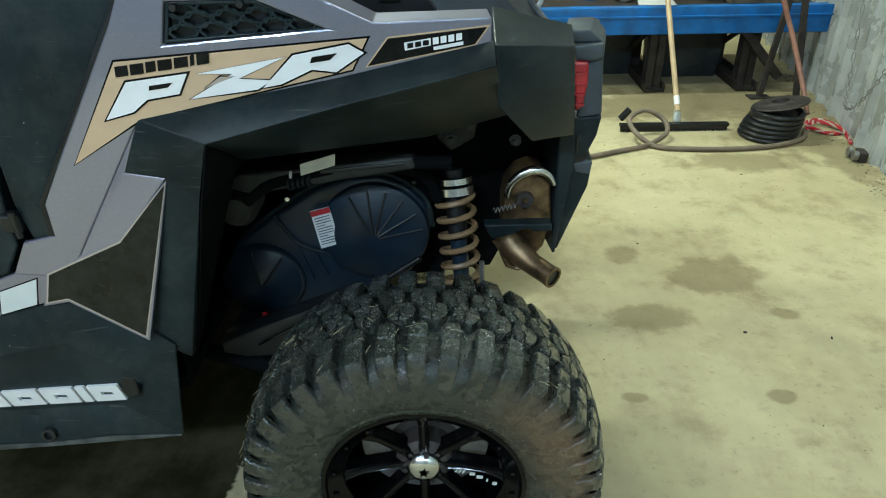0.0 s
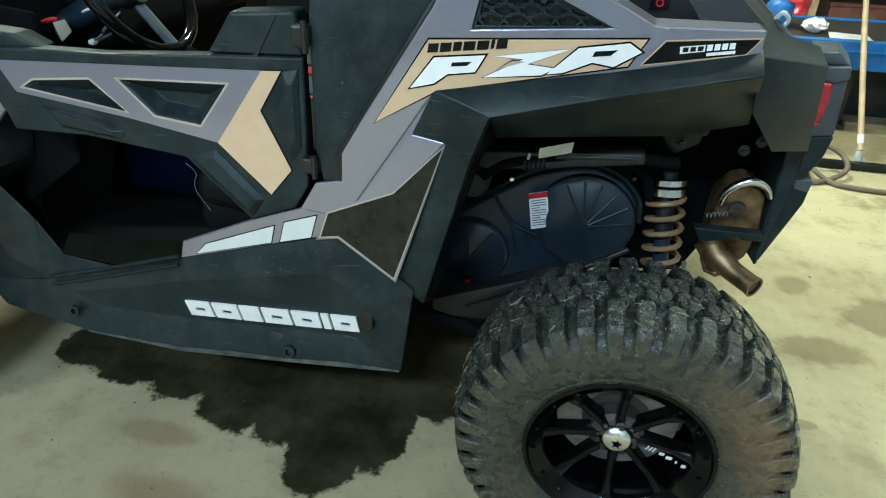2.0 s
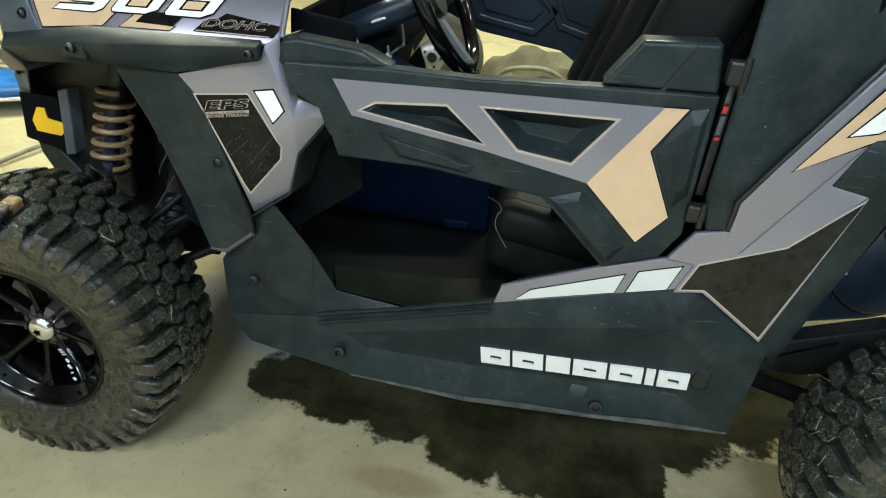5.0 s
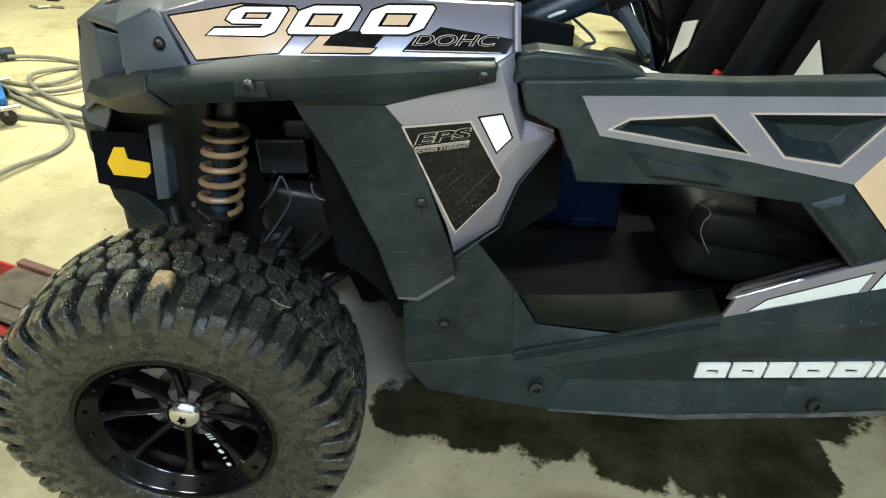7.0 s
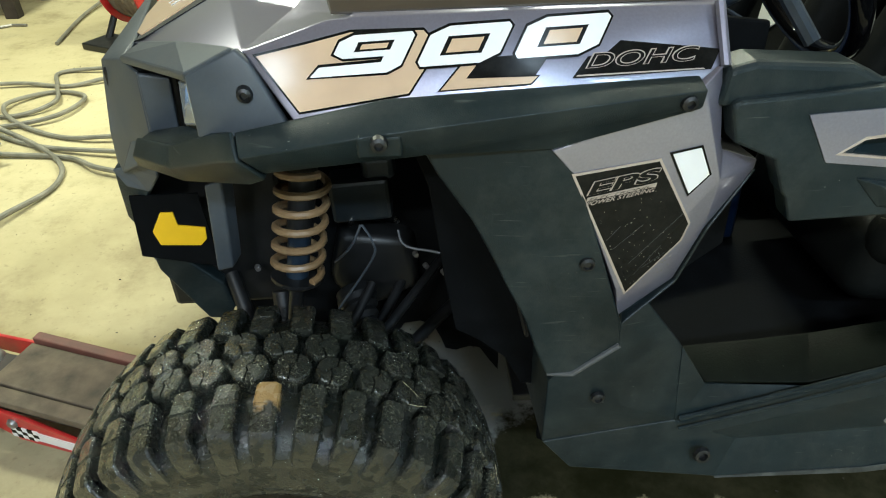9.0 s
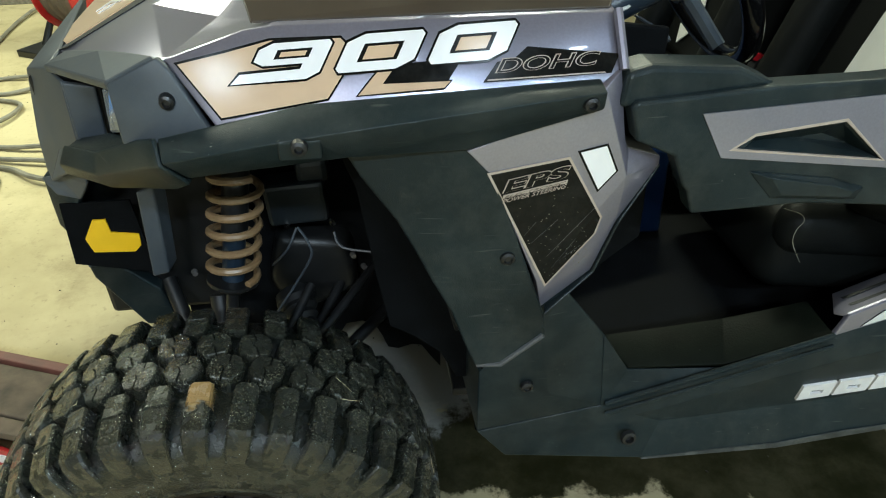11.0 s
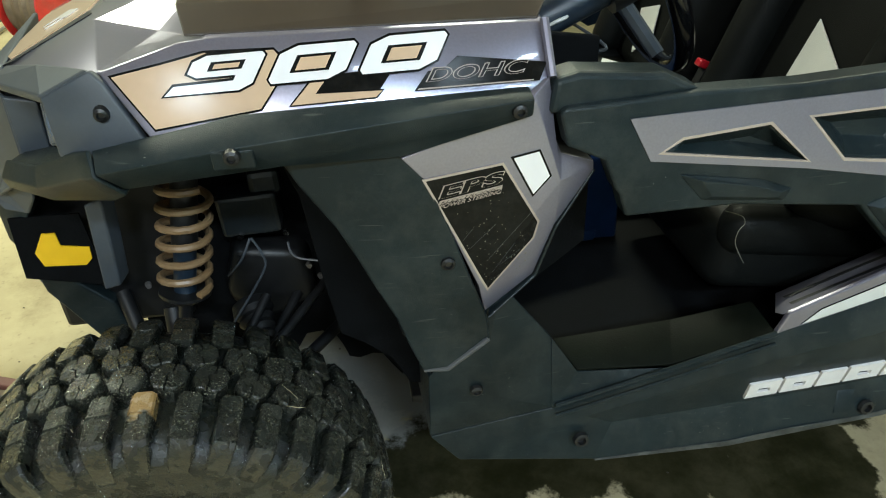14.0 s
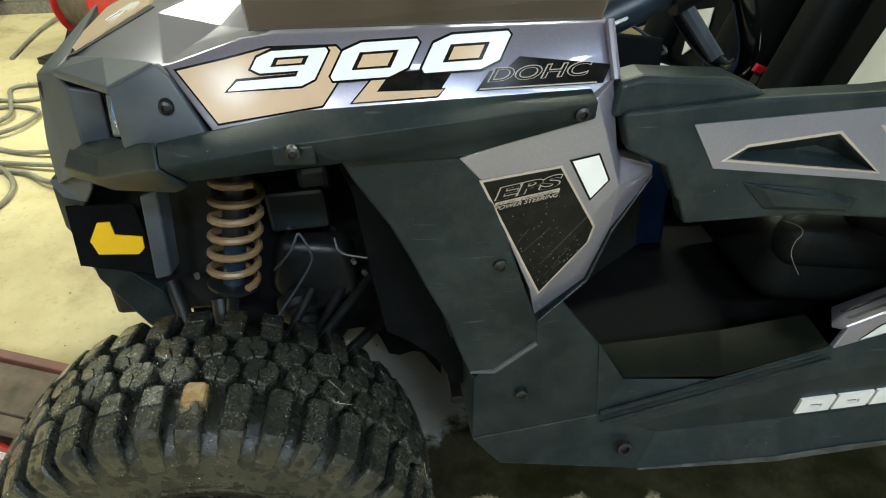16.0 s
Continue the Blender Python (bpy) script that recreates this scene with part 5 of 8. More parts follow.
fin = part("skid_fin", panel([(-2.254, 0.624), (-2.208, 0.622), (-2.143, 0.552), (-2.132, 0.495), (-2.150, 0.465), (-2.186, 0.470), (-2.250, 0.590)], lambda x, z: 0.40, 0.03, 0.005, segments=3), PLASTIC, lower)
part("fin_top", hull([(-2.254, 0.40, 0.612), (-2.252, 0.40, 0.634), (-2.207, 0.40, 0.629), (-2.200, 0.40, 0.612), (-2.252, 0.45, 0.65), (-2.200, 0.45, 0.645)], 0.003), GREY, fin)
# Black block added to darken the gaps behind the bumper.
part("front_backing", block(bmesh.new(), (0.24, 0.9, 0.48), pose(-2.135, MID + 0.08, 0.72), 0.01), BLACK, car, "black block backing the dark gaps behind the bumper")
sticker("yellow_sticker", [(-2.228, 0.692), (-2.207, 0.728), (-2.186, 0.728), (-2.184, 0.702), (-2.140, 0.695), (-2.142, 0.672), (-2.154, 0.660), (-2.221, 0.664)], lambda x, z: 0.372, YELLOW, lower, 0, 0.003, label="yellow L-shaped reflector sticker")
part("sticker_backing", panel([(-2.26, 0.64), (-2.25, 0.76), (-2.14, 0.76), (-2.13, 0.61)], lambda x, z: 0.376, 0.004, 0), INTERIOR, lower)
part("radiator_strut", shell([(-2.115, 0.345, 0.790), (-2.087, 0.345, 0.800), (-2.100, 0.345, 0.628), (-2.128, 0.345, 0.622), (-2.075, 0.375, 0.80), (-2.09, 0.375, 0.635)], [(0, 1, 2, 3), (1, 4, 5, 2)], 0.006, 0.003), GREY, car, "grey frame strut")


# wheels
TYRE_R, BLOCKS = 0.343, 38


def carcass(W):
    """Bare tyre about the y axis, outer face at y = 0."""
    c = W / 2
    prof = [(0.178, 0.026), (0.184, 0.010), (0.192, 0.000), (0.199, -0.0035), (0.2035, -0.006), (0.207, -0.005), (0.215, -0.009), (0.240, -0.016), (0.272, -0.0165), (0.292, -0.0115), (0.306, 0.004), (0.317, 0.032), (0.323, c),
            (0.317, W - 0.035), (0.306, W - 0.008), (0.294, W + 0.010), (0.27, W + 0.017), (0.225, W + 0.012), (0.178, W - 0.02)]
    return lathe(bmesh.new(), prof, sides=96)


def crown(y, W):
    return TYRE_R - 0.014 * abs((2 * y - W) / W) ** 2.4


def shoulder_block(W, rnd, long):
    """Outer tread block at angle 0 that runs over the shoulder and down the side wall as a rib."""
    bm = bmesh.new()
    path = [(0.064, 0.0, 0.0120), (0.060, 0.0, 0.0158), (0.034, 0.0, 0.0165), (0.0335, 0.0020, 0.0158), (0.031, 0.0020, 0.0158), (0.0305, 0.0006, 0.0165), (0.004, 0.0008, 0.0170)]
    rows = []
    for y, drop, half in path:
        y += rnd.uniform(-0.001, 0.001)
        r, mid = crown(y, W) - drop, 0.10 * (0.03 - y)
        rows.append((r, y, half, mid, 0.018, (1.0, 0.0)))
    for r, y, half in ((0.3265, -0.0045, 0.0172), (0.316, -0.0115, 0.0174), (0.302, -0.0150, 0.0178), (0.289 - 0.004 * long, -0.0165, 0.0176), (0.276 - 0.010 * long, -0.0176, 0.0165), (0.266 - 0.014 * long, -0.0150, 0.0140)):
        rows.append((r, y, half, 0.10 * (0.03 - y) + 0.02 * (0.330 - r), 0.010, (0.25, -0.97)))
    rings = []
    for r, y, half, mid, deep, (nr, ny) in rows:
        ring = []
        for off, sink in ((-half * 1.10, deep), (-half, 0.0026), (-half + 0.0030, 0.0), (half - 0.0030, 0.0), (half, 0.0026), (half * 1.10, deep)):
            rr, yy, a = r - nr * sink, y - ny * sink, (off + mid * 0.3) / TYRE_R
            ring.append(bm.verts.new((rr * math.cos(a), yy, rr * math.sin(a))))
        rings.append(ring)
    for p, q in zip(rings, rings[1:]):
        for k in range(5):
            bm.faces.new((p[k], p[k + 1], q[k + 1], q[k]))
    bm.faces.new(rings[0])
    bm.faces.new(rings[-1][::-1])
    return bm


def inner_block(W, y0, rnd, flip):
    """Six-sided middle block at angle 0 with a crooked sipe cut into its top."""
    bm = bmesh.new()
    L, A, sk = 0.0235 + rnd.uniform(-0.001, 0.001), 0.0225, 0.24 * flip
    out = [(-1.0, -0.30), (-0.62, -1.0), (0.52, -1.0), (1.0, -0.42), (1.0, 0.30), (0.62, 1.0), (-0.52, 1.0), (-1.0, 0.42)]
    cut = [(-0.05, -1.0), (0.02, -0.30), (0.22, 0.0), (-0.10, 0.35), (-0.02, 1.0)]
    g = 0.055
    left = out[:2] + [(u - g, v) for u, v in cut] + out[6:]
    right = [(u + g, v) for u, v in cut][::-1] + out[2:6]

    def ring(poly, h, k):
        vs = []
        for u, v in poly:
            ku = k if abs(u) > 0.35 else 1.0
            uu, vv = u * ku * L, v * k * A
            uu, vv = uu - vv * sk, vv + uu * sk
            yy = y0 + vv
            rr, a = crown(yy, W) + h, uu / TYRE_R
            vs.append(bm.verts.new((rr * math.cos(a), yy, rr * math.sin(a))))
        return vs

    for poly, levels in ((out, ((-0.021, 1.10), (-0.0062, 1.0))), (left, ((-0.0066, 1.0), (-0.0018, 0.985), (0.0, 0.91))), (right, ((-0.0066, 1.0), (-0.0020, 0.985), (-0.0004, 0.91)))):
        rings = [ring(poly, h + rnd.uniform(-0.0006, 0.0006), k) for h, k in levels]
        n = len(poly)
        for lo, hi in zip(rings, rings[1:]):
            for i in range(n):
                bm.faces.new((lo[i], lo[(i + 1) % n], hi[(i + 1) % n], hi[i]))
        bm.faces.new(rings[-1])
    return bm


def tread_meshes(W):
    """Shared meshes of the four rows across the tread, a few of each."""
    rnd = random.Random(8)
    rows = []
    for row in range(4):
        kinds = []
        for k in range(4):
            if row in (0, 3):
                bm = shoulder_block(W, rnd, k % 2)
                if row == 3:
                    for v in bm.verts:
                        v.co.y = W - v.co.y
            else:
                bm = inner_block(W, W / 2 + (-0.0225 if row == 1 else 0.0225), rnd, 1 if row == 1 else -1)
            bmesh.ops.recalc_face_normals(bm, faces=bm.faces[:])
            for f in bm.faces:
                f.smooth = True
            me = bpy.data.meshes.new("tread_block")
            bm.to_mesh(me)
            bm.free()
            me.set_sharp_from_angle(angle=radians(30))
            kinds.append(me)
        rows.append(kinds)
    return rows


def make_wheel(name, m, W, rubber, phase=0.0, straws=20, mud=None):
    """Wheel with its outer face towards -y."""
    w = new(name)
    w.parent = car
    w.matrix_basis = m
    w["label"] = "muddy knobbly tyre on a gloss black alloy rim"
    tyre = part("tyre", carcass(W), rubber, w, "muddy knobbly black tyre", smooth=True)
    rs = random.Random(name)
    step = 2 * math.pi / BLOCKS
    for row, kinds in enumerate(tread_meshes(W)):
        for me in kinds:
            me.materials.append(rubber)
        for i in range(BLOCKS):
            a = step * (i - (0.0, 0.44, 0.08, 0.52)[row]) + phase + rs.uniform(-0.006, 0.006)
            me = kinds[rs.randrange(4)]
            if mud is not None and row == 0 and i == mud:
                me = me.copy()
                me.materials.clear()
                me.materials.append(MUD_RUBBER)
            block_ob = new("tread_block", me)
            block_ob.parent = w
            block_ob.matrix_basis = Matrix.Rotation(-a, 4, "Y")
            if me.materials[0] is MUD_RUBBER:
                block_ob["label"] = "tread block caked in dried tan mud"
    bm = bmesh.new()
    for k in range(straws):
        ang, y = rs.uniform(0, 6.283), rs.uniform(-0.004, W * 0.6)
        r = crown(y, W) + 0.0006
        da, dy = rs.uniform(-0.09, 0.09), rs.uniform(-0.02, 0.02)
        tube(bm, [((r + h) * math.cos(ang + da * q), y + dy * q, (r + h) * math.sin(ang + da * q)) for q, h in ((0, 0.0), (0.5, rs.uniform(0, 0.002)), (1, rs.uniform(0, 0.006)))], rs.uniform(0.0002, 0.00045), 4)
    straw = part("straw", bm, STRAW, tyre, "dry grass bits caught in the tread")
    straw["kind"] = "stuff"
    rim = part("rim", lathe(bmesh.new(), [(0.176, 0.032), (0.190, 0.012), (0.188, 0.003), (0.181, 0.003), (0.176, 0.012), (0.152, 0.026), (0.148, 0.032), (0.149, 0.044), (0.166, 0.050), (0.168, 0.10), (0.168, W - 0.032), (0.19, W - 0.012), (0.186, W - 0.022)], sides=72), RIM_BLACK, w, "gloss black alloy rim", smooth=True)
    for i in range(8):
        mid = 2 * math.pi * i / 8 + 0.13
        bm = bmesh.new()
        rings = []
        for r, half, y in ((0.030, 0.0120, 0.058), (0.070, 0.0088, 0.053), (0.115, 0.0085, 0.044), (0.142, 0.0125, 0.033), (0.160, 0.0220, 0.022)):
            ring = [(-half, y + 0.006), (-half * 0.65, y), (-half * 0.3, y + 0.003), (half * 0.3, y + 0.003), (half * 0.65, y), (half, y + 0.006), (half * 0.9, y + 0.034), (-half * 0.9, y + 0.034)]
            c, sn = math.cos(mid), math.sin(mid)
            rings.append([bm.verts.new((r * c - k * sn, yy, r * sn + k * c)) for k, yy in ring])
        for p, q in zip(rings, rings[1:]):
            for k in range(8):
                bm.faces.new((p[k], p[(k + 1) % 8], q[(k + 1) % 8], q[k]))
        bm.faces.new(rings[0][::-1])
        bm.faces.new(rings[-1])
        soften(bm, 0.0010, 30)
        part("spoke", bm, RIM_BLACK, rim)
        for d in (-0.22, 0.22):
            part("rim_bolt", lathe(bmesh.new(), [(0, -0.003), (0.0035, -0.003), (0.0045, 0.003)], pose(0.166 * math.cos(mid + 0.39 + d), 0.016, 0.166 * math.sin(mid + 0.39 + d), 0, 0, 0), 8), RIM_BLACK, rim)
    part("rim_back", lathe(bmesh.new(), [(0.0, W - 0.05), (0.168, W - 0.05), (0.168, W - 0.044), (0, W - 0.044)], sides=40), INTERIOR, rim)
    part("hub", lathe(bmesh.new(), [(0, 0.056), (0.045, 0.060), (0.055, 0.070), (0.055, 0.11), (0.09, 0.12), (0.10, 0.17), (0, 0.17)], sides=32), DARK_STEEL, rim, smooth=True)
    cap = part("hub_cap", lathe(bmesh.new(), [(0, 0.040), (0.020, 0.041), (0.031, 0.047), (0.036, 0.058), (0.038, 0.070)], sides=40), CHROME, w, "brushed metal hub cap", smooth=True)
    bm = bmesh.new()
    vs = [bm.verts.new((r * math.cos(a), 0.0385, r * math.sin(a))) for r, a in ((0.013 if k % 2 == 0 else 0.005, math.pi / 2 + math.pi * k / 5) for k in range(10))]
    bm.faces.new(vs)
    bmesh.ops.solidify(bm, geom=bm.faces[:], thickness=0.002)
    part("star_emblem", bm, STEEL, cap)
    for k in range(5):
        a = 2 * math.pi * k / 5 + 0.3
        part("nut_slot", block(bmesh.new(), (0.009, 0.008, 0.012), pose(0.033 * math.cos(a), 0.051, 0.033 * math.sin(a), 0, -math.degrees(a) + 90, 0), 0.002), DARK_STEEL, cap)
    for k in range(3):
        part("white_bar", block(bmesh.new(), (0.0025, 0.001, 0.012), pose(0.062 + 0.007 * k, 0.0505 - 0.0006 * k, 0.004, 0, 20, 0), 0), VINYL_WHITE, rim)
    for k, wd in enumerate((0.014, 0.016, 0.004, 0.012)):
        part("white_bar", block(bmesh.new(), (wd * 0.75, 0.001, 0.0075), pose(0.092 + 0.014 * k, 0.0465 - 0.006 * k, 0.002), 0), VINYL_WHITE, rim)
    part("brake_disc", lathe(bmesh.new(), [(0.05, 0.115), (0.125, 0.115), (0.125, 0.121), (0.05, 0.121)], sides=40), STEEL, w, "worn steel brake disc")
    part("caliper", block(bmesh.new(), (0.07, 0.06, 0.10), pose(0.10, 0.15, 0.05), 0.01), STEEL, w)
    return w


HUB = 0.342
make_wheel("rear_wheel", pose(0, -0.043, HUB, 0, 8, 0), 0.235, RUBBER, radians(3), straws=120)
make_wheel("front_wheel", pose(-2.007, -0.043, HUB, 0, 55, 0), 0.228, WET_RUBBER, radians(8.37), straws=22, mud=14)
for nm, x, r in (("rear_wheel", 0.0, 30), ("front_wheel", -2.007, 70)):
    make_wheel(nm, pose(x, 2 * MID + 0.043, HUB, 0, r, 180), 0.215, RUBBER)


# shocks
def make_shock(name, top, bottom, turns, r, collar, span=0.62):
    """Coil-over shock from its upper to its lower eye."""
    s = new(name)
    s.parent = car
    s["label"] = "coil-over shock with a tan spring"
    a, b = Vector(top), Vector(bottom)
    d = b - a
    q = d.to_track_quat("Z", "Y").to_matrix()
    pts, L = [], d.length
    for i in range(turns * 16 + 1):
        t = i / (turns * 16)
        ang = 2 * math.pi * turns * t
        pts.append(a + q @ Vector((r * math.cos(ang), r * math.sin(ang), L * (0.17 + span * t))))
    part("spring", tube(bmesh.new(), pts, 0.0068, 8), SPRING, s, "tan coil spring", smooth=True)
    part("body", tube(bmesh.new(), [a, a + d * 0.45, a + d * 0.46, b], [0.022, 0.022, 0.012, 0.012], 16), BLACK, s, smooth=True)
    part("sleeve", tube(bmesh.new(), [a + d * 0.46, a + d * (span + 0.18)], 0.019, 16), PLASTIC_BLUE, s, smooth=True)
    part("lower_perch", tube(bmesh.new(), [a + d * (span + 0.18), a + d * (span + 0.195), a + d * (span + 0.24)], [r + 0.004, r + 0.004, 0.02], 20), BLACK, s)
    if collar:
        for u, v in ((0.04, 0.09), (0.10, 0.16)):
            part("collar", tube(bmesh.new(), [a + d * u, a + d * (u + 0.006), a + d * (v - 0.006), a + d * v], [r - 0.002, r + 0.004, r + 0.004, r - 0.002], 28), CHROME, s, "polished collar", smooth=True)
    return s


make_shock("rear_shock", (0.062, 0.50, 0.742), (0.088, 0.42, 0.40), 6, 0.041, True)
make_shock("front_shock", (-1.945, 0.36, 0.88), (-2.010, 0.30, 0.50), 6, 0.040, False, 0.49)

# engine bay
clutch = part("clutch_cover", bmesh.new(), PLASTIC_BLUE, car, "dark blue-black ribbed clutch cover", smooth=True)
bm = bmesh.new()
outline = [(-0.488, 0.44), (-0.478, 0.52), (-0.434, 0.585), (-0.345, 0.650), (-0.25, 0.710), (-0.17, 0.734), (-0.10, 0.740), (-0.04, 0.715), (0.000, 0.670), (0.010, 0.61), (-0.002, 0.545), (-0.04, 0.485), (-0.11, 0.450), (-0.24, 0.412), (-0.33, 0.355), (-0.42, 0.352), (-0.47, 0.385)]
bm.free()
old = clutch.data
tmp = panel(outline, lambda x, z: 0.475, 0.15, 0.025, segments=4)
for f in tmp.faces:
    f.smooth = True
tmp.to_mesh(old)
tmp.free()
old.set_sharp_from_angle(angle=radians(38))
for x, z, r, bulge, spokes in ((-0.394, 0.472, 0.100, 0.040, (0.9, 1.75)), (-0.118, 0.600, 0.126, 0.038, (0.12, 0.5, 0.9, 1.28, 1.65, 2.05))):
    dome = part("pulley_dome", lathe(bmesh.new(), [(0, -bulge), (r * 0.10, -bulge), (r * 0.88, -0.018), (r * 0.97, -0.010), (r, 0.004), (r, 0.02)], pose(x, 0.474, z), 56), PLASTIC_BLUE, clutch, smooth=True)
    for a in spokes:
        c, s = math.cos(a), math.sin(a)
        part("rib", tube(bmesh.new(), [(x + c * r * 0.1, 0.4735 - bulge, z + s * r * 0.1), (x + c * r * 0.88, 0.455, z + s * r * 0.88)], 0.0030, 6), BLACK, dome)
part("cover_seam", tube(bmesh.new(), smooth_path([(-0.345, 0.470, 0.645), (-0.300, 0.466, 0.575), (-0.235, 0.466, 0.545), (-0.12, 0.470, 0.49)], 6), 0.0035, 6), PLASTIC, clutch, smooth=True)
part("cover_rim", tube(bmesh.new(), smooth_path([(-0.434, 0.478, 0.588), (-0.345, 0.478, 0.655), (-0.25, 0.478, 0.716), (-0.17, 0.478, 0.740), (-0.10, 0.478, 0.746), (-0.04, 0.478, 0.720), (0.004, 0.478, 0.672), (0.015, 0.478, 0.61)], 6), 0.006, 8), PLASTIC, clutch, smooth=True)
for k in range(5):
    part("cover_fin", hull(slab([(-0.300 + 0.035 * k, 0.560 - 0.008 * k), (-0.296 + 0.035 * k, 0.560 - 0.008 * k), (-0.272 + 0.035 * k, 0.470 + 0.012 * k), (-0.276 + 0.035 * k, 0.470 + 0.012 * k)], 0.470, 0.01), 0.001), PLASTIC_BLUE, clutch)
label_plate = part("warning_label", shell([(-0.258, 0.452, 0.665), (-0.214, 0.452, 0.677), (-0.198, 0.452, 0.582), (-0.243, 0.452, 0.568)], [(0, 1, 2, 3)], 0.002, 0), WHITE, clutch, "white warning label with a red header")
part("red_header", shell([(-0.258, 0.449, 0.665), (-0.214, 0.449, 0.677), (-0.2115, 0.449, 0.664), (-0.2555, 0.449, 0.652)], [(0, 1, 2, 3)], 0.001, 0), RED, label_plate)
for k in range(11):
    o = 0.018 + 0.0066 * k
    xa, za = -0.2575 + 0.160 * o + 0.004, 0.665 - 1.0 * o
    wd = 0.035 if k % 4 != 3 else 0.020
    part("text_bar", shell([(xa, 0.4495, za), (xa + wd, 0.4495, za + wd * 0.28), (xa + wd + 0.0006, 0.4495, za + wd * 0.28 - 0.0016), (xa + 0.0006, 0.4495, za - 0.0016)], [(0, 1, 2, 3)], 0.001, 0), GREY, label_plate)
part("duct", tube(bmesh.new(), smooth_path([(-0.36, 0.45, 0.73), (-0.20, 0.43, 0.775), (-0.02, 0.44, 0.765), (0.03, 0.47, 0.68)], 8), 0.012, 10), INTERIOR, clutch, smooth=True)
part("drain_knob", lathe(bmesh.new(), [(0, -0.012), (0.008, -0.010), (0.009, 0), (0.009, 0.012)], pose(-0.392, 0.412, 0.402), 14), RED, clutch, "small red plug")
part("grey_tag", shell([(-0.236, 0.332, 0.831), (-0.165, 0.332, 0.852), (-0.168, 0.332, 0.828), (-0.237, 0.332, 0.807)], [(0, 1, 2, 3)], 0.002, 0), PALE_STEEL, car, "bare metal tag")
beam = part("bay_beam", hull(slab([(-0.404, 0.780), (-0.365, 0.806), (-0.20, 0.822), (-0.015, 0.838), (-0.012, 0.812), (-0.20, 0.792), (-0.345, 0.762)], 0.342, 0.05), 0.006, 3), DUSTY, car, "dusty dark frame beam over the clutch", smooth=True)
part("beam_slot", hull(slab([(-0.20, 0.815), (-0.03, 0.829), (-0.03, 0.822), (-0.20, 0.806)], 0.3395, 0.01), 0.002), BLACK, beam)
for k in range(5):
    part("bellows_ring", lathe(bmesh.new(), [(0.008, -0.003), (0.014, -0.003), (0.014, 0.003), (0.008, 0.003)], pose(-0.262 + 0.010 * k, 0.345, 0.785 + 0.002 * k, 0, 0, 75), 14), BLACK, beam)
part("white_clip", block(bmesh.new(), (0.006, 0.006, 0.016), pose(-0.258, 0.336, 0.808, 0, 10, 0), 0.002), WHITE, beam)
for x, z in ((-0.03, 0.865), (0.06, 0.850), (0.10, 0.880), (0.22, 0.868), (0.19, 0.845)):
    part("bay_bolt", lathe(bmesh.new(), [(0, -0.008), (0.006, -0.008), (0.007, 0), (0.012, 0.002), (0.012, 0.008)], pose(x, 0.40, z), 12), DUSTY, car, smooth=True)
part("bay_bracket", hull(slab([(0.02, 0.895), (0.115, 0.905), (0.11, 0.83), (0.06, 0.80), (0.03, 0.83)], 0.46, 0.03), 0.006), DUSTY, car, "dark shock tower bracket")
part("coil_wire", tube(bmesh.new(), [(0.150 + 0.0016 * k, 0.43 + 0.006 * math.cos(k * 1.2), 0.672 + 0.0004 * k + 0.006 * math.sin(k * 1.2)) for k in range(34)], 0.0013, 5), STEEL, car, "small exhaust retaining spring", smooth=True)
part("wiring_tube", tube(bmesh.new(), smooth_path([(-0.40, 0.36, 0.70), (-0.30, 0.35, 0.785), (-0.10, 0.36, 0.815), (0.06, 0.37, 0.815)], 8), 0.014, 10), INTERIOR, car, smooth=True)
part("intake_boot", lathe(bmesh.new(), [(0, -0.03), (0.03, -0.03), (0.04, -0.01), (0.04, 0.06)], pose(-0.384, 0.37, 0.722), 24), DUSTY, car, "dusty round rubber boot", smooth=True)
for x, y, z in ((-0.414, 0.30, 0.706), (-0.02, 0.43, 0.745), (-0.30, 0.44, 0.705)):
    part("bolt", lathe(bmesh.new(), [(0, -0.006), (0.005, -0.006), (0.006, 0), (0.006, 0.006)], pose(x, y, z), 10), CHROME, car)
# Added near-black sheets close the bay so that its depth reads as shade.
part("bay_wall", panel([(-0.62, 0.30), (-0.62, 0.98), (0.34, 1.02), (0.30, 0.70), (0.16, 0.40)], lambda x, z: 0.64, 0.02, 0), INTERIOR, car, "near-black sheet standing for the engine-bay shade")
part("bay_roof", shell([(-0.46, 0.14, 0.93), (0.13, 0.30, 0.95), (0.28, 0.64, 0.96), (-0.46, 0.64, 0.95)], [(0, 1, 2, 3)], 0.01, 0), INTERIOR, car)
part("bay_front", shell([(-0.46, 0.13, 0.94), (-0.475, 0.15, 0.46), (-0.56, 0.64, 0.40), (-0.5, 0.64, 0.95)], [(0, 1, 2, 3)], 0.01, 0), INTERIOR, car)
for a, b, r in (((-0.52, 0.36, 0.345), (0.02, 0.18, 0.335), 0.020), ((-0.30, 0.60, 0.30), (0.0, 0.26, 0.32), 0.018), ((-0.44, 0.38, 0.395), (-0.05, 0.40, 0.46), 0.012)):
    part("trailing_arm", tube(bmesh.new(), [a, b], r, 12), INTERIOR, car, smooth=True)
ARM_FACE = [(-0.46, 0.30, 0.420), (-0.358, 0.30, 0.449), (-0.284, 0.30, 0.488), (-0.147, 0.30, 0.548), (-0.46, 0.30, 0.387), (-0.409, 0.30, 0.375), (-0.29, 0.30, 0.379), (-0.10, 0.30, 0.440)]
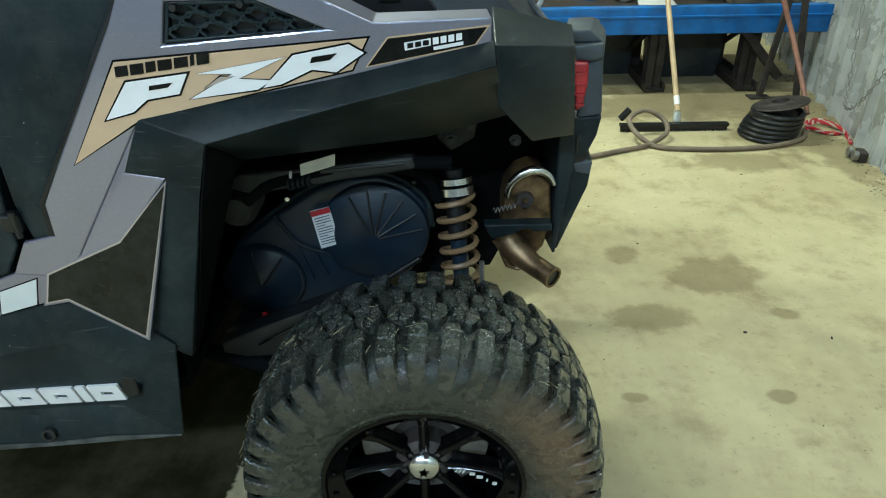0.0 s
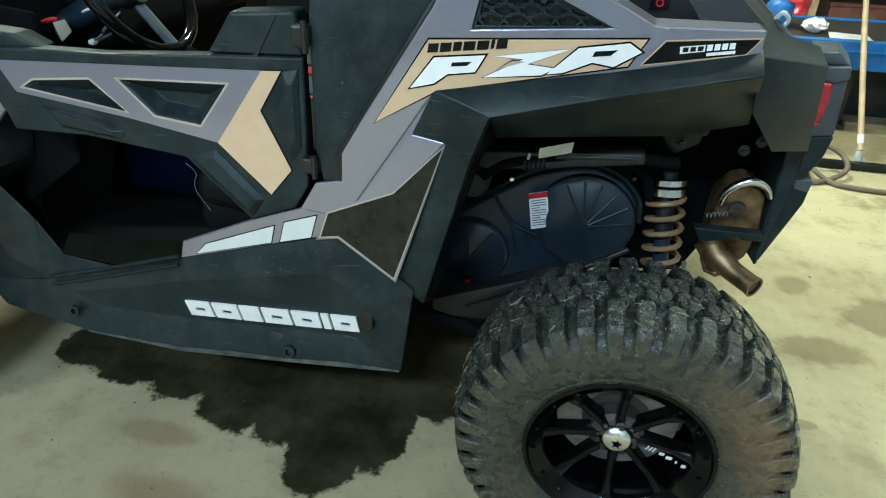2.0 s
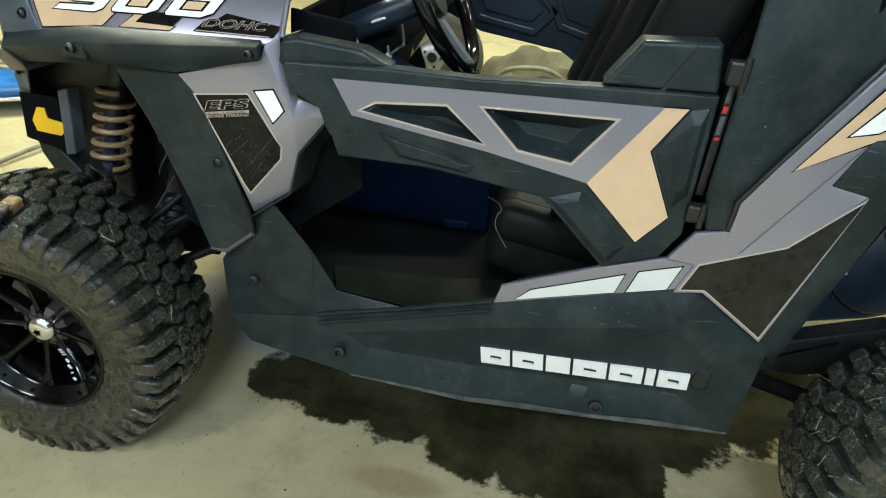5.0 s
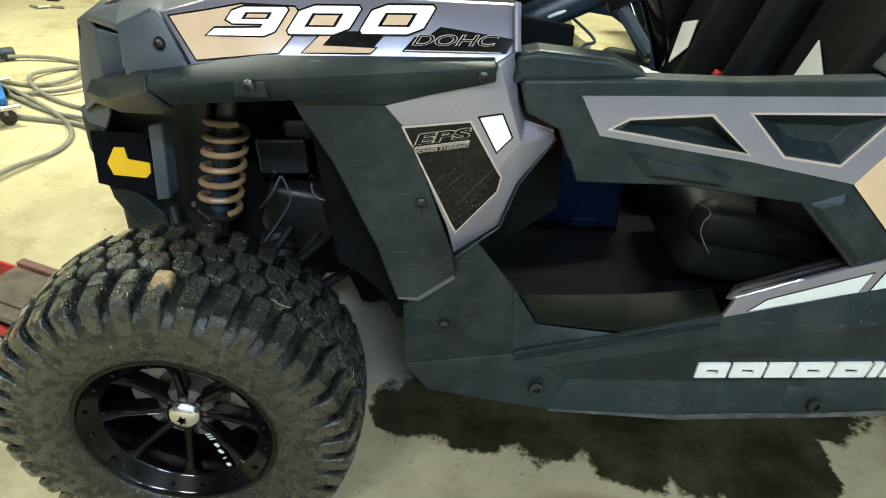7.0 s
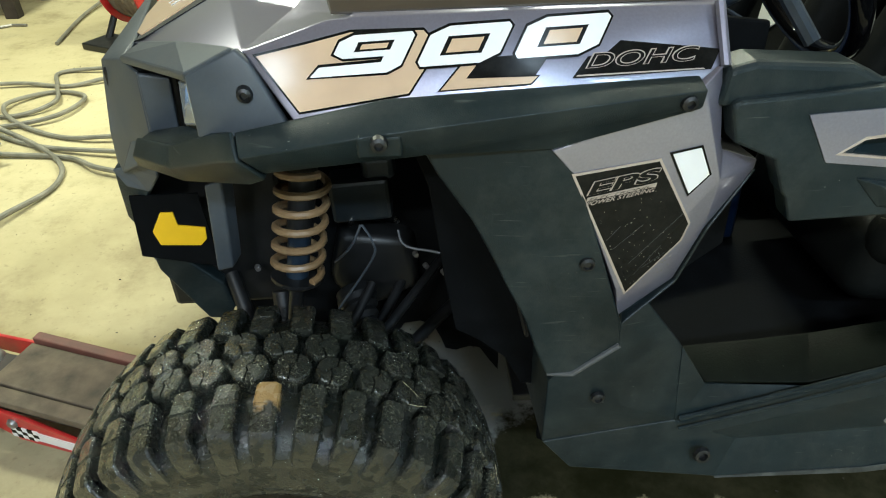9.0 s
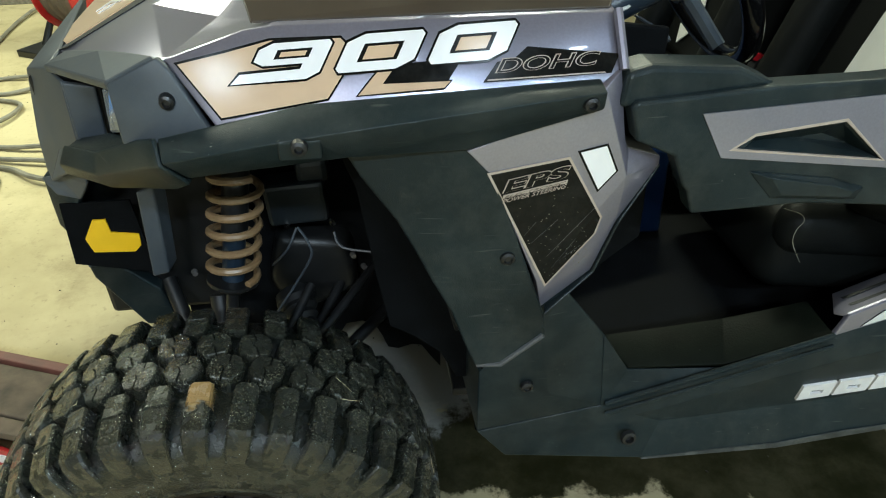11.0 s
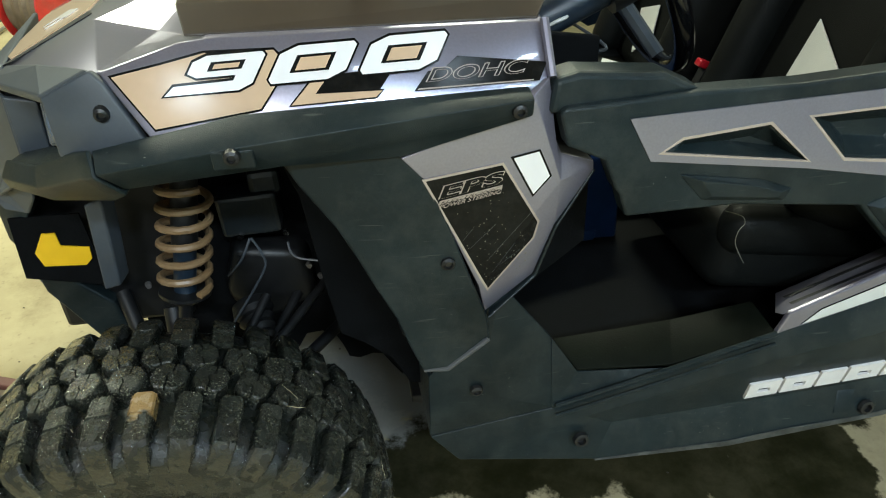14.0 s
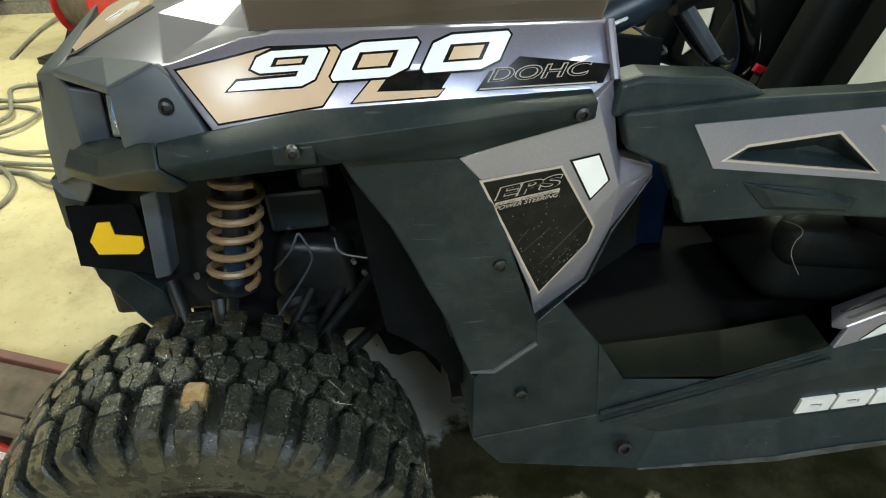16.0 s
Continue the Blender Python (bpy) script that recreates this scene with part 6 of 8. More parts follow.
part("rear_arm", hull(ARM_FACE + [(x, y + 0.05, z) for x, y, z in ARM_FACE], 0.006), BLACK, car, "broad black suspension arm", smooth=True)
part("arm_edge", tube(bmesh.new(), [(-0.375, 0.297, 0.412), (-0.24, 0.297, 0.490)], 0.003, 8), GLOSS_BLACK, car)
part("tie_rod", tube(bmesh.new(), [(-0.15, 0.36, 0.500), (-0.01, 0.36, 0.596)], 0.007, 10), BLACK, car, smooth=True)
part("lower_tray", block(bmesh.new(), (0.14, 0.10, 0.03), pose(-0.40, 0.42, 0.372), 0.006), BLACK, car)
part("axle_shaft", tube(bmesh.new(), [(0.0, 0.10, HUB), (0.02, 0.62, 0.42)], 0.022, 12), BLACK, car, smooth=True)
part("skid_plate", block(bmesh.new(), (1.02, 1.05, 0.02), pose(-1.09, MID + 0.05, 0.275), 0.004), BLACK, car, "black skid plate")
part("sway_link", tube(bmesh.new(), [(0.125, 0.40, 0.56), (0.13, 0.39, 0.40)], 0.006, 10), STEEL, car)
part("sway_clamp", lathe(bmesh.new(), [(0.012, -0.02), (0.024, -0.02), (0.024, 0.02), (0.012, 0.02)], pose(0.135, 0.37, 0.455), 20, ), STEEL, car)

# exhaust
muffler = part("muffler", panel([(0.174, 0.60), (0.174, 0.66), (0.180, 0.705), (0.206, 0.738), (0.232, 0.748), (0.258, 0.742), (0.278, 0.718), (0.286, 0.63), (0.270, 0.56), (0.228, 0.508), (0.199, 0.503), (0.176, 0.530)], lambda x, z: 0.46, 0.10, 0.022, segments=4), RUST, car, "heat-tinted golden brown steel muffler", smooth=True)
arc = smooth_path([(0.180, 0.446, 0.697), (0.189, 0.445, 0.731), (0.218, 0.443, 0.757), (0.248, 0.443, 0.761), (0.270, 0.445, 0.747), (0.282, 0.447, 0.725)], 6)
part("heat_shield", tube(bmesh.new(), arc, [0.006 + 0.0045 * math.sin(math.pi * k / (len(arc) - 1)) for k in range(len(arc))], 10), CHROME, muffler, "bright curved heat shield", smooth=True)
part("seam", tube(bmesh.new(), [(0.176, 0.458, 0.60), (0.174, 0.458, 0.545), (0.188, 0.458, 0.512), (0.214, 0.458, 0.502), (0.236, 0.458, 0.515)], 0.005, 8), RUST, muffler, smooth=True)
part("flange", lathe(bmesh.new(), [(0.008, -0.004), (0.018, -0.004), (0.020, 0.006), (0.008, 0.006)], pose(0.222, 0.455, 0.685), 16), DARK_STEEL, muffler)
pipe = [(0.182, 0.475, 0.590), (0.205, 0.455, 0.558), (0.242, 0.42, 0.539), (0.281, 0.375, 0.532)]
part("tailpipe", tube(bmesh.new(), pipe, [0.036, 0.033, 0.0250, 0.0240], 24, cap=False), RUST, muffler, "rusty golden brown tailpipe", smooth=True)
part("pipe_bore", tube(bmesh.new(), [pipe[2], pipe[3]], 0.0205, 20), BLACK, muffler)
part("pipe_lip", lathe(bmesh.new(), [(0.020, -0.003), (0.0255, -0.003), (0.0255, 0.004), (0.020, 0.004)], Matrix.Translation(pipe[3]) @ (Vector(pipe[3]) - Vector(pipe[2])).to_track_quat("Y", "Z").to_matrix().to_4x4(), 20), RUST, muffler)
part("bracket", panel([(0.128, 0.653), (0.276, 0.655), (0.278, 0.634), (0.236, 0.634), (0.226, 0.640), (0.208, 0.638), (0.196, 0.628), (0.147, 0.617)], lambda x, z: 0.40, 0.03, 0.004), PLASTIC, car, "dark plastic exhaust bracket")

# tail lamp, rear bumper, cargo bed
tail = part("tail_light", hull(slab([(0.301, 0.993), (0.329, 0.992), (0.331, 0.950), (0.324, 0.904), (0.311, 0.895)], 0.43, 0.05, 0.01), 0.004), RED, car, "red ribbed tail light lens")
for k in range(4):
    part("lens_rib", hull(slab([(0.304 + 0.0015 * k, 0.975 - 0.021 * k), (0.327, 0.975 - 0.021 * k), (0.327, 0.969 - 0.021 * k), (0.304 + 0.0015 * k, 0.969 - 0.021 * k)], 0.426, 0.01), 0.0015), RED, tail)
rear = part("rear_bumper", hull(slab([(0.334, 0.996), (0.363, 0.999), (0.372, 0.875), (0.320, 0.868)], 0.46, MID - 0.46, 0.06), 0.006, 3), GREY, car, "grey-blue plastic rear bumper", smooth=True)
part("top_cap", hull(slab([(0.278, 1.047), (0.332, 1.049), (0.360, 1.024), (0.302, 1.022)], 0.46, 0.12, 0.03), 0.005, 3), GREY, rear, smooth=True)
part("lamp_hood", hull(slab([(0.300, 1.022), (0.358, 1.025), (0.361, 0.999), (0.333, 0.991), (0.305, 0.994)], 0.445, 0.13, 0.03), 0.004, 3), GREY, rear, smooth=True)
low = part("lower_block", hull(slab([(0.314, 0.872), (0.372, 0.876), (0.365, 0.832), (0.349, 0.794), (0.316, 0.775)], 0.455, 0.345, 0.05), 0.005, 3), PLASTIC, rear, smooth=True)
part("slot", hull(slab([(0.322, 0.833), (0.332, 0.836), (0.332, 0.800), (0.323, 0.795)], 0.4525, 0.01), 0.002), BLACK, low, "dark drain slot")
part("notch", hull(slab([(0.318, 0.776), (0.350, 0.790), (0.350, 0.775), (0.318, 0.762)], 0.468, 0.3), 0.001), BLACK, rear)
part("lower_wing", hull(slab([(0.321, 0.764), (0.366, 0.767), (0.361, 0.709), (0.304, 0.548), (0.289, 0.548)], 0.47, 0.33, 0.03), 0.005, 3), PLASTIC, rear, smooth=True)
# Light on the wing's upper facet is put into a paler colour.
part("wing_top", hull([(0.322, 0.468, 0.766), (0.366, 0.468, 0.769), (0.362, 0.467, 0.738), (0.330, 0.467, 0.745), (0.345, 0.50, 0.77)], 0.002), GREY, rear, "upper facet of the bumper wing, painted paler as if lit")
part("inner_plate", panel([(0.286, 0.845), (0.317, 0.845), (0.323, 0.770), (0.300, 0.600), (0.295, 0.550), (0.288, 0.550), (0.291, 0.649)], lambda x, z: 0.449, 0.012, 0.003), PLASTIC, rear, "dusty dark inner plate")
part("inner_return", shell([(0.286, 0.452, 0.845), (0.289, 0.452, 0.55), (0.27, 0.62, 0.55), (0.27, 0.62, 0.86)], [(0, 1, 2, 3)], 0.008, 0.002), PLASTIC, rear)
BY = 0.60
bed = part("cargo_bed", shell(
    [(-0.20, 0.42, 1.02), (-0.20, BY, 1.42), (-0.06, BY, 1.42), (0.075, BY, 1.20), (0.215, BY, 1.085), (0.27, 0.48, 1.02), (0.27, 1.18, 1.02), (-0.20, 1.18, 1.02), (-0.20, 1.18, 1.35), (0.10, 1.18, 1.20)],
    [(0, 1, 2, 3, 4, 5), (0, 5, 6, 7), (7, 6, 9, 8)], 0.012, 0.006, 2), BLACK, car, "black plastic cargo bed")
rail_path = [(-0.055, BY - 0.005, 1.41), (0.078, BY - 0.005, 1.203), (0.218, BY - 0.005, 1.088), (0.262, 0.50, 1.045)]
part("bed_rail", tube(bmesh.new(), rail_path, 0.007, 8), GREY, bed, smooth=True)
for k in (0.18, 0.52, 0.86):
    p = Vector(rail_path[1]).lerp(Vector(rail_path[2]), k)
    part("rail_slot", block(bmesh.new(), (0.030, 0.008, 0.009), pose(p.x - 0.012, p.y - 0.002, p.z - 0.016, 0, 40, 0), 0.002), INTERIOR, bed)
part("bed_tie", tube(bmesh.new(), smooth_path([(0.225, BY - 0.02, 1.085), (0.235, BY - 0.03, 1.10), (0.25, BY - 0.025, 1.085), (0.24, BY - 0.02, 1.065)], 6), 0.005, 8), VINYL_WHITE, bed, "white plastic tie", smooth=True)
part("bed_shoulder", panel([(-0.20, 1.03), (-0.20, 1.30), (-0.02, 1.19), (0.05, 1.10), (0.05, 1.03)], lambda x, z: 0.335, 0.01, 0.003), BLACK, bed)
wl = part("warning_label", panel([(-0.060, 1.130), (-0.025, 1.130), (-0.025, 1.185), (-0.060, 1.185)], lambda x, z: 0.33, 0.001, 0), INK, bed, "small warning label")
part("orange_header", panel([(-0.059, 1.152), (-0.026, 1.152), (-0.026, 1.160), (-0.059, 1.160)], lambda x, z: 0.3285, 0.001, 0), YELLOW, wl)
part("red_sign", lathe(bmesh.new(), [(0.0045, 0), (0.0075, 0), (0.0075, 0.001), (0.0045, 0.001)], pose(-0.043, 0.3285, 1.142), 20), RED, wl)

# front suspension and electronics seen in the arch
for a, b, r in (((-2.13, 0.42, 0.56), (-2.02, 0.20, 0.36), 0.014), ((-1.87, 0.42, 0.52), (-1.99, 0.20, 0.40), 0.009), ((-2.03, 0.36, 0.56), (-2.02, 0.28, 0.42), 0.017), ((-1.80, 0.50, 0.49), (-1.95, 0.22, 0.38), 0.010), ((-1.66, 0.55, 0.40), (-1.98, 0.22, 0.33), 0.013), ((-2.1, 0.6, 0.36), (-2.0, 0.22, 0.31), 0.014)):
    part("suspension_arm", tube(bmesh.new(), [a, b], r, 12), BLACK, car, smooth=True)
part("gear_case", hull([(-1.93, 0.47, 0.60), (-1.80, 0.47, 0.58), (-1.78, 0.47, 0.47), (-1.90, 0.46, 0.42), (-1.96, 0.47, 0.50), (-1.93, 0.55, 0.62), (-1.78, 0.55, 0.58), (-1.78, 0.55, 0.42), (-1.95, 0.55, 0.42)], 0.016, 3), BLACK, car, "mud-splashed front gear case", smooth=True)
part("axle_boot", lathe(bmesh.new(), [(0.018, -0.06), (0.026, -0.05), (0.022, -0.04), (0.031, -0.03), (0.027, -0.02), (0.036, -0.01), (0.032, 0.0), (0.041, 0.01), (0.038, 0.03), (0, 0.03)], pose(-1.90, 0.42, 0.47, 25, 0, 20), 20), BLACK, car, "ribbed axle boot", smooth=True)
part("steering_rod", tube(bmesh.new(), [(-1.72, 0.50, 0.53), (-1.84, 0.33, 0.49), (-1.93, 0.24, 0.46)], [0.009, 0.009, 0.006], 10), BLACK, car, smooth=True)
for x, y, z in ((-1.785, 0.46, 0.555), (-1.765, 0.46, 0.525), (-2.075, 0.40, 0.585), (-2.045, 0.40, 0.552), (-1.73, 0.47, 0.50)):
    part("arch_bolt", lathe(bmesh.new(), [(0, -0.006), (0.005, -0.006), (0.006, 0.004)], pose(x, y, z, 0, 0, 20), 8), STEEL, car)
box = part("control_box", block(bmesh.new(), (0.110, 0.06, 0.085), pose(-1.880, 0.47, 0.690, 0, -3, 0), 0.008), TUB, car, "dark grey electronic control box")
part("box_top", block(bmesh.new(), (0.06, 0.05, 0.05), pose(-1.845, 0.475, 0.750, 0, -3, 0), 0.012), TUB, box)
for x in (-1.901, -1.817):
    part("screw", lathe(bmesh.new(), [(0, -0.004), (0.006, -0.004), (0.0065, 0.004)], pose(x, 0.438, 0.650), 10), CHROME, box)
for path in (((-1.882, 0.42, 0.655), (-1.900, 0.41, 0.62), (-1.920, 0.42, 0.590), (-1.940, 0.44, 0.560)), ((-1.880, 0.42, 0.655), (-1.862, 0.40, 0.63), (-1.866, 0.40, 0.59), (-1.938, 0.40, 0.477)), ((-1.815, 0.42, 0.64), (-1.801, 0.40, 0.617), (-1.729, 0.38, 0.607), (-1.671, 0.34, 0.58))):
    part("cable", tube(bmesh.new(), smooth_path(path, 6), 0.0025, 6), GREY, car, smooth=True)
# Near-black sheet, lower edge cut along the dark outline; it stands for shade.
part("arch_shade_sheet", shell([(-2.14, 0.52, 0.98), (-1.70, 0.52, 0.98), (-1.60, 0.52, 0.55), (-1.60, 0.52, 0.16), (-1.625, 0.52, 0.20), (-1.645, 0.52, 0.236), (-1.668, 0.52, 0.242), (-1.70, 0.52, 0.232), (-1.724, 0.52, 0.240), (-1.735, 0.52, 0.275), (-1.752, 0.52, 0.315), (-1.78, 0.52, 0.328), (-1.815, 0.52, 0.324), (-1.84, 0.52, 0.28), (-2.14, 0.52, 0.26)], [tuple(range(15))], 0.01, 0), INTERIOR, car, "near-black sheet standing for the shade inside the arch")
part("arch_roof", shell([(-2.09, 0.36, 0.95), (-1.66, 0.14, 0.97), (-1.66, 0.56, 0.98), (-2.12, 0.56, 0.97)], [(0, 1, 2, 3)], 0.008, 0), BLACK, car)
part("arch_rear", shell([(-1.70, 0.14, 0.95), (-1.62, 0.14, 0.62), (-1.60, 0.14, 0.40), (-1.60, 0.56, 0.40), (-1.62, 0.56, 0.62), (-1.68, 0.56, 0.95)], [(0, 1, 4, 5)], 0.008, 0.004), BLACK, car)

# cabin
part("cabin_floor", block(bmesh.new(), (1.09, 1.30, 0.03), pose(-1.02, MID, 0.44), 0.004), INTERIOR, car, "black cabin floor")
part("firewall", shell([(-1.55, 0.20, 0.42), (-1.55, 1.4, 0.42), (-1.43, 1.4, 1.10), (-1.43, 0.20, 1.08)], [(0, 1, 2, 3)], 0.01, 0.004), INTERIOR, car, "dark blue-black firewall")
part("kick_panel", shell([(-1.45, 0.20, 1.08), (-1.33, 0.22, 1.06), (-1.31, 0.22, 0.72), (-1.47, 0.20, 0.60)], [(0, 1, 2, 3)], 0.01, 0.004), INTERIOR, car)
console = part("centre_tunnel", hull([(-1.52, 0.62, 0.45), (-1.52, 0.98, 0.45), (-1.06, 0.60, 0.45), (-1.06, 1.00, 0.45), (-1.07, 0.61, 0.66), (-1.07, 0.99, 0.66), (-1.45, 0.63, 0.82), (-1.45, 0.97, 0.82), (-1.53, 0.63, 0.82), (-1.53, 0.97, 0.82)], 0.012, 3), DEEP_BLUE, car, "deep blue centre tunnel", smooth=True)
part("tunnel_step", hull(slab([(-1.19, 0.478), (-1.115, 0.480), (-1.12, 0.455), (-1.19, 0.452)], 0.595, 0.03), 0.004), DEEP_BLUE, console)
part("rear_bulkhead", shell([(-0.60, 0.12, 0.44), (-0.60, 1.45, 0.44), (-0.45, 1.45, 1.45), (-0.45, 0.14, 1.45)], [(0, 1, 2, 3)], 0.01, 0.004), INTERIOR, car)
dash = part("dashboard", block(bmesh.new(), (0.18, 0.96, 0.16), pose(-1.40, MID + 0.12, 1.0, 0, -15, 0), 0.04, 4), INTERIOR, car, "dark moulded dashboard", smooth=True)


def make_seat(y):
    """Bucket seat, black vinyl with pale inserts."""
    s = new("seat")
    s.parent = car
    s["label"] = "black vinyl bucket seat with white diamond inserts"
    part("base", block(bmesh.new(), (0.37, 0.44, 0.16), pose(-0.855, y, 0.604, 0, 8, 0), 0.05, 5), VINYL, s, smooth=True)
    lean = pose(-0.70, y, 0.98, 0, 17, 0)
    part("backrest", block(bmesh.new(), (0.12, 0.44, 0.66), lean, 0.05, 5), VINYL, s, smooth=True)
    for k in (-1, 1):
        part("bolster", block(bmesh.new(), (0.15, 0.09, 0.60), lean @ pose(-0.06, k * 0.20, -0.02, 0, 0, k * 18), 0.04, 5), VINYL, s, smooth=True)
        part("base_bolster", block(bmesh.new(), (0.35, 0.08, 0.10), pose(-0.855, y + k * 0.19, 0.659, 0, 8, 0), 0.04, 5), VINYL, s, smooth=True)
    return s


for y, backs, seats in ((0.46, [(0.51, 0.86), (0.39, 0.92), (0.505, 0.985)], [(-1.02, 0.46), (-0.90, 0.40), (-0.86, 0.48), (-0.95, 0.53)]),
                        (1.08, [(1.13, 0.73), (1.06, 0.80), (1.09, 0.87), (1.18, 0.84)], [(-0.98, 1.04), (-0.90, 1.03), (-0.84, 1.10), (-0.92, 1.16)])):
    s = make_seat(y)
    part("white_insert", shell([(-0.705 - 0.30 * (0.98 - z) - 0.068, yy, z) for yy, z in backs], [tuple(range(len(backs)))], 0.004, 0.001, 2, (-1, 0, 0)), VINYL_WHITE, s, "white vinyl insert")
    part("white_insert", shell([(x, yy, 0.716 - 0.14 * (x + 0.98)) for x, yy in seats], [tuple(range(len(seats)))], 0.004, 0.001, 2, (0, 0, 1)), VINYL_WHITE, s, "white vinyl insert")
part("seat_stitching", tube(bmesh.new(), smooth_path([(-1.045, 0.248, 0.735), (-1.020, 0.234, 0.730), (-1.012, 0.231, 0.716), (-1.020, 0.231, 0.700), (-1.018, 0.231, 0.672), (-0.990, 0.231, 0.628)], 6), 0.0007, 6), CORD, car, "white seat stitching", smooth=True)
buckle = part("seatbelt_buckle", block(bmesh.new(), (0.05, 0.03, 0.07), pose(-0.83, 0.75, 0.78, 0, 20, 0), 0.006), BLACK, car, "black seat-belt buckle with red button")
part("release_button", block(bmesh.new(), (0.035, 0.026, 0.018), pose(-0.843, 0.75, 0.82, 0, 20, 0), 0.004), RED, buckle)
# levers, tag and loose wires under the end of the dashboard
part("red_lever", tube(bmesh.new(), [(-1.491, 0.345, 0.996), (-1.465, 0.34, 1.006), (-1.439, 0.345, 1.013), (-1.42, 0.45, 1.0)], [0.006, 0.007, 0.007, 0.004], 8), RED, dash, "red plastic lever")
part("paper_tag", shell([(-1.42, 0.37, 1.005), (-1.384, 0.37, 1.015), (-1.366, 0.362, 0.989), (-1.394, 0.355, 0.965)], [(0, 1, 2, 3)], 0.0012, 0), PAPER, dash, "creased cream paper tag")
part("tag_wire", tube(bmesh.new(), [(-1.402, 0.37, 1.008), (-1.40, 0.40, 1.02), (-1.39, 0.45, 1.01)], 0.0012, 5), GREY, dash)
part("red_connector", block(bmesh.new(), (0.028, 0.05, 0.012), pose(-1.364, 0.43, 1.035, 0, -18, 0), 0.003), RED, dash, "small red connector")
part("white_wire", tube(bmesh.new(), smooth_path([(-1.37, 0.46, 1.00), (-1.354, 0.40, 1.025), (-1.334, 0.39, 1.036), (-1.314, 0.40, 1.044), (-1.31, 0.45, 1.05)], 5), 0.0035, 6), VINYL_WHITE, dash, "pale loose wire", smooth=True)
part("grey_wire", tube(bmesh.new(), smooth_path([(-1.33, 0.46, 0.97), (-1.30, 0.36, 0.972), (-1.297, 0.34, 0.975), (-1.28, 0.36, 0.99), (-1.266, 0.35, 1.004), (-1.30, 0.46, 1.02)], 5), 0.003, 6), GREY, dash, "grey loose wire", smooth=True)
part("wire_plug", block(bmesh.new(), (0.014, 0.02, 0.010), pose(-1.297, 0.342, 0.975, 0, 20, 0), 0.003), VINYL_WHITE, dash, "white wire plug")
steer = new("steering_wheel")
steer.parent = car
steer["label"] = "black padded steering wheel on its column"
WM = pose(-1.21, 0.42, 1.10, 0, 62, 0)
ring = [WM @ Vector((0.165 * math.cos(a), 0.165 * math.sin(a), 0)) for a in (2 * math.pi * k / 48 for k in range(49))]
part("grip", tube(bmesh.new(), ring, 0.016, 12, cap=False), GLOSS_BLACK, steer, smooth=True)
for a in (0.0, 2.2, 4.08):
    part("spoke", tube(bmesh.new(), [WM @ Vector((0.03 * math.cos(a), 0.03 * math.sin(a), -0.03)), WM @ Vector((0.16 * math.cos(a), 0.16 * math.sin(a), 0))], 0.013, 8), GREY, steer)
part("hub", tube(bmesh.new(), [WM @ Vector((0, 0, -0.05)), WM @ Vector((0, 0, -0.005))], 0.045, 20), BLACK, steer, smooth=True)
part("column", tube(bmesh.new(), [WM @ Vector((0, 0, -0.05)), (-1.45, 0.42, 0.98)], 0.03, 14), PLASTIC_BLUE, steer, smooth=True)

# far side: door seen from inside and plain body skins
far_y = 2 * MID - 0.10
FAR = [(-1.43, 1.05), (-1.40, 0.86), (-1.25, 0.80), (-0.95, 0.765), (-0.84, 0.70), (-0.70, 0.74), (-0.675, 0.79), (-0.674, 1.08), (-0.85, 1.09), (-1.085, 1.04), (-1.30, 1.06)]
fd = part("far_door", panel(FAR, lambda x, z: far_y, 0.03, 0.006), PLASTIC_BLUE, car, "far half door seen from inside, blue-black")
for W in ([(-1.30, 0.97), (-1.26, 0.86), (-1.06, 0.83), (-1.00, 0.90), (-1.10, 0.99)], [(-1.02, 0.985), (-0.96, 0.86), (-0.84, 0.83), (-0.76, 0.90), (-0.78, 0.99)]):
    part("inner_rib", panel(inset(W, -0.02), lambda x, z: far_y - 0.016, 0.014, 0.005, holes=[inset(W, 0.006)]), PLASTIC_BLUE, fd)
    part("inner_pad", panel(inset(W, 0.022), lambda x, z: far_y - 0.010, 0.010, 0.004), PLASTIC_BLUE, fd)
part("far_rocker", panel([(-0.46, 0.36), (-0.46, 0.60), (-0.60, 0.70), (-0.99, 0.57), (-1.38, 0.45), (-1.48, 0.72), (-1.60, 0.55), (-1.58, 0.36)], lambda x, z: far_y, 0.01, 0.003), PLASTIC, car)
part("far_skin", panel([(-0.46, 0.92), (0.30, 1.0), (0.12, 1.13), (-0.06, 1.13), (-0.35, 1.26), (-0.65, 1.26), (-0.68, 0.75), (-0.5, 0.6)], lambda x, z: far_y, 0.01, 0.003), SILVER, car)
part("far_hood_skin", panel([(-2.1, 0.96), (-1.97, 1.07), (-1.43, 1.10), (-1.37, 0.93), (-1.5, 0.69), (-1.62, 0.95)], lambda x, z: far_y, 0.01, 0.003), SILVER, car)
part("hood_far_half", shell([(-1.43, MID, 1.175), (-1.85, MID, 1.150), (-2.06, MID, 1.075), (-2.24, MID, 0.985), (-2.15, far_y - 0.3, 0.98), (-2.0, far_y, 1.06), (-1.85, far_y, 1.09), (-1.43, far_y, 1.10)], [(0, 1, 6, 7), (1, 2, 5, 6), (2, 3, 4, 5)], 0.005, 0.004), SILVER, hood)


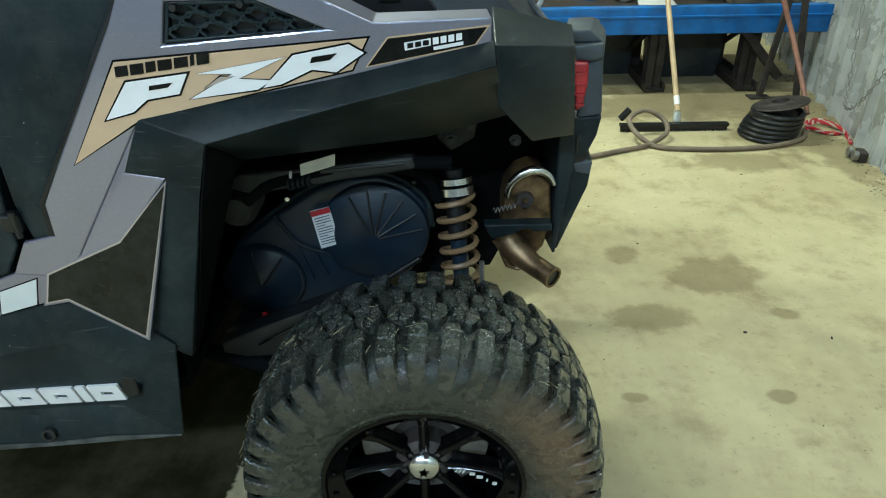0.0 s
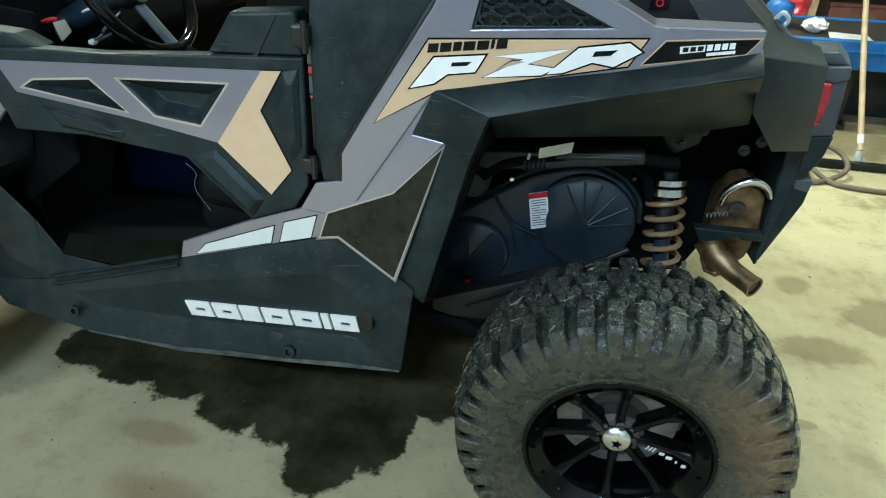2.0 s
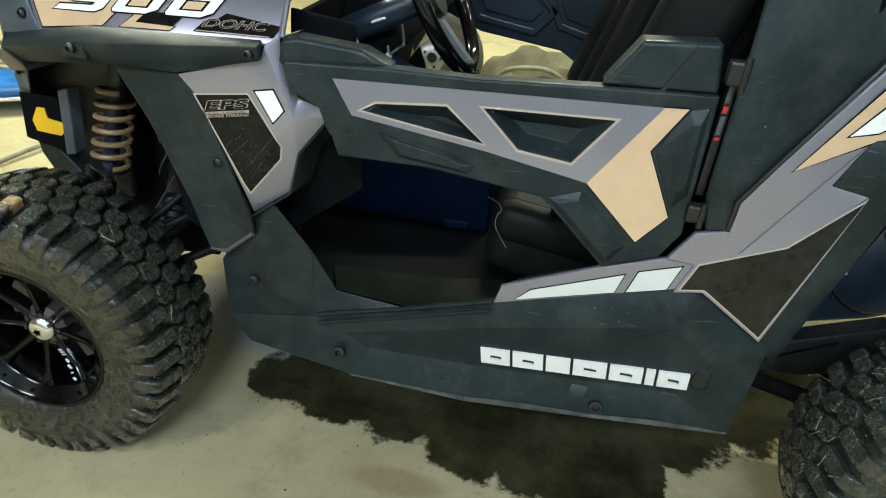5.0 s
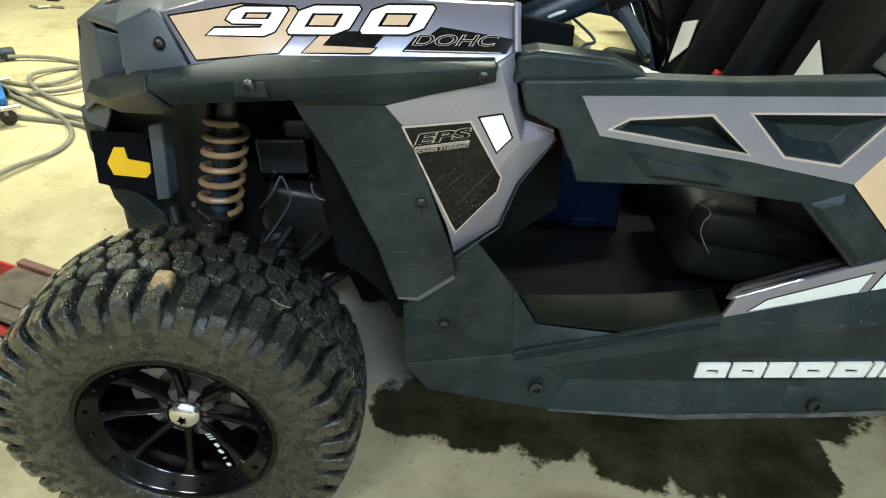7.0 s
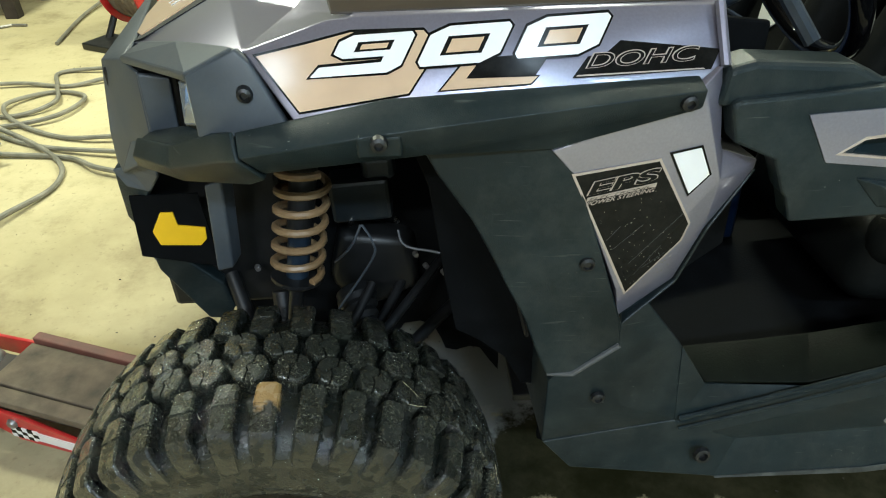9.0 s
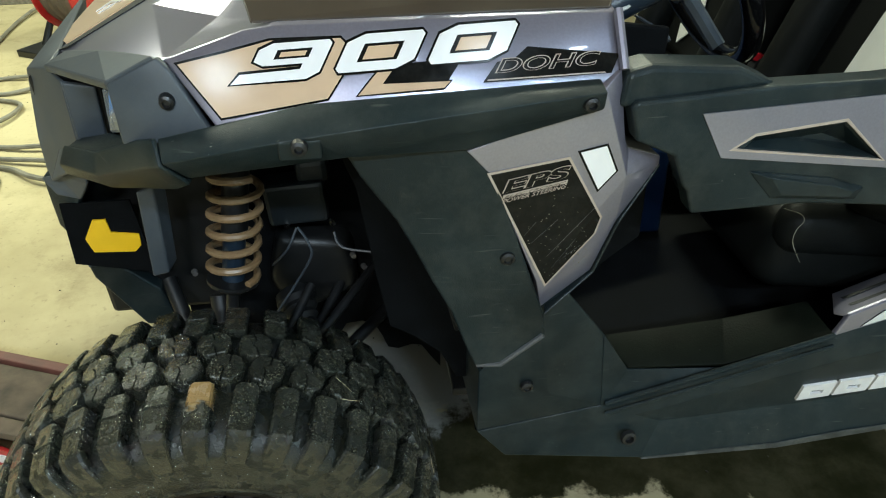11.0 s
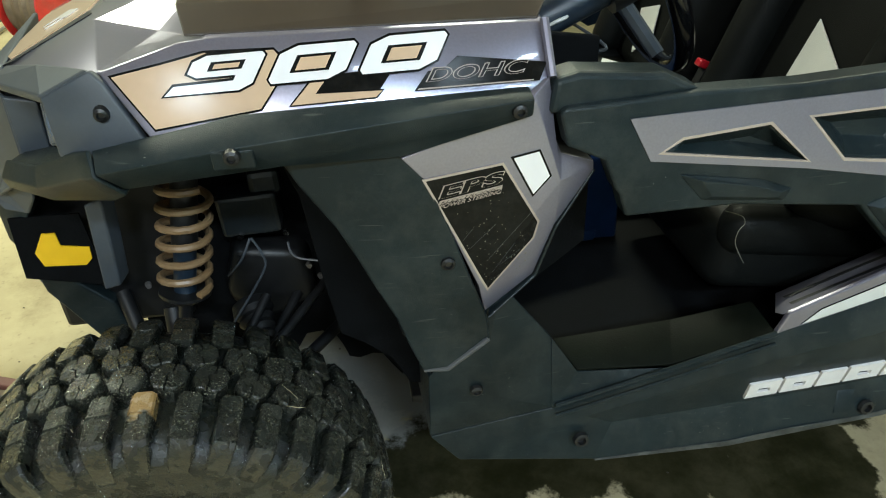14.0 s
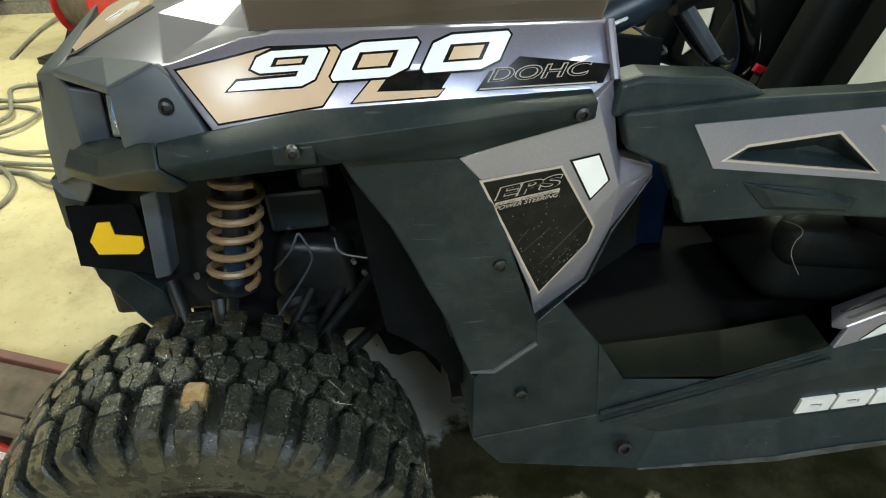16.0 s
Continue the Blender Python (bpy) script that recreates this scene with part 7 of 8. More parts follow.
# ---- shop things ----
def bench():
    """Low welded bench of blue channel beams on dark steel legs."""
    b = thing("steel_bench", "low bench of scuffed blue steel beams on dark legs", "workbench")
    for y in (3.30, 4.02):
        bm = bmesh.new()
        block(bm, (2.75, 0.012, 0.15), pose(1.02, y, 0.452), 0.002)
        block(bm, (2.75, 0.07, 0.014), pose(1.02, y + 0.03, 0.527), 0.003)
        block(bm, (2.75, 0.07, 0.014), pose(1.02, y + 0.03, 0.380), 0.003)
        block(bm, (2.75, 0.020, 0.012), pose(1.02, y - 0.006, 0.478), 0.002)
        part("beam", bm, BLUE_STEEL, b, "blue painted channel beam")
    part("bench_top", block(bmesh.new(), (2.6, 0.62, 0.012), pose(1.00, 3.68, 0.526), 0.002), DARK_STEEL, b, "dark steel bench top")
    for x in (0.45, 1.38, 1.97):
        bm = bmesh.new()
        block(bm, (0.13, 0.72, 0.012), pose(x, 3.68, 0.012), 0.002)
        block(bm, (0.012, 0.72, 0.055), pose(x - 0.06, 3.68, 0.03), 0.002)
        block(bm, (0.012, 0.72, 0.055), pose(x + 0.06, 3.68, 0.03), 0.002)
        part("foot", bm, DARK_STEEL, b)
        for y in (3.42, 3.95):
            bm = bmesh.new()
            block(bm, (0.10, 0.010, 0.36), pose(x, y - 0.04, 0.19), 0.002)
            block(bm, (0.10, 0.010, 0.36), pose(x, y + 0.04, 0.19), 0.002)
            block(bm, (0.010, 0.09, 0.36), pose(x, y, 0.19), 0.002)
            part("leg", bm, DARK_STEEL, b)
        part("brace", tube(bmesh.new(), [(x - 0.12, 3.9, 0.06), (x - 0.02, 3.5, 0.36)], 0.018, 8), DARK_STEEL, b)
    part("slanted_brace", block(bmesh.new(), (0.42, 0.05, 0.05), pose(2.02, 3.34, 0.24, 0, 47, 0), 0.004), DARK_STEEL, b)
    return b


bench()
for x, y, s in ((2.04, 3.20, 8), (2.16, 3.12, -6)):
    p = thing("steel_bar", "rusty flat steel bar standing against the bench", "steel bar", "bars by the bench")
    part("bar", block(bmesh.new(), (0.036, 0.022, 0.62), pose(x, y + 0.02, 0.305, -6, s, 0), 0.003), DARK_STEEL, p)
    part("base_plate", block(bmesh.new(), (0.13, 0.08, 0.010), pose(x - s * 0.0055, y - 0.01, 0.006), 0.002), DARK_STEEL, p)


def tub(x, y, w, d, h):
    t = thing("storage_tub", "dark plastic storage tub under the bench", "storage tub", "tubs under the bench")
    vs, fs = [], []
    for z, k in ((0.0, 0.90), (h, 1.0)):
        vs += [(x + a * w / 2 * k, y + c * d / 2 * k, z) for a, c in ((-1, -1), (1, -1), (1, 1), (-1, 1))]
    fs = [(0, 1, 2, 3)] + [(i, (i + 1) % 4, 4 + (i + 1) % 4, 4 + i) for i in range(4)]
    part("tub_body", shell(vs, fs, 0.004, 0.01, 2, (0, -1, 0)), TUB, t)
    part("tub_rim", block(bmesh.new(), (w + 0.03, d + 0.03, 0.025), pose(x, y, h - 0.005), 0.006), TUB, t)


tub(1.16, 3.90, 0.34, 0.32, 0.34)
tub(1.68, 3.82, 0.46, 0.34, 0.335)
tub(0.72, 3.86, 0.40, 0.34, 0.33)

jug = thing("paint_jug", "blue plastic jug with a red cap on the bench", "jug")
part("jug_body", lathe(bmesh.new(), [(0, 0), (0.075, 0.0), (0.08, 0.02), (0.08, 0.13), (0.06, 0.16), (0.025, 0.175), (0, 0.175)], pose(0.97, 3.62, 0.533, 90, 0, 0), 24), BLUE_STEEL, jug, smooth=True)
part("red_band", lathe(bmesh.new(), [(0.081, 0.03), (0.086, 0.04), (0.086, 0.10), (0.081, 0.11)], pose(1.03, 3.60, 0.62, 60, 20, 0), 24), RED, jug, smooth=True)
rag = thing("white_rag", "crumpled white rag on the bench", "rag")
bm = bmesh.new()
bmesh.ops.create_icosphere(bm, subdivisions=3, radius=0.07)
for v in bm.verts:
    k = 1 + 0.35 * noise.noise(v.co * 30)
    v.co = Vector((1.17 + v.co.x * k, 3.52 + v.co.y * k, 0.574 + v.co.z * k * 0.6))
part("cloth", bm, WHITE, rag, smooth=True)
paper = thing("paper_sheet", "sheet of white paper lying on the bench", "paper")
part("sheet", shell([(1.22, 3.36, 0.536), (1.45, 3.34, 0.537), (1.47, 3.50, 0.535), (1.25, 3.52, 0.541)], [(0, 1, 2, 3)], 0.001, 0, 2, (0, 0, 1)), WHITE, paper)
glove = thing("work_glove", "old leather work glove on the bench", "glove")
bm = bmesh.new()
tube(bm, smooth_path([(1.66, 3.48, 0.56), (1.72, 3.44, 0.58), (1.79, 3.42, 0.60), (1.84, 3.42, 0.56)], 6), 0.026, 10)
part("leather", bm, CORD, glove, smooth=True)
board = thing("brown_board", "short brown wooden board on the bench", "board")
part("plank", block(bmesh.new(), (0.42, 0.14, 0.035), pose(1.98, 3.42, 0.552), 0.004), PLANK, board)

rack = thing("wooden_rack", "rough wooden storage rack behind the bench", "storage rack")
for x in (0.55, 1.48, 2.30):
    for y in (4.75, 5.15):
        part("post", block(bmesh.new(), (0.045, 0.045, 1.5), pose(x, y, 0.75), 0.003), WOOD, rack, "pale timber post")
for z in (0.30, 0.62, 1.05):
    part("shelf_board", block(bmesh.new(), (1.85, 0.46, 0.022), pose(1.42, 4.95, z), 0.003), PLANK, rack)


def rack_box(x, w, d, h, z, mat, label):
    b = thing("storage_box", label, "box", "boxes on the rack")
    part("box_body", block(bmesh.new(), (w, d, h), pose(x, 4.93, z + h / 2), 0.006), mat, b)
    part("box_lid", block(bmesh.new(), (w * 1.04, d * 1.04, 0.025), pose(x, 4.93, z + h - 0.010), 0.004), mat, b)
    part("box_tag", block(bmesh.new(), (w * 0.4, 0.004, h * 0.25), pose(x, 4.93 - d / 2 - 0.002, z + h * 0.5), 0), YELLOW if mat is BLACK else PLANK, b)


rack_box(0.80, 0.36, 0.34, 0.20, 0.632, RUSTY_RED, "faded red-brown box on a wooden rack")
rack_box(1.22, 0.30, 0.32, 0.26, 0.632, BLACK, "black box with a yellow tag on a wooden rack")
rack_box(1.72, 0.34, 0.34, 0.22, 0.632, RUSTY_RED, "faded red-brown box on a wooden rack")
rack_box(2.10, 0.28, 0.32, 0.18, 0.632, DARK_STEEL, "dark rusty steel box on a wooden rack")
rack_box(1.00, 0.44, 0.34, 0.24, 0.312, DARK_STEEL, "dark rusty steel box on a wooden rack")
rack_box(1.85, 0.50, 0.36, 0.22, 0.312, RUSTY_RED, "faded red-brown box on a wooden rack")
conduit = thing("steel_pipe", "dull steel pipe lying across the rack front", "pipe")
part("pipe_run", tube(bmesh.new(), [(0.50, 4.705, 0.67), (2.35, 4.705, 0.67)], 0.028, 14), STEEL, conduit, smooth=True)

broom = thing("push_broom", "wide black push broom with a wooden handle leaning on the bench", "broom")
part("broom_head", block(bmesh.new(), (0.60, 0.040, 0.016), pose(1.305, 2.65, 0.034), 0.003), BLACK, broom)
rb = random.Random(4)
bm = bmesh.new()
for k in range(120):
    x = 1.012 + 0.586 * k / 119
    tube(bm, [(x, 2.65 + 0.012 * (k % 3 - 1) * 0.8, 0.03), (x + rb.uniform(-0.005, 0.005), 2.645 + 0.012 * (k % 3 - 1), 0.0)], 0.004, 4, False)
block(bm, (0.59, 0.030, 0.022), pose(1.305, 2.65, 0.017), 0.004)
part("bristles", bm, BLACK, broom)
part("end_bracket", block(bmesh.new(), (0.022, 0.05, 0.075), pose(1.040, 2.70, 0.080, 0, 40, 0), 0.004), BLACK, broom)
part("socket", hull([(1.31, 2.675, 0.035), (1.355, 2.675, 0.035), (1.312, 2.71, 0.035), (1.353, 2.71, 0.035), (1.318, 2.70, 0.105), (1.348, 2.70, 0.105), (1.318, 2.73, 0.10), (1.348, 2.73, 0.10)], 0.008, 3), PALE_STEEL, broom, "paint-splashed metal socket", smooth=True)
part("handle", tube(bmesh.new(), [(1.332, 2.70, 0.09), (1.36, 3.27, 0.60), (1.40, 3.80, 1.07)], 0.0155, 14), WOOD, broom, "pale wooden handle", smooth=True)
part("white_sleeve", tube(bmesh.new(), [(1.3335, 2.73, 0.117), (1.3355, 2.77, 0.153)], 0.017, 14), WHITE, broom, smooth=True)

reel = thing("cable_coil", "coil of black cable with a rusty drum plate on top", "cable coil")
for i in range(6):
    r = 0.124 + 0.013 * math.sin(1.0 + 0.5 * i)
    ringp = [(1.78 + r * math.cos(a) + 0.008 * i, 2.55 + r * math.sin(a), 0.014 + 0.024 * i) for a in (2 * math.pi * k / 40 for k in range(41))]
    part("cable_turn", tube(bmesh.new(), ringp, 0.0135, 8, False), BLACK, reel, smooth=True)
part("drum_core", lathe(bmesh.new(), [(0.08, 0), (0.115, 0), (0.115, 0.14), (0.08, 0.14)], pose(1.79, 2.55, 0.0, 90, 0, 0), 28, True), BLACK, reel)
part("drum_plate", lathe(bmesh.new(), [(0.040, 0.0), (0.138, 0.0), (0.143, 0.006), (0.138, 0.012), (0.07, 0.014), (0.06, 0.022), (0.045, 0.022)], pose(1.83, 2.57, 0.165, 82, -12, 0), 40, True), DARK_STEEL, reel, "rusty round steel plate", smooth=True)

hose = thing("brown_hose", "dusty brown rubber hose looped on the floor", "hose")
loop = [(0.30, 2.18), (0.55, 2.20), (0.76, 2.26), (0.95, 2.34), (1.09, 2.40), (1.215, 2.49), (1.22, 2.575), (1.13, 2.62), (1.035, 2.575), (1.05, 2.47), (1.13, 2.39), (1.24, 2.35), (1.50, 2.335), (1.75, 2.37), (1.93, 2.46), (1.99, 2.56)]
part("hose_run", tube(bmesh.new(), smooth_path([(x, y, 0.014 + {5: 0.03, 6: 0.075, 7: 0.115, 8: 0.085, 9: 0.04}.get(i, 0.0)) for i, (x, y) in enumerate(loop)], 8), 0.0135, 10), HOSE, hose, smooth=True)
hang = thing("hanging_hose", "red-brown hose hanging down beside the bench", "hose")
part("hose_run", tube(bmesh.new(), smooth_path([(2.00, 2.60, 0.10), (2.01, 2.72, 0.20), (1.99, 2.92, 0.42), (1.93, 3.02, 0.62), (1.86, 3.20, 0.95), (1.80, 3.4, 1.6)], 8), 0.014, 10), RED_HOSE, hang, smooth=True)
rope = thing("red_rope", "red and white braided rope in a loop on the floor", "rope")
rp = smooth_path([(2.03, 2.60, 0.01), (2.08, 2.72, 0.01), (2.17, 2.75, 0.01), (2.22, 2.64, 0.01), (2.19, 2.55, 0.01), (2.10, 2.54, 0.014), (2.05, 2.62, 0.018), (2.12, 2.70, 0.02), (2.2, 2.60, 0.02), (2.18, 2.46, 0.01), (2.16, 2.40, 0.01)], 10)
for ph, mm in ((0.0, RED), (2.1, RED), (4.2, PINK)):
    pts = [p + Vector((0.006 * math.cos(i * 0.8 + ph), 0.006 * math.sin(i * 0.8 + ph), 0.004 * math.sin(i * 0.8 + ph))) for i, p in enumerate(rp)]
    part("strand", tube(bmesh.new(), pts, 0.0065, 6), mm, rope, smooth=True)

chain = thing("hanging_chain", "steel chain hanging on the sheet wall", "chain")


def chain_link(p, q, flip):
    d = (q - p)
    mid, L = (p + q) / 2, d.length * 0.68
    side = d.normalized().orthogonal().normalized()
    if flip:
        side = d.normalized().cross(side)
    d = d.normalized()
    pts = [mid + d * (L * 0.62 * math.sin(a)) * 1.15 + side * (0.008 * math.cos(a)) for a in (2 * math.pi * k / 12 for k in range(13))]
    part("chain_link", tube(bmesh.new(), pts, 0.0024, 5, False), STEEL, chain)


cp = smooth_path([(2.215, 2.72, 1.2), (2.21, 2.66, 0.72), (2.20, 2.56, 0.30), (2.185, 2.50, 0.17), (2.16, 2.36, 0.24), (2.15, 2.22, 0.45), (2.13, 2.10, 0.75), (2.12, 2.06, 1.2)], 8)
for i in range(len(cp) - 1):
    chain_link(cp[i] + Vector((-0.05, 0, 0)), cp[i + 1] + Vector((-0.05, 0, 0)), i % 2)
roller = thing("door_roller", "small steel door roller bracket at the wall's foot", "roller bracket")
part("bracket", block(bmesh.new(), (0.04, 0.08, 0.05), pose(2.10, 2.20, 0.025, 0, 0, -11), 0.006), DARK_STEEL, roller)
for k in (0, 1):
    part("roller", lathe(bmesh.new(), [(0, 0), (0.022, 0), (0.024, 0.006), (0.024, 0.022), (0, 0.028)], pose(2.07, 2.18 + 0.05 * k, 0.033, 0, 0, 80), 18), STEEL, roller, smooth=True)

# floor jack with a plank
JM = pose(-2.788, 0.516, 0, 0, 0, -19.7)
jack = thing("floor_jack", "red trolley floor jack with a chequered white label", "floor jack")
jack.matrix_basis = JM
PLATE = [(-0.62, 0.055), (-0.60, 0.125), (-0.02, 0.138), (0.09, 0.122), (0.36, 0.062), (0.36, 0.030), (0.05, 0.036), (-0.03, 0.075), (-0.30, 0.085)]
for y in (0.0, 0.205):
    part("side_plate", panel(PLATE, lambda x, z: y, 0.010, 0.003), RED_PAINT, jack, "red steel side plate")
part("rear_frame", panel([(-0.40, 0.040), (-0.40, 0.075), (-0.12, 0.070), (-0.02, 0.080), (-0.06, 0.042)], lambda x, z: -0.045, 0.012, 0.003), RED_PAINT, jack)
part("frame_shelf", block(bmesh.new(), (0.36, 0.05, 0.012), pose(-0.24, -0.02, 0.062), 0.003), RED_PAINT, jack)
for x, z, r in ((-0.10, 0.108, 0.012), (-0.012, 0.100, 0.014), (0.052, 0.098, 0.014), (-0.17, 0.112, 0.010)):
    part("rivet", lathe(bmesh.new(), [(0, -0.010), (r * 0.7, -0.009), (r, -0.002), (r, 0.003)], pose(x, 0.0, z), 14), STEEL, jack, smooth=True)
part("white_label", panel([(0.100, 0.050), (0.335, 0.040), (0.335, 0.062), (0.27, 0.076), (0.090, 0.084)], lambda x, z: -0.002, 0.003, 0), WHITE, jack, "white label with small red and dark words")
for k in range(15):
    x, z = 0.034 + 0.0155 * (k % 5) + 0.003 * (k // 5), 0.050 + 0.0125 * (k // 5)
    part("check_square", panel([(x, z), (x + 0.0155, z), (x + 0.0155, z + 0.0125), (x, z + 0.0125)], lambda x, z: -0.0025, 0.003, 0), INK if k % 2 else WHITE, jack)
part("label_band", panel([(0.105, 0.049), (0.335, 0.039), (0.335, 0.044), (0.107, 0.054)], lambda x, z: -0.003, 0.003, 0), RED, jack)
lettering("LOW PROFILE", 0.215, 0.047, 0.0075, 0.105, -0.043, lambda x, z: 0.0, INK, jack, 0.0035, 0.0)
part("front_roller", tube(bmesh.new(), [(0.33, -0.01, 0.03), (0.33, 0.225, 0.03)], 0.03, 16), STEEL, jack, smooth=True)
for x, y in ((-0.075, -0.055), (-0.10, 0.235)):
    part("caster", lathe(bmesh.new(), [(0, -0.014), (0.026, -0.014), (0.031, 0), (0.026, 0.014), (0, 0.014)], pose(x, y, 0.031, 0, 0, 12), 18), STEEL, jack, smooth=True)
part("handle_socket", hull([(-0.27, 0.06, 0.07), (-0.27, 0.18, 0.07), (-0.09, 0.06, 0.06), (-0.09, 0.17, 0.06), (-0.10, 0.07, 0.14), (-0.10, 0.16, 0.145), (-0.19, 0.05, 0.165), (-0.19, 0.18, 0.165), (-0.27, 0.08, 0.16), (-0.27, 0.16, 0.16)], 0.022, 4), STEEL, jack, "grey cast handle socket", smooth=True)
part("socket_ear", lathe(bmesh.new(), [(0, -0.008), (0.030, -0.008), (0.034, 0), (0.034, 0.012)], pose(-0.15, 0.052, 0.112), 20), STEEL, jack, smooth=True)
part("handle_collar", tube(bmesh.new(), [(-0.225, 0.125, 0.13), (-0.250, 0.140, 0.205)], 0.033, 18), CHROME, jack, smooth=True)
part("handle", tube(bmesh.new(), [(-0.250, 0.140, 0.20), (-0.30, 0.170, 0.34), (-0.52, 0.30, 1.00)], 0.027, 16), BLACK, jack, "black handle bar", smooth=True)
part("lift_arm", block(bmesh.new(), (0.42, 0.13, 0.05), pose(0.08, 0.10, 0.105), 0.006), DARK_STEEL, jack)
plank = thing("wood_plank", "dirty short wooden plank lying on the jack", "plank")
plank.matrix_basis = JM
part("plank_body", hull([(-0.03, 0.048, 0.143), (-0.03, 0.182, 0.143), (0.30, 0.048, 0.130), (0.30, 0.182, 0.130), (-0.03, 0.048, 0.168), (-0.03, 0.182, 0.168), (0.30, 0.048, 0.157), (0.30, 0.182, 0.157)], 0.003), PLANK, plank)
part("plank_strip", hull([(-0.03, 0.006, 0.143), (-0.03, 0.044, 0.143), (0.30, 0.006, 0.130), (0.30, 0.044, 0.130), (-0.03, 0.006, 0.163), (-0.03, 0.044, 0.166), (0.30, 0.006, 0.152), (0.30, 0.044, 0.155)], 0.003), PLANK, plank)
part("edge_rail", hull([(-0.03, 0.185, 0.143), (-0.03, 0.215, 0.143), (0.30, 0.185, 0.130), (0.30, 0.215, 0.130), (-0.03, 0.185, 0.180), (-0.03, 0.212, 0.180), (0.30, 0.185, 0.167), (0.30, 0.212, 0.167)], 0.004), RUSTY_RED, plank, "faded red-brown edge rail")

# cords on the floor
rnd = random.Random(11)


def cord(name, label, pts, r=0.011, mat=None):
    c = thing(name, label, "cord", "cords on the floor")
    part("cord_run", tube(bmesh.new(), smooth_path([(x, y, 0.011 + 0.008 * (i % 3)) for i, (x, y) in enumerate(pts)], 8), r, 8), mat or CORD, c, smooth=True)


LAB = "dusty grey cord lying in loops on the floor"
cord("extension_cord", LAB, [(-3.55, 0.95), (-3.36, 1.24), (-3.29, 1.52), (-3.19, 1.80), (-3.30, 2.05), (-3.75, 2.40), (-4.15, 2.60), (-4.6, 2.7)])
cord("extension_cord", LAB, [(-2.45, 1.75), (-2.75, 1.80), (-3.05, 1.90), (-3.24, 2.04), (-3.60, 2.10), (-3.95, 2.22), (-4.30, 2.50), (-4.9, 2.55)])
cord("extension_cord", LAB, [(-2.40, 2.05), (-2.75, 2.22), (-3.10, 2.20), (-3.35, 2.25), (-3.62, 2.42), (-3.75, 2.62), (-3.60, 2.80), (-3.40, 2.70), (-3.45, 2.45), (-3.75, 2.38), (-4.05, 2.52), (-4.2, 2.75), (-4.04, 2.87)])
cord("extension_cord", LAB, [(-2.50, 2.70), (-2.90, 2.85), (-3.30, 2.95), (-3.55, 2.88), (-3.80, 2.92), (-4.04, 2.87), (-4.25, 2.70), (-4.5, 2.72)])
cord("extension_cord", LAB, [(-2.45, 2.95), (-2.9, 3.15), (-3.35, 3.10), (-3.67, 3.09), (-3.60, 2.86), (-3.52, 2.62), (-3.70, 2.50), (-4.1, 2.60), (-4.4, 2.55), (-4.6, 2.35)])
cord("extension_cord", LAB, [(-2.40, 1.90), (-2.70, 2.0), (-3.05, 2.05), (-3.45, 2.18), (-3.85, 2.45), (-4.0, 2.66), (-4.4, 2.85), (-4.8, 3.0)])
cord("extension_cord", LAB, [(-3.90, 3.60), (-3.95, 4.2), (-3.92, 4.8), (-3.9, 5.4)])
plug = thing("plug_box", "grey cord plug box on the floor", "plug")
part("plug_body", block(bmesh.new(), (0.10, 0.07, 0.06), pose(-4.05, 2.90, 0.036, 0, 0, 35), 0.012), GREY, plug)
part("socket_face", block(bmesh.new(), (0.035, 0.01, 0.035), pose(-4.035, 2.862, 0.036, 0, 0, 35), 0.003), BLACK, plug)
creeper = thing("mechanic_creeper", "blue padded mechanic's creeper with a steel frame", "creeper")
part("pad", block(bmesh.new(), (0.55, 0.40, 0.045), pose(-3.86, 2.02, 0.12, 0, 0, 35), 0.015, 3), BLUE_STEEL, creeper, "blue vinyl pad", smooth=True)
CM = pose(-3.86, 2.02, 0.09, 0, 0, 35)
for k in (-1, 1):
    part("rail", tube(bmesh.new(), [CM @ Vector((-0.32, k * 0.205, 0)), CM @ Vector((0.32, k * 0.205, 0))], 0.012, 10), CHROME, creeper, smooth=True)
for a in (-0.26, 0.26):
    for k in (-1, 1):
        p = CM @ Vector((a, k * 0.18, 0))
        part("wheel", lathe(bmesh.new(), [(0, -0.012), (0.034, -0.012), (0.038, 0), (0.034, 0.012), (0, 0.012)], pose(p.x, p.y, 0.038, 0, 0, 20), 16), BLACK, creeper, smooth=True)
        part("fork", block(bmesh.new(), (0.02, 0.03, 0.05), pose(p.x, p.y, 0.075), 0.003), STEEL, creeper)

# shop cart far ahead
cart = thing("shop_cart", "brown wooden shop cart on black casters", "cart")
part("deck", block(bmesh.new(), (1.5, 0.7, 0.06), pose(-5.1, 4.55, 0.26), 0.005), PLANK, cart)
for x, y in ((-4.83, 4.15), (-5.75, 4.15), (-4.5, 4.8)):
    part("caster_wheel", lathe(bmesh.new(), [(0, -0.025), (0.085, -0.025), (0.10, -0.012), (0.10, 0.012), (0.085, 0.025), (0, 0.025)], pose(x, y, 0.10, 0, 0, 70), 24), BLACK, cart, smooth=True)
    part("caster_fork", block(bmesh.new(), (0.05, 0.08, 0.12), pose(x, y + 0.02, 0.19), 0.006), STEEL, cart)
part("post", block(bmesh.new(), (0.09, 0.09, 0.9), pose(-4.44, 4.25, 0.45), 0.006), DARK_STEEL, cart, "rusty post")
rail = thing("steel_channel", "grey steel channel lying on the floor", "steel channel")
part("channel", block(bmesh.new(), (0.9, 0.10, 0.08), pose(-4.0, 4.75, 0.04, 0, 0, 4), 0.006), STEEL, rail)
wrench = thing("metal_scrap", "small bent steel scrap on the floor", "scrap metal")
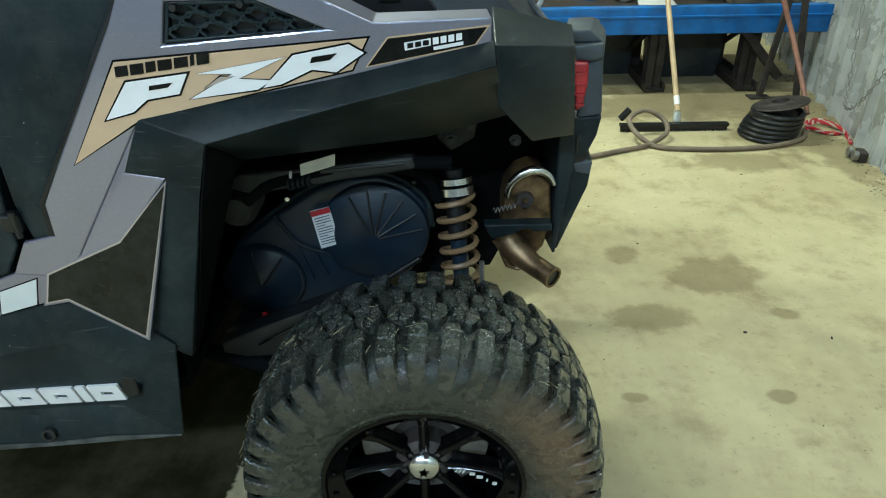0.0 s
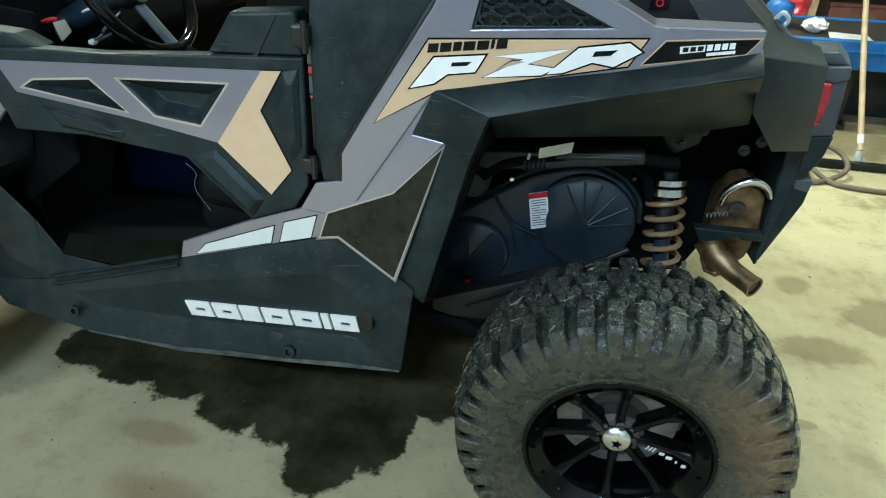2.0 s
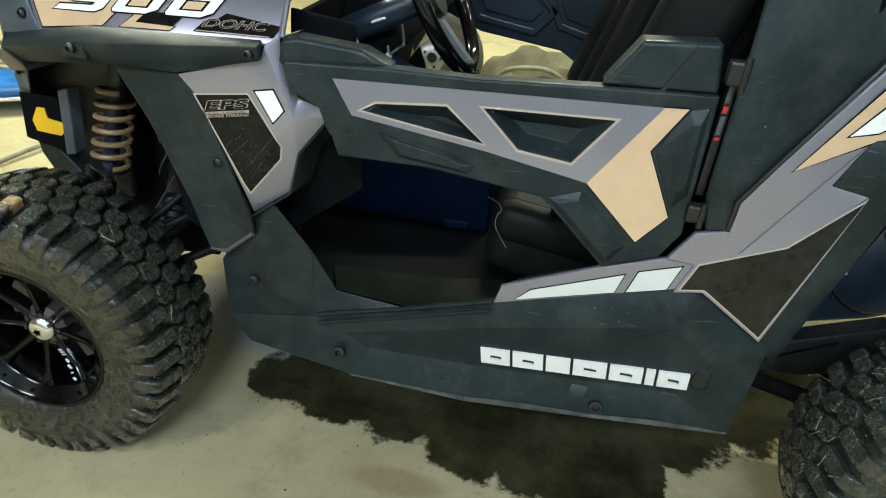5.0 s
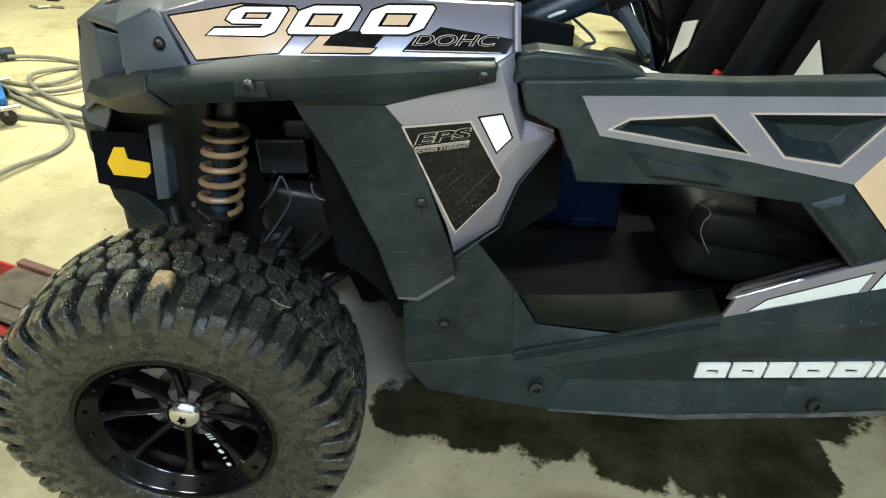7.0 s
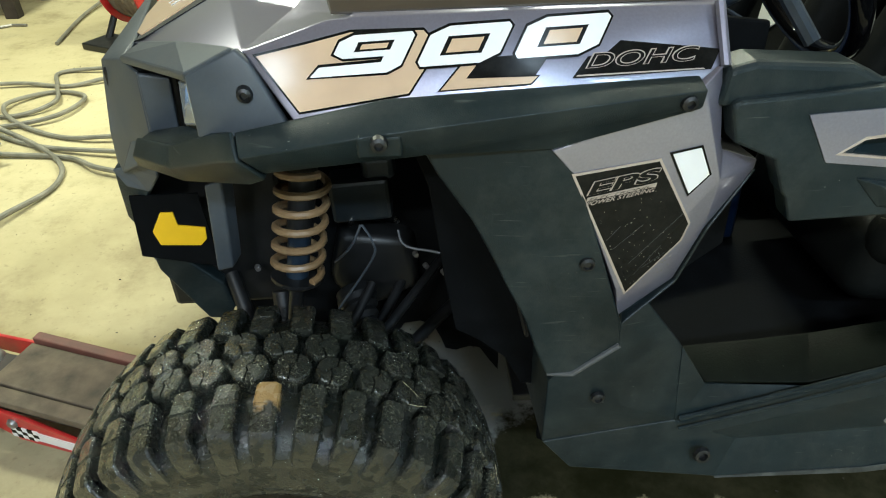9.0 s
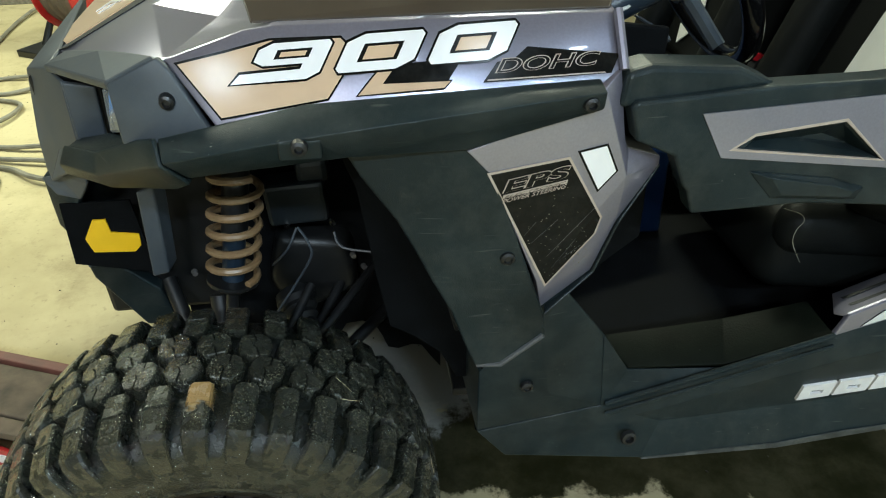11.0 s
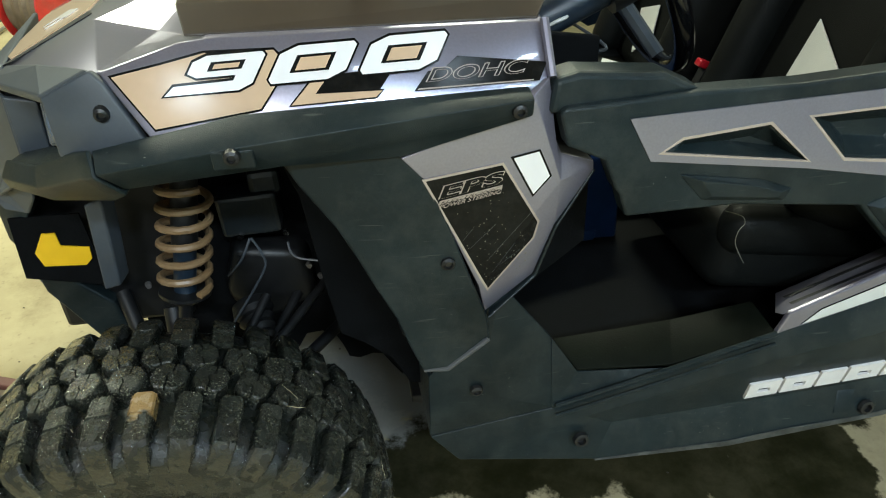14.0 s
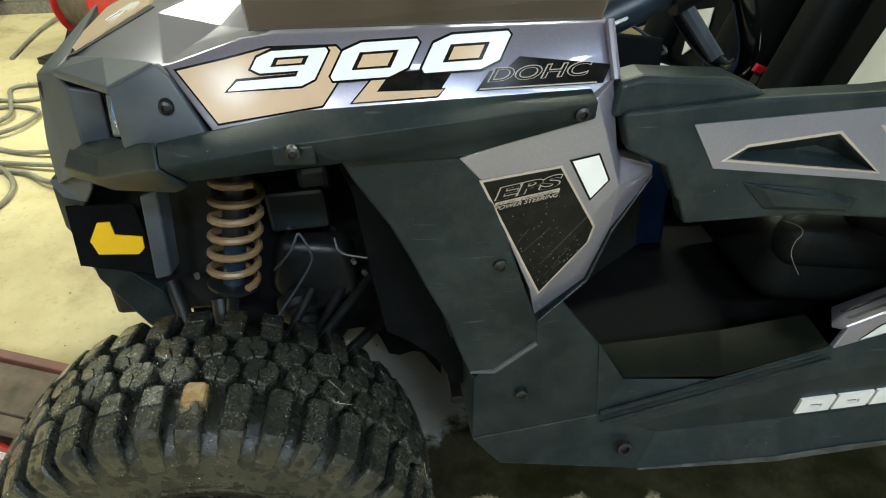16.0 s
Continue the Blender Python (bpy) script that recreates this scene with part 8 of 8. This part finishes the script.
part("scrap", tube(bmesh.new(), [(-4.50, 4.02, 0.01), (-4.42, 3.98, 0.012), (-4.36, 4.03, 0.01), (-4.26, 4.02, 0.01)], 0.010, 6), STEEL, wrench)

drum = thing("hose_reel", "red hose reel wound with tan hose on a black stand", "hose reel")
for k in (-1, 1):
    part("flange", lathe(bmesh.new(), [(0, -0.006), (0.26, -0.006), (0.265, 0), (0.26, 0.006), (0, 0.006)], pose(-3.30, 3.72 + 0.0 * k, 0.34, 0, 0, 60) @ pose(0, 0.15 * k, 0), 36), RED_PAINT, drum, smooth=True)
RM = pose(-3.30, 3.72, 0.34, 0, 0, 60)
for i in range(5):
    r = 0.20
    ringp = [RM @ Vector((r * math.cos(a), -0.12 + 0.06 * i, r * math.sin(a))) for a in (2 * math.pi * k / 32 for k in range(33))]
    part("hose_turn", tube(bmesh.new(), ringp, 0.032, 8, False), HOSE, drum, smooth=True)
for k in (-1, 1):
    q = [RM @ Vector((dx, 0.19 * k, dz)) for dx, dz in ((-0.26, -0.34), (0, 0.02), (0.26, -0.34))]
    part("stand", tube(bmesh.new(), q, 0.022, 8), BLACK, drum)
part("stand_foot", block(bmesh.new(), (0.22, 0.5, 0.04), RM @ pose(-0.28, 0, -0.32), 0.006), BLACK, drum)

# things beyond the cabin
spare = thing("spare_wheel", "bare steel spare wheel with a road tyre standing beyond the cabin", "wheel")
SM = pose(-1.70, 2.86, 0.315, -10, 0, 8)
part("tyre", lathe(bmesh.new(), [(0.195, 0.03), (0.20, 0.0), (0.25, -0.015), (0.29, -0.005), (0.310, 0.03), (0.315, 0.10), (0.310, 0.17), (0.29, 0.205), (0.20, 0.20), (0.195, 0.17)], SM, 48), OLD_RUBBER, spare, "dusty road tyre", smooth=True)
part("rim", lathe(bmesh.new(), [(0.20, 0.01), (0.195, 0.015), (0.188, 0.045), (0.178, 0.052), (0.150, 0.036), (0.130, 0.040), (0.120, 0.100), (0.102, 0.112), (0.076, 0.094), (0.030, 0.094), (0.030, 0.13)], SM, 48), RIM_STEEL, spare, "bare grey steel rim", smooth=True)
for k in range(10):
    a = 2 * math.pi * k / 10
    part("vent_hole", lathe(bmesh.new(), [(0, 0.0), (0.017, 0.0), (0.017, 0.02)], SM @ pose(0.154 * math.cos(a), 0.038, 0.152 * math.sin(a)), 12), BLACK, spare)
for k in range(5):
    a = 2 * math.pi * k / 5
    part("bolt_hole", lathe(bmesh.new(), [(0, 0.0), (0.009, 0.0), (0.009, 0.02)], SM @ pose(0.055 * math.cos(a), 0.090, 0.055 * math.sin(a)), 10), BLACK, spare)
part("hub_bore", lathe(bmesh.new(), [(0, 0.118), (0.032, 0.118), (0.032, 0.124)], SM, 20), BLACK, spare)
bag = thing("canvas_bag", "slumped olive canvas bag on the floor", "bag")
bm = bmesh.new()
bmesh.ops.create_icosphere(bm, subdivisions=4, radius=1.0)
for v in bm.verts:
    k = 1 + 0.22 * noise.noise(v.co * 2.3) + 0.08 * noise.noise(v.co * 7)
    v.co = Vector((-1.06 + v.co.x * 0.33 * k, 2.80 + v.co.y * 0.24 * k, max(0.0, 0.20 + v.co.z * 0.26 * k)))
CANVAS = material("olive_canvas", (0.085, 0.075, 0.042), 0.85, vary=0.3, scale=14, bump=0.4, bump_scale=300, dust=0.2)
part("bag_body", bm, CANVAS, bag, smooth=True)
part("strap", tube(bmesh.new(), smooth_path([(-1.30, 2.62, 0.30), (-1.20, 2.54, 0.40), (-1.00, 2.53, 0.42), (-0.86, 2.60, 0.32)], 6), 0.014, 8), CORD, bag, smooth=True)

# crumbs and bits on the floor
bits = thing("floor_crumbs", "small dark crumbs and dirt bits scattered on the floor", "debris")
bits["kind"] = "stuff"
bm = bmesh.new()
rr = random.Random(5)
for k in range(420):
    x, y = rr.uniform(-4.5, 2.1), rr.uniform(-0.4, 3.4)
    s = rr.uniform(0.001, 0.0028) * (1.9 if rr.random() < 0.08 else 1)
    bmesh.ops.create_icosphere(bm, subdivisions=1, radius=s, matrix=pose(x, y, s * 0.3, rr.uniform(0, 90), 0, rr.uniform(0, 180)) @ Matrix.Diagonal((1.6, 1, 0.6, 1)))
part("crumbs", bm, DARK_STEEL, bits)

dirt = thing("wall_dirt", "swept dirt and dust along the foot of the sheet wall", "debris")
dirt["kind"] = "stuff"
bm = bmesh.new()
for k in range(260):
    a = rr.uniform(-0.9, 1.6)
    p = Vector((2.14, 2.09, 0)) + Vector((0.1964, 0.9805, 0)) * a + Vector((-0.9805, 0.1964, 0)) * (0.02 + abs(rr.gauss(0, 0.07)))
    s = rr.uniform(0.0015, 0.0045)
    bmesh.ops.create_icosphere(bm, subdivisions=1, radius=s, matrix=pose(p.x, p.y, s * 0.15, 0, 0, rr.uniform(0, 180)) @ Matrix.Diagonal((1.8, 1.1, 0.35, 1)))
part("dirt_bits", bm, PLANK, dirt)
